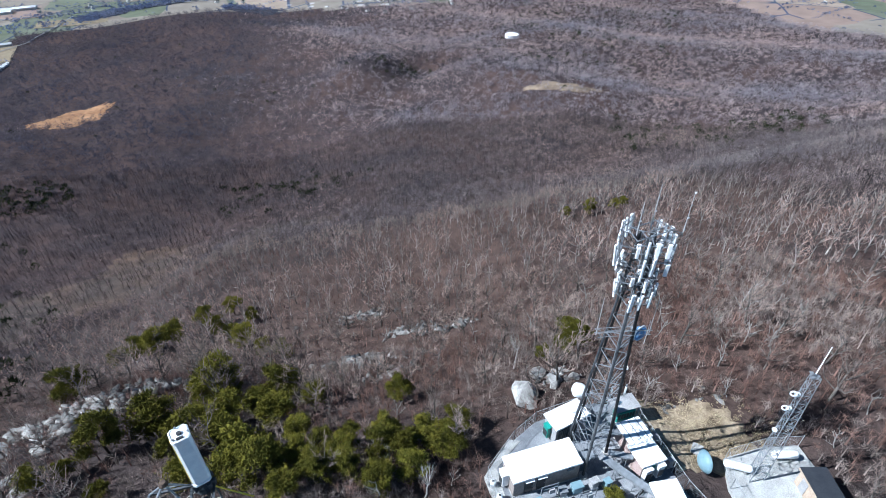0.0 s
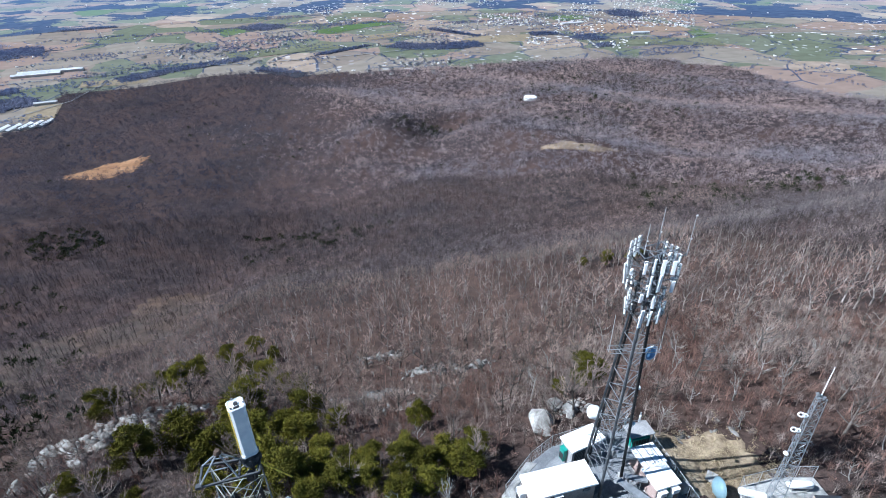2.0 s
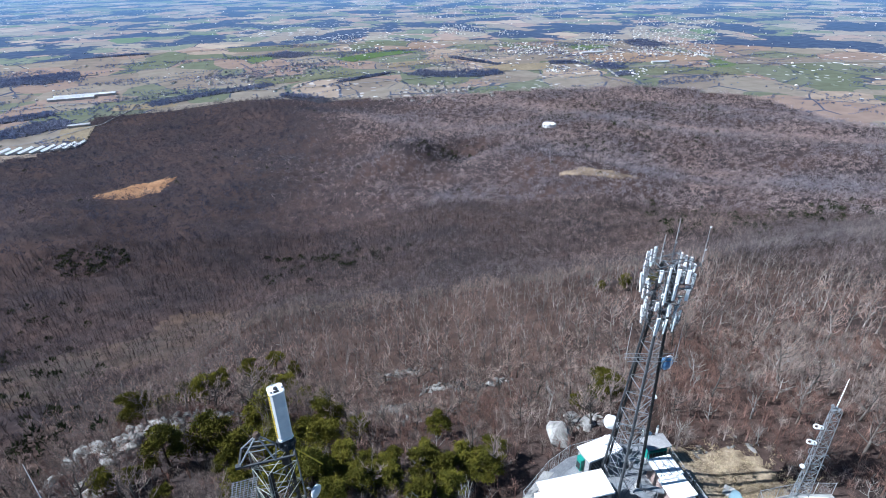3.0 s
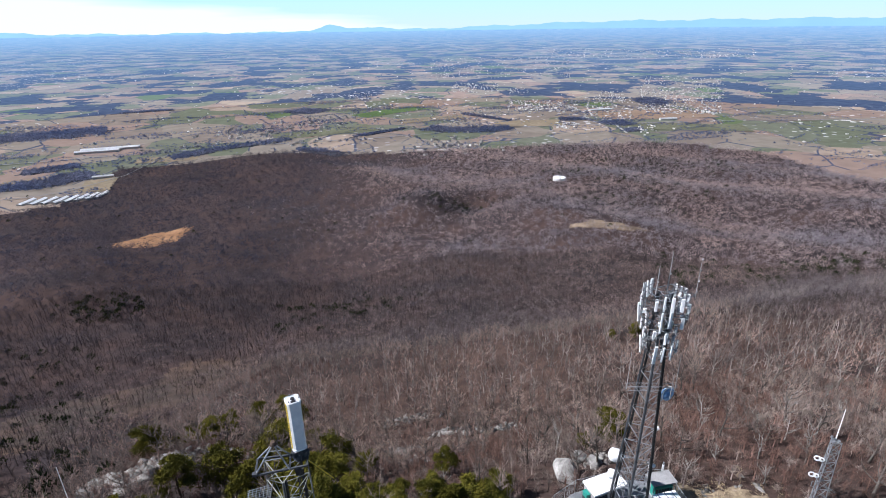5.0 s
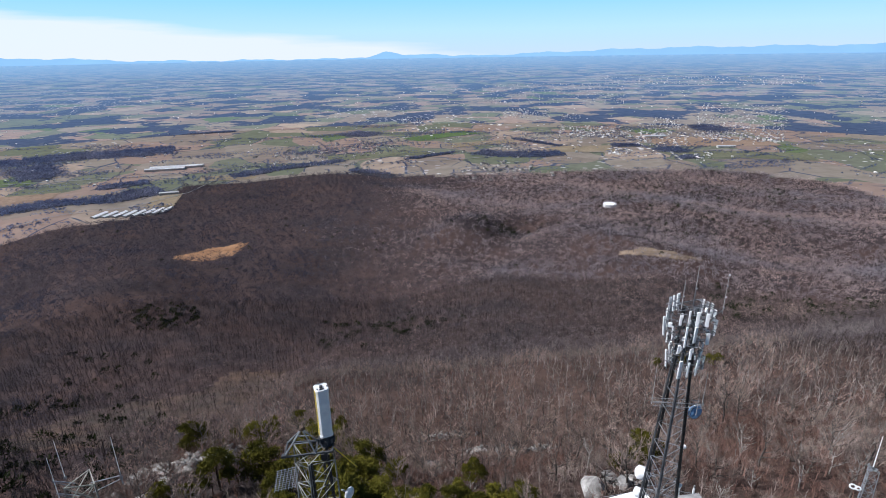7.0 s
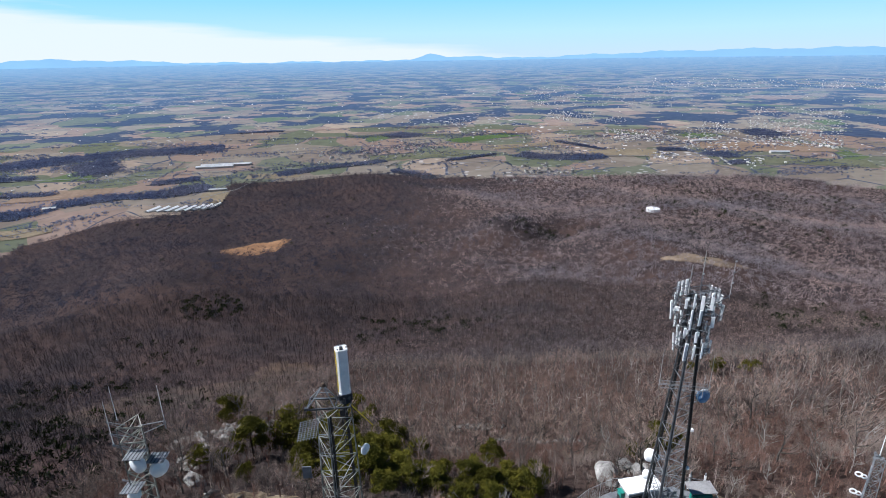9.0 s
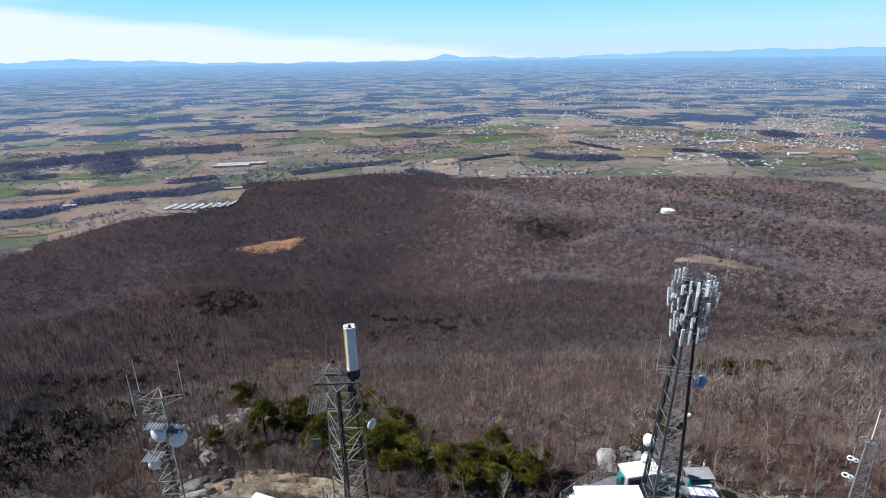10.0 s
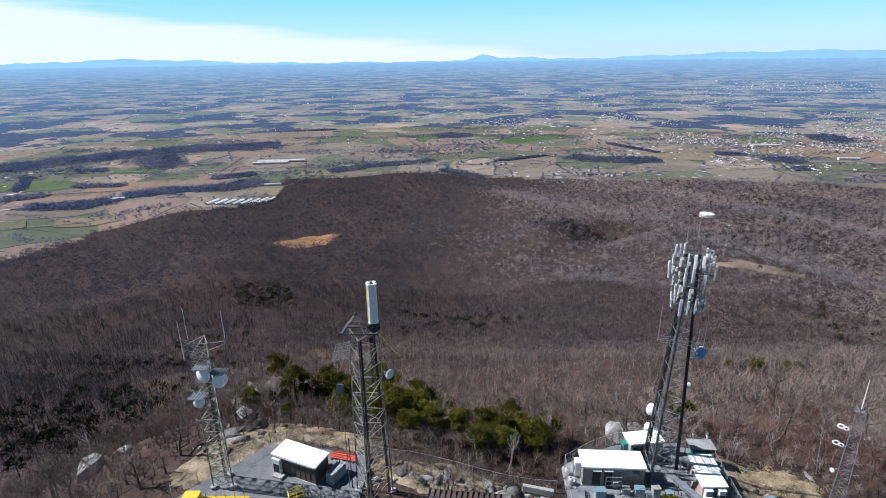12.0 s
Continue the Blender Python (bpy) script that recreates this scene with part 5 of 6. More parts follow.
def panel(parent, at, az, h=2.0, w=0.3, d=0.14, tilt=3, mat=None, label=""):
    """A sector antenna on its pipe, facing az degrees (0 is +x)."""
    m = Matrix.Translation(at) @ Matrix.Rotation(radians(az), 4, "Z") @ Matrix.Rotation(radians(tilt), 4, "Y")
    p = part("panel_antenna", Geo().box((0, 0, 0), (d, w, h), m=m, bevel=0.035), mat or PANELWHITE, parent, label or "white sector antenna")
    o = Matrix.Translation(at) @ Matrix.Rotation(radians(az), 4, "Z")
    part("pipe", Geo().tube(o @ Vector((-0.18, 0, -h * 0.62)), o @ Vector((-0.18, 0, h * 0.62)), 0.04), STEEL, p)
    for z in (-0.35, 0.35):
        part("clamp", Geo().box((0, 0, 0), (0.2, 0.12, 0.08), m=o @ Matrix.Translation((-0.1, 0, z * h))), STEEL, p)


def radio_box(parent, at, az, s=(0.2, 0.32, 0.5)):
    m = Matrix.Translation(at) @ Matrix.Rotation(radians(az), 4, "Z")
    part("radio_unit", Geo().box((0, 0, 0), s, m=m, bevel=0.03), PANELWHITE, parent, "small white radio unit")


def drum_dish(parent, at, az, r, mat, deep=0.5, label=""):
    """A shrouded microwave dish with a domed cover, looking towards az degrees."""
    m = Matrix.Translation(at) @ Matrix.Rotation(radians(az), 4, "Z") @ Matrix.Rotation(radians(90), 4, "Y")
    prof = [(0.08, -deep), (r * 0.6, -deep * 0.75), (r, -deep * 0.35), (r, deep * 0.25), (r * 0.97, deep * 0.3), (r * 0.7, deep * 0.48), (r * 0.35, deep * 0.58), (0.02, deep * 0.62)]
    d = part("microwave_dish", Geo().lathe(prof, m, 24), mat, parent, label, True)
    back = Matrix.Translation(at) @ Matrix.Rotation(radians(az), 4, "Z")
    part("mount", Geo().tube(back @ Vector((-deep, 0, 0)), back @ Vector((-deep - 0.5, 0, 0)), 0.07), STEEL, d)
    return d


def whip(parent, at, h, r=0.035, mat=None):
    w = part("whip_antenna", Geo().tube(at, (at[0], at[1], at[2] + h), r, r * 0.55, 8), mat or PANELWHITE, parent, "slender white whip antenna")
    part("bracket", Geo().box((at[0], at[1], at[2] + 0.1), (0.16, 0.16, 0.2)), STEEL, w)


# main tower
MTSTEEL = material("dull_galvanised", (0.085, 0.092, 0.104), (0.23, 0.245, 0.265), 1.0, 0.6, 0.3)
mt = thing("lattice_tower", (0.0, 0.0, 0.06), 0, "tall dark lattice tower crowded with white antennas", "radio tower")
MH, BAYS = 29.2, 13


def leg(i, z):
    """Where leg i of the main tower stands at height z: the foot is a little off the head's centre."""
    f = z / MH
    r, a = 2.4 + (0.62 - 2.4) * f, radians(-5 + 120 * i)
    return Vector((-0.55 * (1 - f) + r * math.cos(a), r * math.sin(a), z))


for i in range(3):
    j = (i + 1) % 3
    part("leg", Geo().tube(leg(i, 0), leg(i, MH), 0.15, 0.10, 8), DARKSTEEL, mt)
    p = leg(i, 0)
    part("footing", Geo().tube((p.x, p.y, -0.5), (p.x, p.y, 0.25), 0.5, 0.46, 12), CONCRETE, mt)
    for k in range(BAYS):
        z0, z1 = MH * k / BAYS, MH * (k + 1) / BAYS
        part("girt", Geo().tube(leg(i, z1), leg(j, z1), 0.042, n=4), STEEL, mt, "pale galvanised strut")
        part("brace", Geo().tube(leg(i, z0), leg(j, z1), 0.026, n=4), MTSTEEL, mt)
        if k < 5 or k > 10:
            part("brace", Geo().tube(leg(j, z0), leg(i, z1), 0.026, n=4), MTSTEEL, mt)
for k in range(9):
    side = Vector((-0.30 + 0.075 * (k % 5), -0.16 - 0.09 * (k // 5), 0))
    part("feed_line", Geo().tube(leg(0, 0.3) + side, leg(0, 22 + 0.8 * k) + side * 0.8, 0.042, n=6), CABLE, mt, "black coaxial cable")
for k in range(4):
    side = Vector((0.12 + 0.08 * k, -0.22, 0))
    part("feed_line", Geo().tube(leg(1, 0.3) + side, leg(1, 24) + side * 0.8, 0.036, n=6), CABLE, mt, "black coaxial cable")
for k in range(16):
    z = 1.5 + 1.6 * k
    part("cable_hanger", Geo().box((0, 0, 0), (0.5, 0.06, 0.09), m=Matrix.Translation(leg(0, z) + Vector((-0.15, -0.1, 0)))), STEEL, mt)
part("climbing_ladder", Geo().tube(leg(2, 0.3) + Vector((0.25, 0.1, 0)), leg(2, 27) + Vector((0.2, 0.1, 0)), 0.03).tube(leg(2, 0.3) + Vector((0.25, 0.5, 0)), leg(2, 27) + Vector((0.2, 0.45, 0)), 0.03), STEEL, mt)


def antenna_tier(parent, z, reach, half, turn, panels, tall):
    """Three uneven stand-off frames round the tower, each with its own mix of antennas, radios and slack cables."""
    for face in range(3):
        az = turn + 120 * face + rng.normal(0, 5)
        o = Matrix.Rotation(radians(az), 4, "Z")
        rc = reach + rng.normal(0, 0.12)
        f = part("sector_mount", Geo().tube(o @ Vector((0.3, -0.1, z - 0.35)), o @ Vector((rc, -0.1, z - 0.35)), 0.05), MTSTEEL, parent, "galvanised antenna stand-off frame")
        part("boom", Geo().tube(o @ Vector((0.3, 0.15, z + 0.4)), o @ Vector((rc, 0.15, z + 0.4)), 0.045), MTSTEEL, f)
        for dz in (-0.35, 0.4):
            part("rail", Geo().tube(o @ Vector((rc, -half, z + dz)), o @ Vector((rc, half, z + dz)), 0.04), STEEL, f)
        for s in (-1, 1):
            part("stay", Geo().tube(o @ Vector((0.4, 0, z - 0.2)), o @ Vector((rc, s * half * 0.8, z + 0.35 * s)), 0.03), DARKSTEEL, f)
            part("tie", Geo().tube(o @ Vector((rc, s * half, z)), Matrix.Rotation(radians(turn + 120 * (face + s)), 4, "Z") @ Vector((rc, -s * half, z + rng.normal(0, 0.2))), 0.026), DARKSTEEL, f)
        for k in range(panels):
            y = -half + 2 * half * (k + 0.5) / panels + rng.normal(0, 0.08)
            if rng.random() < 0.18:
                part("pipe", Geo().tube(o @ Vector((rc, y, z - 1.0)), o @ Vector((rc, y, z + 1.1)), 0.035), STEEL, f)
                continue
            at = o @ Vector((rc + 0.22, y, z + rng.uniform(-0.3, 0.3)))
            panel(parent, at, az + rng.normal(0, 12), tall * rng.uniform(0.6, 1.15), rng.choice([0.17, 0.24, 0.3]), tilt=rng.uniform(0, 6))
            if rng.random() < 0.75:
                radio_box(parent, o @ Vector((rc - 0.25, y + 0.1, z + rng.uniform(-0.5, 0.3))), az, (0.18, 0.28, rng.uniform(0.3, 0.5)))
            jump = [o @ Vector((rc - 0.05, y, z - 0.6)), o @ Vector((rc * 0.55, y * 0.5, z - 0.95 - rng.uniform(0, 0.4))), o @ Vector((0.35, 0, z - 0.5))]
            part("jumper_cable", Geo().tube(jump[0], jump[1], 0.03, n=5).tube(jump[1], jump[2], 0.03, n=5), CABLE, f, "slack black cable")
        part("cable_box", Geo().box((0, 0, 0), (0.25, 0.4, 0.5), m=o @ Matrix.Translation((0.75, 0.25, z - 0.1))), DARK, f)


antenna_tier(mt, 28.9, 1.75, 1.3, -116, 4, 1.5)
antenna_tier(mt, 27.3, 1.7, 1.35, -104, 3, 1.9)
antenna_tier(mt, 25.6, 1.35, 1.0, -122, 2, 1.4)
antenna_tier(mt, 23.7, 1.35, 1.1, -110, 3, 2.1)
part("head_frame", Geo().tube((-1.6, -0.9, 29.5), (1.9, -0.5, 29.6), 0.045).tube((-1.2, 0.9, 29.3), (1.4, 1.1, 29.5), 0.045).tube((-1.6, -0.9, 29.5), (-1.2, 0.9, 29.3), 0.04).tube((1.9, -0.5, 29.6), (1.4, 1.1, 29.5), 0.04)
     .tube((1.5, -0.5, 28.4), (2.9, -0.3, 28.9), 0.045).tube((1.5, -0.4, 29.5), (2.9, -0.3, 28.9), 0.035), MTSTEEL, mt)
AERIAL = material("grey_aerial", (0.30, 0.29, 0.28), (0.52, 0.51, 0.50), 2.5, 0.6, 0.1, 0, 4)


def aerial(at, h, r=0.05, blobs=3):
    """A weathered stick antenna with a few stubs along it."""
    w = part("whip_antenna", Geo().tube(at, (at[0] + 0.03, at[1], at[2] + h), r, r * 0.6, 8), AERIAL, mt, "slender weathered stick antenna")
    for k in range(blobs):
        z = at[2] + h * (0.15 + 0.28 * k)
        part("stub", Geo().box((at[0] + 0.07, at[1], z), (0.16, 0.07, 0.12)), PANELWHITE if k % 2 else STEEL, w)


aerial((0.30, 0.3, 29.3), 4.0)
aerial((-0.75, 0.4, 29.0), 2.9)
aerial((2.9, -0.3, 28.6), 3.9, 0.04, 4)
aerial((-2.3, 0.5, 18.6), 4.3, 0.04, 1)
aerial((2.3, -0.6, 18.4), 4.2, 0.04, 1)
aerial((1.2, -1.5, 18.4), 2.8, 0.036, 0)
for x, y in ((-2.3, 0.5), (2.3, -0.6)):
    g = Geo()
    for s in (-0.3, 0.3):
        g.tube((0, s, 18.6), (x, y + s, 18.6), 0.03).tube((0, s, 19.1), (x, y + s, 19.1), 0.026)
    for k in range(7):
        g.tube((x * k / 7, y * k / 7 - 0.3, 18.6), (x * (k + 1) / 7, y * (k + 1) / 7 + 0.3, 19.1), 0.018).tube((x * k / 7, y * k / 7 + 0.3, 18.6), (x * (k + 1) / 7, y * (k + 1) / 7 - 0.3, 19.1), 0.018)
    part("outrigger", g, STEEL, mt)
BLUEDISH = material("mottled_blue", (0.035, 0.11, 0.27), (0.22, 0.40, 0.62), 2.4, 0.45, 0, 0, 3)
bd = drum_dish(mt, (2.75, 0.9, 16.85), -75, 0.72, BLUEDISH, 0.6, "mottled blue microwave dish")
part("ring", Geo().lathe([(0.72, -0.05), (0.80, -0.05), (0.80, 0.05), (0.72, 0.05)], Matrix.Translation((2.75, 0.9, 16.95)) @ Matrix.Rotation(radians(-75), 4, "Z") @ Matrix.Rotation(radians(90), 4, "Y"), 24), RADOME, bd, "pale rim of the blue dish")
part("dish_arm", Geo().tube((0.6, 0.2, 16.4), (2.6, 0.9, 16.4), 0.06).tube((0.6, 0.2, 17.4), (2.5, 0.9, 17.1), 0.05), STEEL, mt)
drum_dish(mt, (-0.9, 3.1, 7.5), 150, 0.75, RADOME, 1.1, "white domed microwave dish")
drum_dish(mt, (-1.3, 2.6, 5.3), 150, 0.55, RADOME, 0.7, "white domed microwave dish")
drum_dish(mt, (1.9, 0.4, 13.0), 0, 0.22, RADOME, 0.25, "small white dish")
drum_dish(mt, (1.7, -0.3, 8.6), -60, 0.22, RADOME, 0.25, "small white dish")
for x, y in ((5.9, 5.9), (7.6, 5.6)):
    pv = thing("marker_post", (x, y, 0.06), 0, "white plastic post behind the generator canopy", "post", "white posts")
    part("shaft", Geo().tube((0, 0, -0.3), (0, 0, 1.9), 0.13, n=10), PANELWHITE, pv)
    part("cap", Geo().tube((0, 0, 1.9), (0, 0, 2.3), 0.09, n=10), STEEL, pv)


def ice_bridge(p, q, z, width=0.6, posts=3):
    """A covered cable tray on posts from tower to shelter."""
    d = Vector((q[0] - p[0], q[1] - p[1], 0))
    t = thing("cable_bridge", (p[0], p[1], 0.06), math.degrees(math.atan2(d.y, d.x)), "galvanised cable bridge on posts between tower and shelter", "cable bridge", "cable bridges")
    L = d.length
    part("tray", Geo().box((L / 2, 0, z), (L, width, 0.06)), STEEL, t)
    for s in (-1, 1):
        part("rail", Geo().box((L / 2, s * width / 2, z - 0.12), (L, 0.05, 0.12)), STEEL, t)
    for k in range(4):
        part("cable", Geo().tube((0, -0.2 + 0.13 * k, z - 0.2), (L, -0.2 + 0.13 * k, z - 0.2), 0.035), CABLE, t)
    for k in range(posts):
        x = L * (k + 0.5) / posts
        for s in (-1, 1):
            part("post", Geo().tube((x, s * width / 2, 0), (x, s * width / 2, z - 0.05), 0.045), STEEL, t)


ice_bridge((-0.6, -1.2), (-2.4, -0.9), 2.3, 0.8, 1)
ice_bridge((1.0, -1.4), (3.2, -2.6), 2.1, 0.6, 2)
ice_bridge((0.2, -1.8), (4.6, -9.4), 2.2, 0.7, 3)
ice_bridge((0.8, -2.4), (2.6, -5.6), 1.7, 0.6, 2)
ice_bridge((1.6, 1.0), (3.5, 0.3), 2.2, 0.6, 1)

# slender tower on the slab
st = thing("slim_tower", (15.55, -7.05, -0.72), 0, "slim galvanised lattice mast on a concrete slab", "radio tower")
leg = lattice(st, 3, 0.95, 0.52, 16.0, 14, 0.05, 0.024, STEEL, 200)
part("top_plate", Geo().box((0, 0, 16.02), (1.0, 0.25, 0.06)).box((0.1, 0.2, 16.02), (0.2, 0.9, 0.06)), STEEL, st)
whip(st, (0.15, 0.15, 16.0), 3.6, 0.05)
part("lamp", Geo().tube((-0.3, 0.2, 16.0), (-0.3, 0.2, 16.4), 0.05).tube((-0.3, 0.2, 16.4), (-0.3, 0.2, 16.55), 0.09), STEEL, st)
def loop_dish(z, x, r):
    """An open figure-of-eight antenna: a tilted ring and a smaller one under it, on a short arm."""
    for dx, dz, k in ((-0.34, 0.12, 1.0), (0.22, -0.16, 0.8)):
        m = Matrix.Translation((x + dx, 0.1, z + dz)) @ Matrix.Rotation(radians(-25), 4, "Z") @ Matrix.Rotation(radians(48), 4, "X")
        part("ring_antenna", Geo().hoop(m @ Matrix.Diagonal((1.25, 0.85, 1, 1)), r * k, 0.075), RADOME, st, "white open ring antenna", True)
    part("arm", Geo().tube((-0.4, 0, z - 0.3), (x, 0.1, z - 0.25), 0.035), STEEL, st)


loop_dish(14.0, -1.0, 0.22)
loop_dish(12.0, -1.05, 0.22)
drum_dish(st, (-1.0, 0.1, 8.6), 200, 0.24, RADOME, 0.2, "small white dish")
part("loop_antenna", Geo().tube((-0.6, 0, 10.3), (-1.2, 0, 10.7), 0.03).tube((-1.2, 0, 10.7), (-1.2, 0, 11.3), 0.03).tube((-1.2, 0, 11.3), (-0.6, 0, 10.9), 0.03), STEEL, st)
for z in (8.2, 9.6):
    part("yagi_boom", Geo().tube((0.4, 0, z), (1.8, 0.1, z - 0.2), 0.03).tube((1.2, -0.4, z - 0.1), (1.2, 0.5, z - 0.1), 0.02).tube((1.6, -0.35, z - 0.15), (1.6, 0.45, z - 0.15), 0.02), STEEL, st)

# tower with the tall white cylinder
LICHEN = material("lichened_strut", (0.15, 0.155, 0.13), (0.46, 0.46, 0.40), 0.6, 0.7, 0.1, 0, 5)
AGED = material("lichened_steel", (0.085, 0.09, 0.085), (0.29, 0.295, 0.27), 0.8, 0.7, 0.2, 0, 5)
ct = thing("broadcast_tower", (-34.0, -8.0, 2.6), 0, "weathered lattice tower topped by a tall white cylinder", "radio tower")
leg = lattice(ct, 3, 2.35, 1.7, 21.0, 11, 0.08, 0.034, AGED, 30, brace_mat=LICHEN, cross=False)
for i in range(3):
    p = leg(i, 0)
    part("footing", Geo().tube((p.x, p.y, -0.6), (p.x, p.y, 0.45), 0.42, 0.36, 12), CONCRETE, ct)
for p, q in (((-1.9, -0.7), (1.6, -0.5)), ((-1.9, 0.9), (1.6, 0.7)), ((-1.9, -0.7), (-1.9, 0.9)), ((1.6, -0.5), (1.6, 0.7)), ((0.4, -0.6), (0.4, 0.8))):
    part("top_beam", Geo().tube((*p, 21.1), (*q, 21.1), 0.09, n=4), DARKSTEEL, ct)
for p in ((-1.9, -0.7), (-1.9, 0.9), (0.4, -0.6), (0.4, 0.8)):
    part("hip", Geo().tube((*p, 21.1), (-0.55, 0.1, 22.9), 0.06), STEEL, ct)
for s in (-0.7, 0.9):
    part("hip_tie", Geo().tube((-1.25, s * 0.55, 21.95), (-0.1, s * 0.5, 21.95), 0.04), STEEL, ct)
part("finial", Geo().tube((-0.55, 0.1, 22.85), (-0.55, 0.1, 23.1), 0.26, 0.16, 10), PINETRUNK, ct)
part("gusset", Geo().box((-1.9, -0.7, 21.2), (0.35, 0.3, 0.2)), DARKSTEEL, ct)
CX, CY = 1.1, 0.6
cyl = Matrix.Translation((CX, CY, 0))
part("pedestal", Geo().lathe([(0.55, 21.0), (0.42, 21.2), (0.40, 21.75), (0.56, 21.9)], cyl, 16), DARKSTEEL, ct)
for k in range(8):
    a0 = 0.785 * k
    part("clamp_block", Geo().box((CX + 0.5 * math.cos(a0), CY + 0.5 * math.sin(a0), 21.3 + 0.2 * (k % 2)), (0.28, 0.22, 0.4), rz=45 * k), DARKSTEEL, ct)


def chamfered(levels, turn):
    """A square prism with cut corners about the mast's axis: (half width, height) pairs from bottom to top."""
    ring = [(1, -0.70), (1, 0.70), (0.70, 1), (-0.70, 1), (-1, 0.70), (-1, -0.70), (-0.70, -1), (0.70, -1)]
    m = cyl @ Matrix.Rotation(radians(turn), 4, "Z")
    pts = [m @ Vector((x * r, y * r, z)) for r, z in levels for x, y in ring]
    fs = [(k * 8 + i, k * 8 + (i + 1) % 8, (k + 1) * 8 + (i + 1) % 8, (k + 1) * 8 + i) for k in range(len(levels) - 1) for i in range(8)]
    return Geo().add(pts, fs + [tuple(range(7, -1, -1)), tuple(range(len(pts) - 8, len(pts)))])


rad = part("radome", chamfered([(0.50, 21.9), (0.50, 22.05), (0.465, 22.07), (0.465, 25.9), (0.50, 25.92), (0.50, 26.05), (0.43, 26.10), (0.40, 26.05)], -72), RADOME, ct, "tall white fibreglass antenna cylinder")
part("cap", Geo().tube((CX, CY, 26.04), (CX, CY, 26.16), 0.13, n=12), DARK, rad)
part("cap_slot", Geo().box((CX + 0.08, CY - 0.32, 26.1), (0.34, 0.12, 0.1), rz=15), DARK, rad)
for k in range(3):
    part("lifting_lug", Geo().box((CX + 0.44 * math.cos(2.1 * k), CY + 0.44 * math.sin(2.1 * k), 26.14), (0.1, 0.06, 0.12)), STEEL, rad)
side = Matrix.Translation((CX, CY, 0)) @ Matrix.Rotation(radians(212), 4, "Z")
warn = part("warning_strip", Geo().box((0, 0, 0), (0.06, 0.22, 3.9), m=side @ Matrix.Translation((0.50, 0, 24.0))), YELLOW, rad, "yellow and black striped strip")
for k in range(18):
    part("black_band", Geo().box((0, 0, 0), (0.066, 0.26, 0.07), m=side @ Matrix.Translation((0.502, 0, 22.2 + k * 0.21)) @ Matrix.Rotation(radians(28), 4, "X")), CABLE, warn)
front = Matrix.Translation((CX, CY, 0)) @ Matrix.Rotation(radians(242), 4, "Z")
for k in range(19):
    part("bolt_tab", Geo().box((0, 0, 0), (0.06, 0.06, 0.05), m=front @ Matrix.Translation((0.50, 0, 22.2 + k * 0.2))), STEEL, rad)
# leaning yagi panel, dishes, side mast
yg = Geo()
for k in range(7):
    yg.tube((-0.7 - 0.28 * k, -1.5 + 0.08 * k, 20.9 - 0.12 * k), (-1.2 - 0.28 * k, -1.5 + 0.08 * k, 18.9 - 0.12 * k), 0.026)
for k in range(10):
    yg.tube((-0.7 - 0.05 * k, -1.5, 20.85 - 0.2 * k), (-2.5 - 0.05 * k, -1.0, 20.1 - 0.2 * k), 0.018)
part("grid_panel", yg, STEEL, ct, "tilted wire-grid antenna panel")
drum_dish(ct, (2.45, 0.6, 15.9), -35, 0.5, RADOME, 0.3, "white microwave dish")
part("side_panel", Geo().box((-2.35, -1.1, 15.1), (0.75, 0.1, 1.2)), MTSTEEL, ct, "grey mesh panel antenna")
part("side_mast", Geo().tube((-2.6, 1.2, 0.2), (-2.6, 1.2, 7.2), 0.06), PINETRUNK, ct)
part("side_mast", Geo().tube((-2.9, 1.2, 0.2), (-2.9, 1.2, 8.2), 0.05), STEEL, ct)
for k in range(6):
    part("feed_line", Geo().tube((0.1 + 0.09 * k, -2.2, 0.2), (-0.05 + 0.06 * k, -1.5, 21.0), 0.032), STEEL if k == 2 else CABLE, ct)
for k in range(4):
    part("feed_line", Geo().tube((1.55 + 0.08 * k, 1.0, 0.2), (0.9 + 0.06 * k, 0.7, 21.2), 0.035), CABLE, ct)
for k in range(9):
    p, q = leg(k % 3, 2.0 + 2.1 * k), leg((k + 1) % 3, 3.6 + 2.1 * k)
    part("inner_brace", Geo().tube(p * 0.55 + Vector((0, 0, p.z * 0.45)), q, 0.03, n=4), DARKSTEEL if k % 2 else AGED, ct)
for k in range(7):
    z = 17.4 + 0.5 * k
    part("cable_loop", Geo().tube((1.0 + 0.1 * math.sin(k), 0.2, z), (0.7, -0.2 + 0.1 * k, z - 0.9), 0.045).tube((0.7, -0.2 + 0.1 * k, z - 0.9), (1.2, 0.4, z - 1.3), 0.04), CABLE, ct, "slack black cable")
part("junction_box", Geo().box((0.9, 0.1, 20.2), (0.45, 0.35, 0.6)), DARK, ct)
part("outrigger", Geo().tube((1.2, 0.8, 20.8), (3.2, 0.9, 18.2), 0.05), YELLOW, ct)
for k in range(8):
    part("rest_platform", Geo().tube((-1.2, -0.4, 3 + 2.2 * k), (0.9, -0.6, 3 + 2.2 * k), 0.03), STEEL, ct)

# tower with ice shields
lt = thing("dish_tower", (-51.4, -6.9, 3.02), 0, "slim lattice tower with three shielded microwave dishes", "radio tower")
leg = lattice(lt, 3, 1.30, 1.20, 18.6, 12, 0.07, 0.042, AGED, 215, brace_mat=LICHEN)
for i in range(3):
    p = leg(i, 0)
    part("footing", Geo().tube((p.x, p.y, -0.5), (p.x, p.y, 0.35), 0.4, 0.36, 12), CONCRETE, lt)
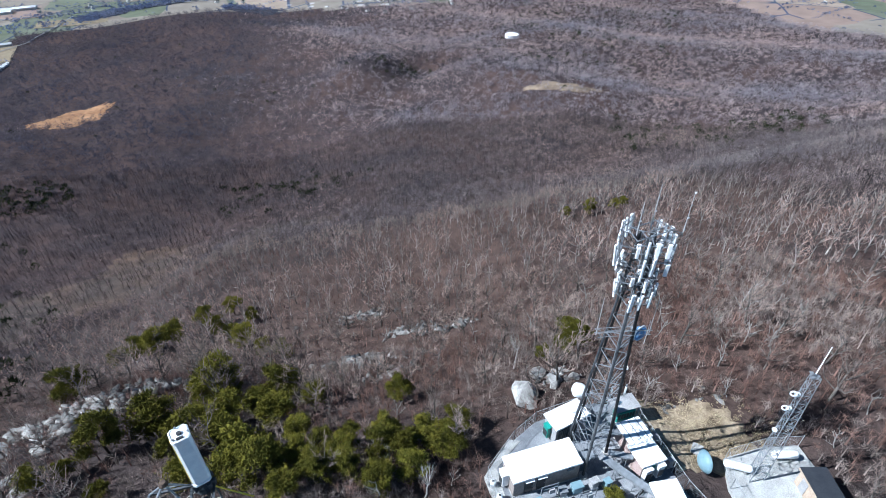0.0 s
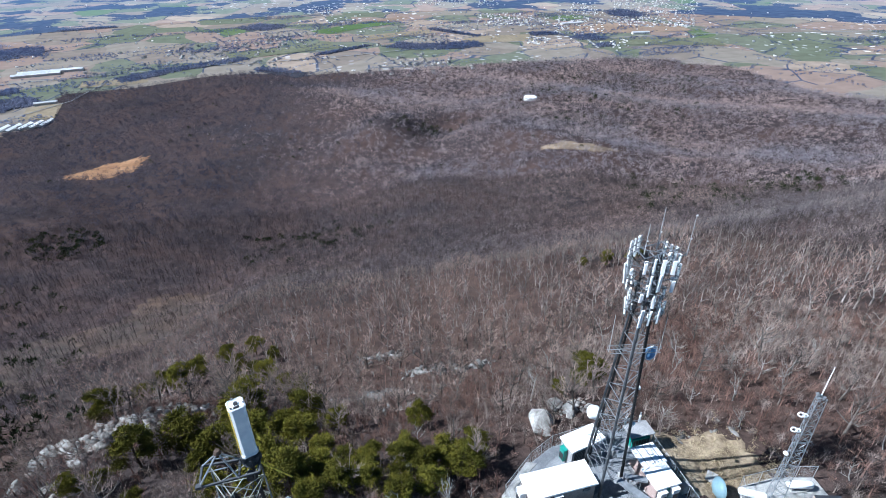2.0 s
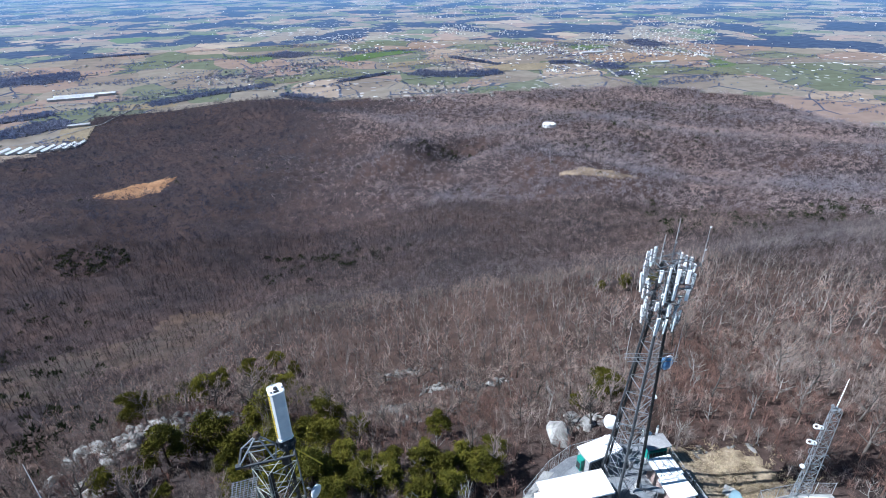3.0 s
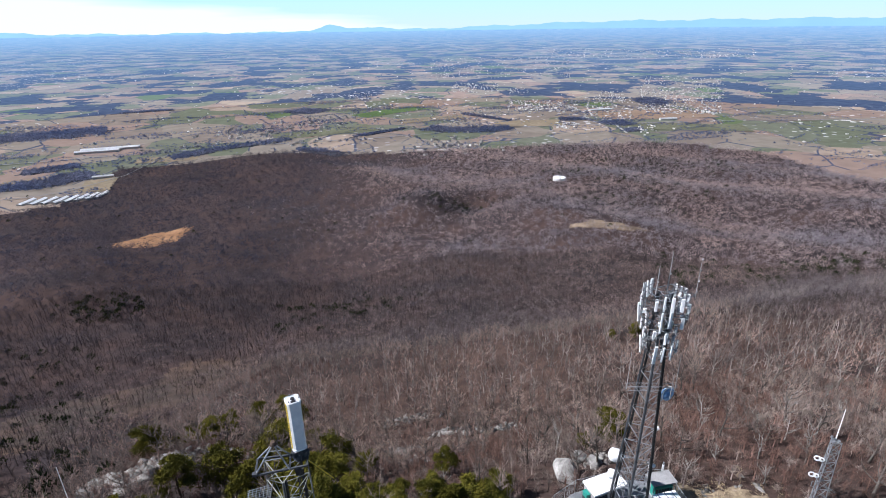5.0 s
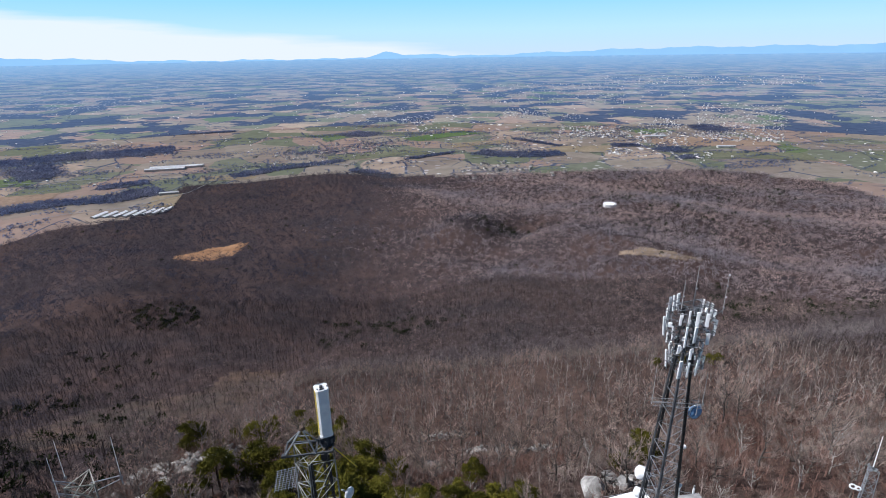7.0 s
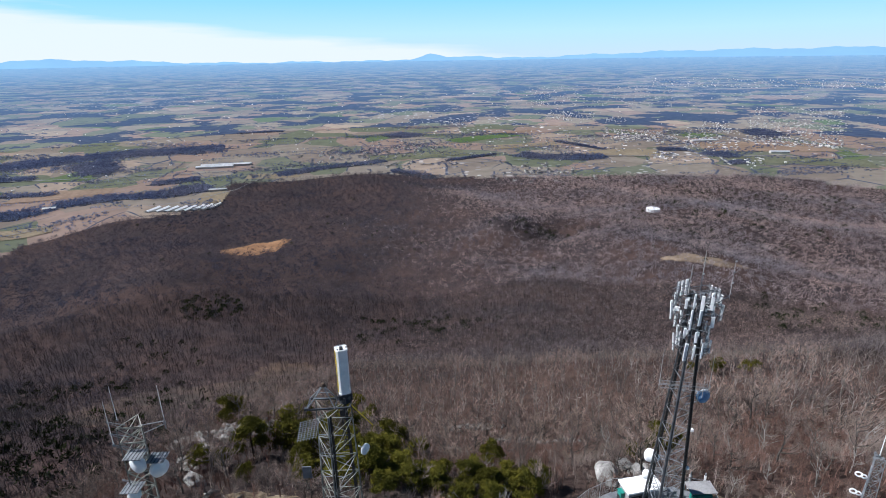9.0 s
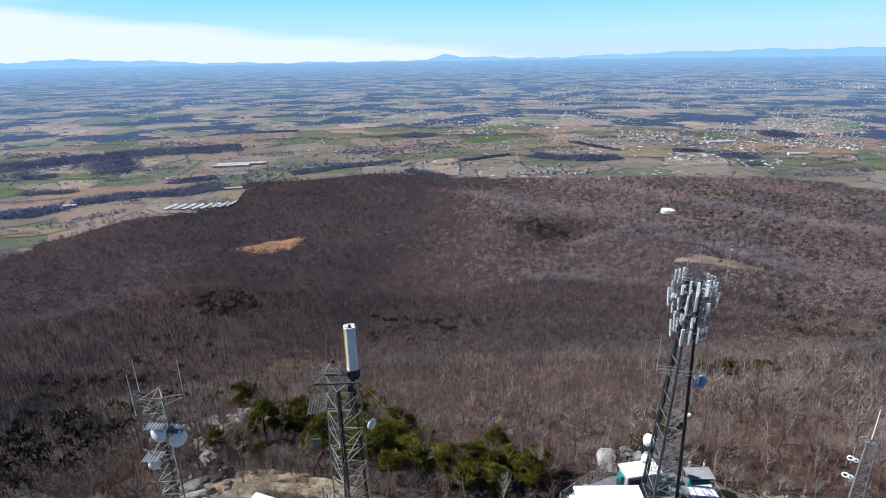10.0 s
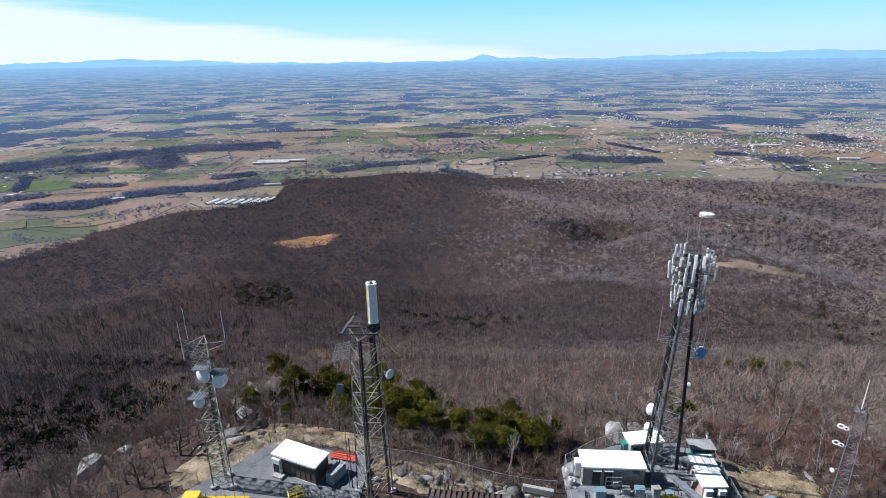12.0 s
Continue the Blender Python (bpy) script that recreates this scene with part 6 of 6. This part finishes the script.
for z in (18.4, 17.2, 16.0, 12.2, 8.4):
    part("outrigger", Geo().tube((-0.6, 0, z), (-2.2, 0.1, z + 0.3), 0.045).tube((-0.6, 0, z - 0.4), (-2.2, 0.1, z + 0.2), 0.03), STEEL, lt)
part("boom", Geo().tube((0.5, 0, 18.3), (2.6, 0.3, 18.5), 0.05).tube((0.5, 0, 17.4), (2.6, 0.3, 18.2), 0.04).tube((2.6, 0.3, 17.7), (2.6, 0.3, 18.9), 0.05), STEEL, lt)
whip(lt, (-2.1, 0.1, 16.2), 4.6, 0.035)
whip(lt, (-1.6, 0.6, 18.4), 3.6, 0.03)
whip(lt, (2.6, 0.3, 18.2), 3.9, 0.035)
for x, y, z, az, r in ((0.4, -1.2, 15.2, -110, 0.76), (1.75, -0.5, 14.2, -35, 0.8), (-0.7, -1.0, 11.7, -80, 0.55)):
    dd = drum_dish(lt, (x, y, z), az, r, RADOME, 0.6, "white drum microwave dish")
    sh = part("ice_shield", Geo().box((x, y, z + r + 0.3), (1.55, 1.4, 0.06)), STEEL, dd, "sloping grey ice shield")
    for k in range(5):
        part("shield_bar", Geo().box((x - 0.62 + 0.31 * k, y, z + r + 0.35), (0.05, 1.4, 0.04)), DARKSTEEL, dd)
part("side_arm", Geo().tube((0.4, 0, 6.6), (3.0, 0.2, 6.9), 0.04).tube((3.0, 0.2, 5.6), (3.0, 0.2, 7.6), 0.035), STEEL, lt)
for k in range(4):
    part("feed_line", Geo().tube((-0.15 + 0.1 * k, 0.25, 0.1), (-0.12 + 0.08 * k, 0.2, 14.5), 0.03), CABLE, lt)


# ---- fences ----
def fence(points, high, label, step=2.4):
    t = thing("chain_link_fence", (*points[0], 0), 0, label, "fence", "chain-link fences")
    ox, oy = points[0]
    for (x0, y0), (x1, y1) in zip(points, points[1:]):
        n = max(1, round(math.hypot(x1 - x0, y1 - y0) / step))
        for k in range(n + 1):
            x, y = x0 + (x1 - x0) * k / n, y0 + (y1 - y0) * k / n
            z = max(float(height(x, y)), FLOORS(x, y))
            if k < n:
                x2, y2 = x0 + (x1 - x0) * (k + 1) / n, y0 + (y1 - y0) * (k + 1) / n
                z2 = max(float(height(x2, y2)), FLOORS(x2, y2))
                part("top_rail", Geo().tube((x - ox, y - oy, z + high), (x2 - ox, y2 - oy, z2 + high), 0.025, n=5), FENCE, t)
                g = Geo()
                for f in range(1, 16):
                    for s in (-1, 1):
                        b0, b1 = f / 16, f / 16 + s * 0.25
                        if 0 <= b1 <= 1:
                            p, q = b0, b1
                            g.tube((x - ox + (x2 - x) * p, y - oy + (y2 - y) * p, z + (z2 - z) * p + 0.05), (x - ox + (x2 - x) * q, y - oy + (y2 - y) * q, z + (z2 - z) * q + high), 0.005, n=3, caps=False)
                part("mesh_panel", g, FENCE, t)
            part("post", Geo().tube((x - ox, y - oy, z - 0.4), (x - ox, y - oy, z + high + 0.1), 0.035, n=6), FENCE, t)


def FLOORS(x, y):
    return 3.0 if x < -35.4 else (0.06 if -12.7 < x < 8.5 else -0.72)


fence([(-12.0, -9), (-11.5, 0.8), (-7.3, 3.9), (-4, 5.4), (3, 5.9), (7.5, 4.5), (7.2, 1.9), (7.1, -6.5), (8.3, -13.5)], 2.1, "galvanised chain-link fence round the gravel compound")
fence([(11.7, -10.4), (12.2, -7.4), (14.0, -4.4), (18.9, -4.5), (22.8, -5.5)], 1.9, "galvanised chain-link fence round the slab")
fence([(-56.4, -9.4), (-52.6, -5.0), (-48.6, -0.1), (-42, -0.5), (-35.6, -1.7), (-28, -2.4), (-13.0, -3.0)], 1.8, "dark chain-link fence along the edge of the upper pad")

for x, y, z, lean in ((-15.3, -3.9, 0.5, 0.0), (-13.4, -5.6, 0.3, 0.0)):
    bb = solid("concrete_barrier", Geo().box((0, 0, 0.4), (3.6, 0.45, 0.8), bevel=0.06), CONCRETE, "weathered concrete barrier block on rock", "barrier", "barriers", at=(x, y, z), rz=-12)

for x, y in ((-11.3, -0.2), (-11.2, -1.8)):
    tb = thing("storage_drum", (x, y, 0.12), 0, "white plastic tank beside the shelter", "tank")
    part("vessel", Geo().lathe([(0.25, 0), (0.32, 0.06), (0.32, 0.75), (0.22, 0.88), (0.05, 0.9)], n=16), RADOME, tb, smooth=True)
    part("lid", Geo().tube((0, 0, 0.88), (0, 0, 0.94), 0.12, n=10), DARK, tb)


# yard clutter: cabinets, conduit, trays and boxes on the gravel
def yard_cabinet(x, y, w, d, h, rz, mat, label):
    t = thing("equipment_cabinet", (x, y, 0.06), rz, label, "cabinet", "yard cabinets")
    part("body", Geo().box((0, 0, h / 2 + 0.1), (w, d, h), bevel=0.03), mat, t)
    part("plinth", Geo().box((0, 0, 0.05), (w + 0.15, d + 0.15, 0.1)), CONCRETE, t)
    part("door", Geo().box((0, -d / 2 - 0.02, h / 2 + 0.1), (w * 0.86, 0.03, h * 0.86)), mat, t)
    part("hood", Geo().box((0, 0, h + 0.13), (w + 0.1, d + 0.1, 0.05)), mat, t)


for x, y, w, d, h, rz, m in ((-1.6, -3.4, 0.9, 0.6, 1.3, 8, WALLGREY), (-0.2, -3.7, 0.7, 0.6, 1.0, 8, TEALGREY), (-3.4, -3.2, 1.1, 0.7, 1.0, 0, TEALGREY), (-4.9, -3.1, 0.8, 0.7, 0.8, -5, STEEL),
                             (2.4, 2.6, 0.8, 0.6, 1.2, 12, WALLGREY), (3.0, 4.3, 0.9, 0.6, 1.1, 5, STEEL), (7.3, -3.6, 0.6, 0.5, 1.1, 0, WALLGREY), (2.2, -9.6, 0.9, 0.6, 1.3, -9, WALLGREY), (-8.0, -3.6, 1.2, 0.8, 0.9, 3, TEALGREY)):
    yard_cabinet(x, y, w, d, h, rz, m, {WALLGREY.name: "grey steel equipment cabinet on the gravel", TEALGREY.name: "blue-grey equipment cabinet on the gravel", STEEL.name: "galvanised equipment cabinet on the gravel"}[m.name])
for x, y, L, rz in ((-5.6, -4.3, 3.4, 4), (0.6, -5.6, 2.6, -62), (3.4, -5.4, 2.8, 20), (-9.4, -4.4, 2.6, 80), (2.0, 4.9, 3.0, 6), (8.0, 0.4, 3.2, 92)):
    cd = thing("conduit_run", (x, y, 0.06), rz, "dark cable conduits lying on the gravel", "conduit", "conduits")
    for k in range(3):
        part("pipe", Geo().tube((-L / 2, 0.16 * k, 0.09), (L / 2, 0.16 * k + 0.1, 0.09), 0.06, n=8), CABLE if k else STEEL, cd)
    for xx in (-L / 3, L / 3):
        part("clamp", Geo().box((xx, 0.16, 0.05), (0.1, 0.6, 0.1)), STEEL, cd)
for x, y, rz in ((-6.4, -3.0, 0), (-3.0, -4.6, 0), (6.9, -1.2, 92), (1.6, -7.4, 60)):
    lf2 = thing("cable_stand", (x, y, 0.06), rz, "galvanised pipe stand for cables beside the shelter", "cable stand", "cable stands")
    for xx in (-0.9, 0.9):
        part("post", Geo().tube((xx, 0, 0), (xx, 0, 2.3), 0.045), STEEL, lf2)
    for zz in (1.1, 1.7, 2.3):
        part("rail", Geo().tube((-0.9, 0, zz), (0.9, 0, zz), 0.035), STEEL, lf2)
    part("panel_box", Geo().box((0.2, -0.12, 1.35), (0.6, 0.2, 0.7)), WALLGREY, lf2)

# dry grass over the banks, in one mesh
GRASS = material("dry_grass", (0.28, 0.22, 0.135), (0.46, 0.38, 0.25), 0.4, 0.95, 0, 0, 0, "island", 0.35)
blades = [broom(h, 14, sp, 0.018) for h, sp in ((0.4, 0.34), (0.3, 0.3), (0.5, 0.36))]
tufts = np.concatenate([np.stack([rng.normal(14.2, 3.4, 420), rng.normal(0.4, 2.3, 420)], -1), np.stack([rng.normal(-50, 4.5, 260), rng.normal(0.8, 1.8, 260)], -1),
                        np.stack([rng.normal(-38, 4.5, 160), rng.normal(1.2, 0.9, 160)], -1), np.stack([rng.normal(17, 4, 160), rng.normal(-3.2, 0.6, 160)], -1),
                        np.stack([rng.uniform(-34, -13, 160), rng.normal(-3.4, 1.2, 160)], -1)])
tufts = tufts[(tufts[:, 0] > 9.8) | (tufts[:, 0] < -14)]
tufts = tufts[~((tufts[:, 0] < -35) & (tufts[:, 1] < 0.2 + 0.0 * tufts[:, 0]) & (tufts[:, 0] > -49))]
joined("dry_grass", blades, tufts, rng.uniform(0.6, 1.3, len(tufts)), GRASS, "tufts of dry tan grass on the banks", "grass")

# ---- valley ----
def gable(length, width, eave, ridge):
    x, y = length / 2, width / 2
    body = Geo().add([(-x, -y, -1.5), (x, -y, -1.5), (x, y, -1.5), (-x, y, -1.5), (-x, -y, eave), (x, -y, eave), (x, y, eave), (-x, y, eave), (-x, 0, ridge - 0.1), (x, 0, ridge - 0.1)],
                     [(3, 2, 1, 0), (0, 1, 5, 4), (2, 3, 7, 6), (1, 2, 6, 9, 5), (3, 0, 4, 8, 7)])
    u, w, k = x + 0.4, y + 0.4, (ridge - eave) / y
    z = eave - 0.4 * k + 0.05
    roof = Geo().add([(-u, -w, z), (u, -w, z), (u, 0, ridge), (-u, 0, ridge), (-u, w, z), (u, w, z), (-u, -w, z + 0.25), (u, -w, z + 0.25), (u, 0, ridge + 0.25), (-u, 0, ridge + 0.25), (-u, w, z + 0.25), (u, w, z + 0.25)],
                     [(6, 7, 8, 9), (9, 8, 11, 10), (0, 3, 2, 1), (3, 4, 5, 2), (0, 1, 7, 6), (5, 4, 10, 11), (0, 6, 9, 3), (3, 9, 10, 4), (1, 2, 8, 7), (2, 5, 11, 8)])
    return body, roof


tank = thing("water_tank", (404, 944, float(height(404, 944)) - 0.5), 0, "round white water tank standing in bare woods", "water tank")
part("shell", Geo().lathe([(12.5, -3), (12.5, 5.8), (12.2, 6.2)], n=40), PANELWHITE, tank, smooth=False)
part("roof", Geo().lathe([(12.6, 6.1), (12.6, 6.4), (7, 7.2), (0.1, 7.6)], n=40), PANELWHITE, tank)
part("vent", Geo().tube((0, 0, 7.4), (0, 0, 8.3), 0.6, n=10), STEEL, tank)

barn_body, barn_roof = (g.mesh(n, m) for g, n, m in zip(gable(44, 9.5, 3.0, 5.2), ("body", "roof"), (HOUSEWALL, BARNROOF)))
for k in range(8):
    x, y = -643 + 16.6 * k, 1136 + 7.8 * k
    bn = thing("poultry_barn", (x, y, float(height(x, y)) + 0.5), 78, "long white-roofed poultry barn at the edge of the woods", "barn", "poultry barns")
    new("body", barn_body).parent = bn
    new("roof", barn_roof).parent = bn

for x, y, L, W, rz in ((-665, 1672, 150, 22, 9), (-690, 1640, 110, 20, 9), (-566, 1322, 44, 7, 10), (1010, 1980, 90, 20, 5), (1130, 1700, 60, 14, -8), (-900, 1180, 26, 10, 20)):
    wb, wr = gable(L, W, 5, 7.5)
    wh = thing("farm_shed", (x, y, float(height(x, y)) + 0.5), rz, "long pale metal-roofed shed among fields", "shed", "farm sheds")
    part("body", wb, HOUSEWALL, wh)
    part("roof", wr, SHEDROOF, wh)


def field(x, y, L, W, rz, mat, label):
    c, s = math.cos(radians(rz)), math.sin(radians(rz))
    n, V = 8, []
    for j in range(n + 1):
        for i in range(n + 1):
            u, v = L * (i / n - 0.5), W * (j / n - 0.5) * (1 + 0.15 * math.sin(3 * i / n + x))
            px, py = x + u * c - v * s, y + u * s + v * c
            V.append((px, py, float(height(px, py)) + 1.2))
    g = Geo().add(V, [(j * (n + 1) + i, j * (n + 1) + i + 1, (j + 1) * (n + 1) + i + 1, (j + 1) * (n + 1) + i) for j in range(n) for i in range(n)])
    return solid("field", g, mat, label, "field", kind="structure")


HAY = material("hay_field", (0.19, 0.155, 0.105), (0.255, 0.205, 0.14), 0.01, 0.95, 0, 0, 12)
WHEAT = material("winter_wheat", (0.072, 0.112, 0.042), (0.10, 0.142, 0.06), 0.01, 0.95, 0, 0, 12)
PASTURE = material("pasture", (0.112, 0.116, 0.074), (0.155, 0.155, 0.105), 0.01, 0.95, 0, 0, 12)
TILLED = material("tilled_soil", (0.205, 0.145, 0.105), (0.27, 0.195, 0.145), 0.01, 0.95, 0, 0, 12)
for x, y, L, W, rz, m, lab in ((200, 2170, 330, 120, 38, WHEAT, "bright green winter wheat field"), (330, 2330, 260, 60, 30, TILLED, "tilled brown field"),
                               (-60, 1790, 330, 130, 14, PASTURE, "dull green pasture"), (-470, 1500, 150, 60, 6, HAY, "pale hay field"), (-700, 1330, 150, 80, 20, HAY, "pale hay field"),
                               (-960, 1330, 230, 90, 12, TILLED, "tilled brown field"), (-860, 1010, 120, 60, 35, HAY, "pale hay field"), (-1010, 900, 160, 70, 38, PASTURE, "dull green pasture"),
                               (1080, 1560, 420, 120, -22, PASTURE, "dull green pasture"), (640, 1760, 240, 110, -4, HAY, "pale hay field"), (1150, 1830, 420, 190, -12, TILLED, "tilled brown field"),
                               (330, 1930, 260, 90, 10, HAY, "pale hay field"), (-560, 1270, 66, 90, 8, HAY, "fenced pale field beside the barns")):
    field(x, y, L, W, rz, m, lab)


def ribbon(name, pts, w, mat, label):
    g, V = Geo(), []
    for (x0, y0), (x1, y1) in zip(pts, pts[1:]):
        n = max(2, int(math.hypot(x1 - x0, y1 - y0) / 25))
        for k in range(n + 1):
            x, y = x0 + (x1 - x0) * k / n, y0 + (y1 - y0) * k / n
            d = Vector((x1 - x0, y1 - y0)).normalized() * w / 2
            V += [(x - d.y, y + d.x, float(height(x, y)) + 2.2), (x + d.y, y - d.x, float(height(x, y)) + 2.2)]
    g.add(V, [(2 * i, 2 * i + 1, 2 * i + 3, 2 * i + 2) for i in range(len(V) // 2 - 1)])
    return solid(name, g, mat, label, "road", kind="structure")


ribbon("road_valley", [(-1300, 1480), (-700, 1560), (-250, 1620), (120, 1640), (520, 1700), (1200, 1640), (1900, 1500)], 6, GRAVELDARK, "grey valley road between fields")
ribbon("road_barns", [(-1000, 830), (-820, 1060), (-660, 1180), (-520, 1330), (-480, 1560)], 4, GRAVELDARK, "grey farm lane past the barns")
ribbon("road_farm", [(860, 1500), (900, 1640), (980, 1760)], 8, CONCRETE, "pale farm lane across a pasture")

# houses, each a thing of its own
plans = [gable(L, W, e, r) for L, W, e, r in ((9, 6.5, 3.0, 5.0), (10.5, 6.2, 2.6, 4.5), (8, 6.6, 3.8, 5.8))]
house_me = [(b.mesh("body", HOUSEWALL), r.mesh("roof", HOUSEROOF)) for b, r in plans]
for cx, cy, sx, sy, n in ((-250, 1850, 110, 75, 70), (-60, 2000, 90, 70, 60), (290, 1480, 70, 60, 44), (-300, 1640, 150, 22, 34), (640, 2060, 130, 80, 40), (380, 1770, 90, 60, 16)):
    for k in range(n):
        x, y = cx + rng.normal(0, sx), cy + rng.normal(0, sy)
        hs = thing("house", (x, y, float(height(x, y)) + 0.8), rng.uniform(0, 360), "small pale gabled house in the valley", "house", "valley houses")
        for nm, me in zip(("body", "roof"), house_me[k % 3]):
            new(nm, me).parent = hs


def tri_form(body, roof):
    V, F = np.array([tuple(p) for p in body.v + roof.v]), []
    for f in body.f + [tuple(i + len(body.v) for i in q) for q in roof.f]:
        F += [(f[0], f[i], f[i + 1]) for i in range(1, len(f) - 1)]
    return V, np.array(F)


# far suburbs: rows of houses along their streets; first and last bearing, nearest and farthest range, houses
homes = []
for a0, a1, r0, r1, n in ((17.9, 22.2, 2214, 2562, 130), (12.3, 16.9, 2806, 3123, 150), (22.1, 25.0, 2191, 2538, 90), (26.9, 29.3, 2544, 2878, 90), (30.7, 38, 2245, 3043, 560), (31, 38, 3097, 3343, 140),
                          (18, 20, 2768, 2944, 40), (25.6, 30.1, 2036, 2705, 150), (1.6, 4.0, 2631, 2854, 50), (10, 24, 3255, 3904, 420), (22, 40, 3868, 4144, 380), (22.9, 25.1, 1823, 1953, 36), (30.8, 32.6, 1771, 1958, 18)):
    lanes = max(3, int((r1 - r0) / 38))
    u, k = rng.random(n), rng.integers(0, lanes, n)
    r = r0 + (r1 - r0) * (k + 0.5) / lanes + 14 * np.sin(u * 9 + k) + rng.normal(0, 4, n)
    a = np.radians(a0 + (a1 - a0) * u)
    homes.append(np.stack([HUB[0] + r * np.sin(a), HUB[1] + r * np.cos(a)], -1))
homes = np.concatenate(homes)
far_town = np.concatenate([homes, polar_scatter(520, 1700, 3700, -52, 50)])
far_town = far_town[~wooded(far_town[:, 0], far_town[:, 1])]
far_size = np.where(np.hypot(far_town[:, 0] - HUB[0], far_town[:, 1] - HUB[1]) < 2500, rng.uniform(0.55, 0.85, len(far_town)), rng.uniform(0.40, 0.66, len(far_town)))
joined("far_houses", [tri_form(*p) for p in plans], far_town, far_size, STUFFHOUSE, "suburb of small pale houses far across the valley", "houses", 0.5)


# valley woodlots and hedgerows
lots = polar_scatter(52000, 1050, FAR, -50, 58)
lots = lots[~wooded(lots[:, 0], lots[:, 1])]
val = np.array([noise.fractal(Vector((x / 300, y / 130, 4.2)), 1.0, 2.0, 4) for x, y in lots])
west = np.arctan2(lots[:, 0] - HUB[0], lots[:, 1] - HUB[1]) < -0.30
lots = lots[(val > np.where(west, 0.27, 0.40)) | (rng.random(len(lots)) < 0.014)]
hedges = []
for k in range(230):
    r, a = rng.uniform(1300, 2400), radians(rng.uniform(-58, 58))
    x, y, t, L = HUB[0] + r * math.sin(a), HUB[1] + r * math.cos(a), rng.choice([0.2, 0.35, 1.75, 0.1]) + rng.normal(0, 0.1), rng.uniform(60, 260)
    s = np.arange(0, L, 9.0)
    hedges.append(np.stack([x + s * math.cos(t) + rng.normal(0, 1.5, len(s)), y + s * math.sin(t) + rng.normal(0, 1.5, len(s))], -1))
hedges = np.concatenate(hedges)
hedges = hedges[~wooded(hedges[:, 0], hedges[:, 1])]
belts = []


def belt(points, w):
    """A wood belt along a line of points, w its half width."""
    for (x0, y0), (x1, y1) in zip(points, points[1:]):
        span = math.hypot(x1 - x0, y1 - y0)
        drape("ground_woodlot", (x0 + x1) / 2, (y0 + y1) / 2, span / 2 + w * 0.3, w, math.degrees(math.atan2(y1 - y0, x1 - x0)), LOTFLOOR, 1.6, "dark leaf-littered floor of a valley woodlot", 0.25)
        n = int(span * w / 11) + 8
        f, v = rng.uniform(-0.04, 1.04, n), rng.uniform(-1, 1, n) * w * (1 + 0.35 * np.sin(rng.uniform(0, 6) + 9 * rng.random(n)))
        belts.append(np.stack([x0 + (x1 - x0) * f - (y1 - y0) / span * v, y0 + (y1 - y0) * f + (x1 - x0) / span * v], -1))


# west of the barns
for line, w in ((((-1498, 1508), (-1483, 1666), (-1341, 1750), (-1225, 1861), (-1067, 1926), (-803, 2015)), 95), (((-907, 1208), (-707, 1279), (-610, 1372)), 42), (((-1045, 1069), (-911, 1174)), 40),
                (((-1184, 1151), (-1122, 1213)), 28), (((-1228, 1253), (-1324, 1409)), 15), (((-1127, 1757), (-1010, 1573)), 62), (((-777, 1425), (-674, 1463)), 30), (((-1115, 1320), (-986, 1338)), 20), (((-1248, 1503), (-1168, 1526)), 25)):
    belt(line, w)
for line, w in ((((-882, 2456), (-702, 2500)), 16), (((-459, 1512), (-351, 1579), (-174, 1688)), 26)):
    belt(line, w)
# east of the barns
for line, w in ((((-127, 1542), (-8, 1461)), 28), (((35, 1678), (194, 1765)), 12), (((279, 1744), (374, 1682), (542, 1689)), 44), (((467, 2003), (585, 1830)), 15), (((908, 1725), (941, 1633)), 40),
                (((892, 1560), (912, 1529)), 36), (((-172, 2253), (-89, 2341)), 70), (((775, 1808), (864, 1811)), 28), (((1360, 2248), (1327, 2085)), 60)):
    belt(line, w)
belts = np.concatenate(belts)
# garden trees among the houses
shade = np.concatenate([homes[rng.random(len(homes)) < 0.55] + rng.normal(0, 15, (1, 2))]
                       + [np.stack([rng.normal(cx, sx, n), rng.normal(cy, sy, n)], -1) for cx, cy, sx, sy, n in ((-250, 1850, 120, 85, 190), (-60, 2000, 100, 80, 130), (300, 1470, 70, 70, 70), (-300, 1640, 150, 26, 90))])
shade = shade + rng.normal(0, 9, shade.shape)
lots = np.concatenate([lots, hedges, belts[~wooded(belts[:, 0], belts[:, 1])], shade])
lot_size = rng.uniform(0.6, 1.1, len(lots)) * np.where(np.hypot(lots[:, 0] - HUB[0], lots[:, 1] - HUB[1]) > 2600, 0.75, 1.0)
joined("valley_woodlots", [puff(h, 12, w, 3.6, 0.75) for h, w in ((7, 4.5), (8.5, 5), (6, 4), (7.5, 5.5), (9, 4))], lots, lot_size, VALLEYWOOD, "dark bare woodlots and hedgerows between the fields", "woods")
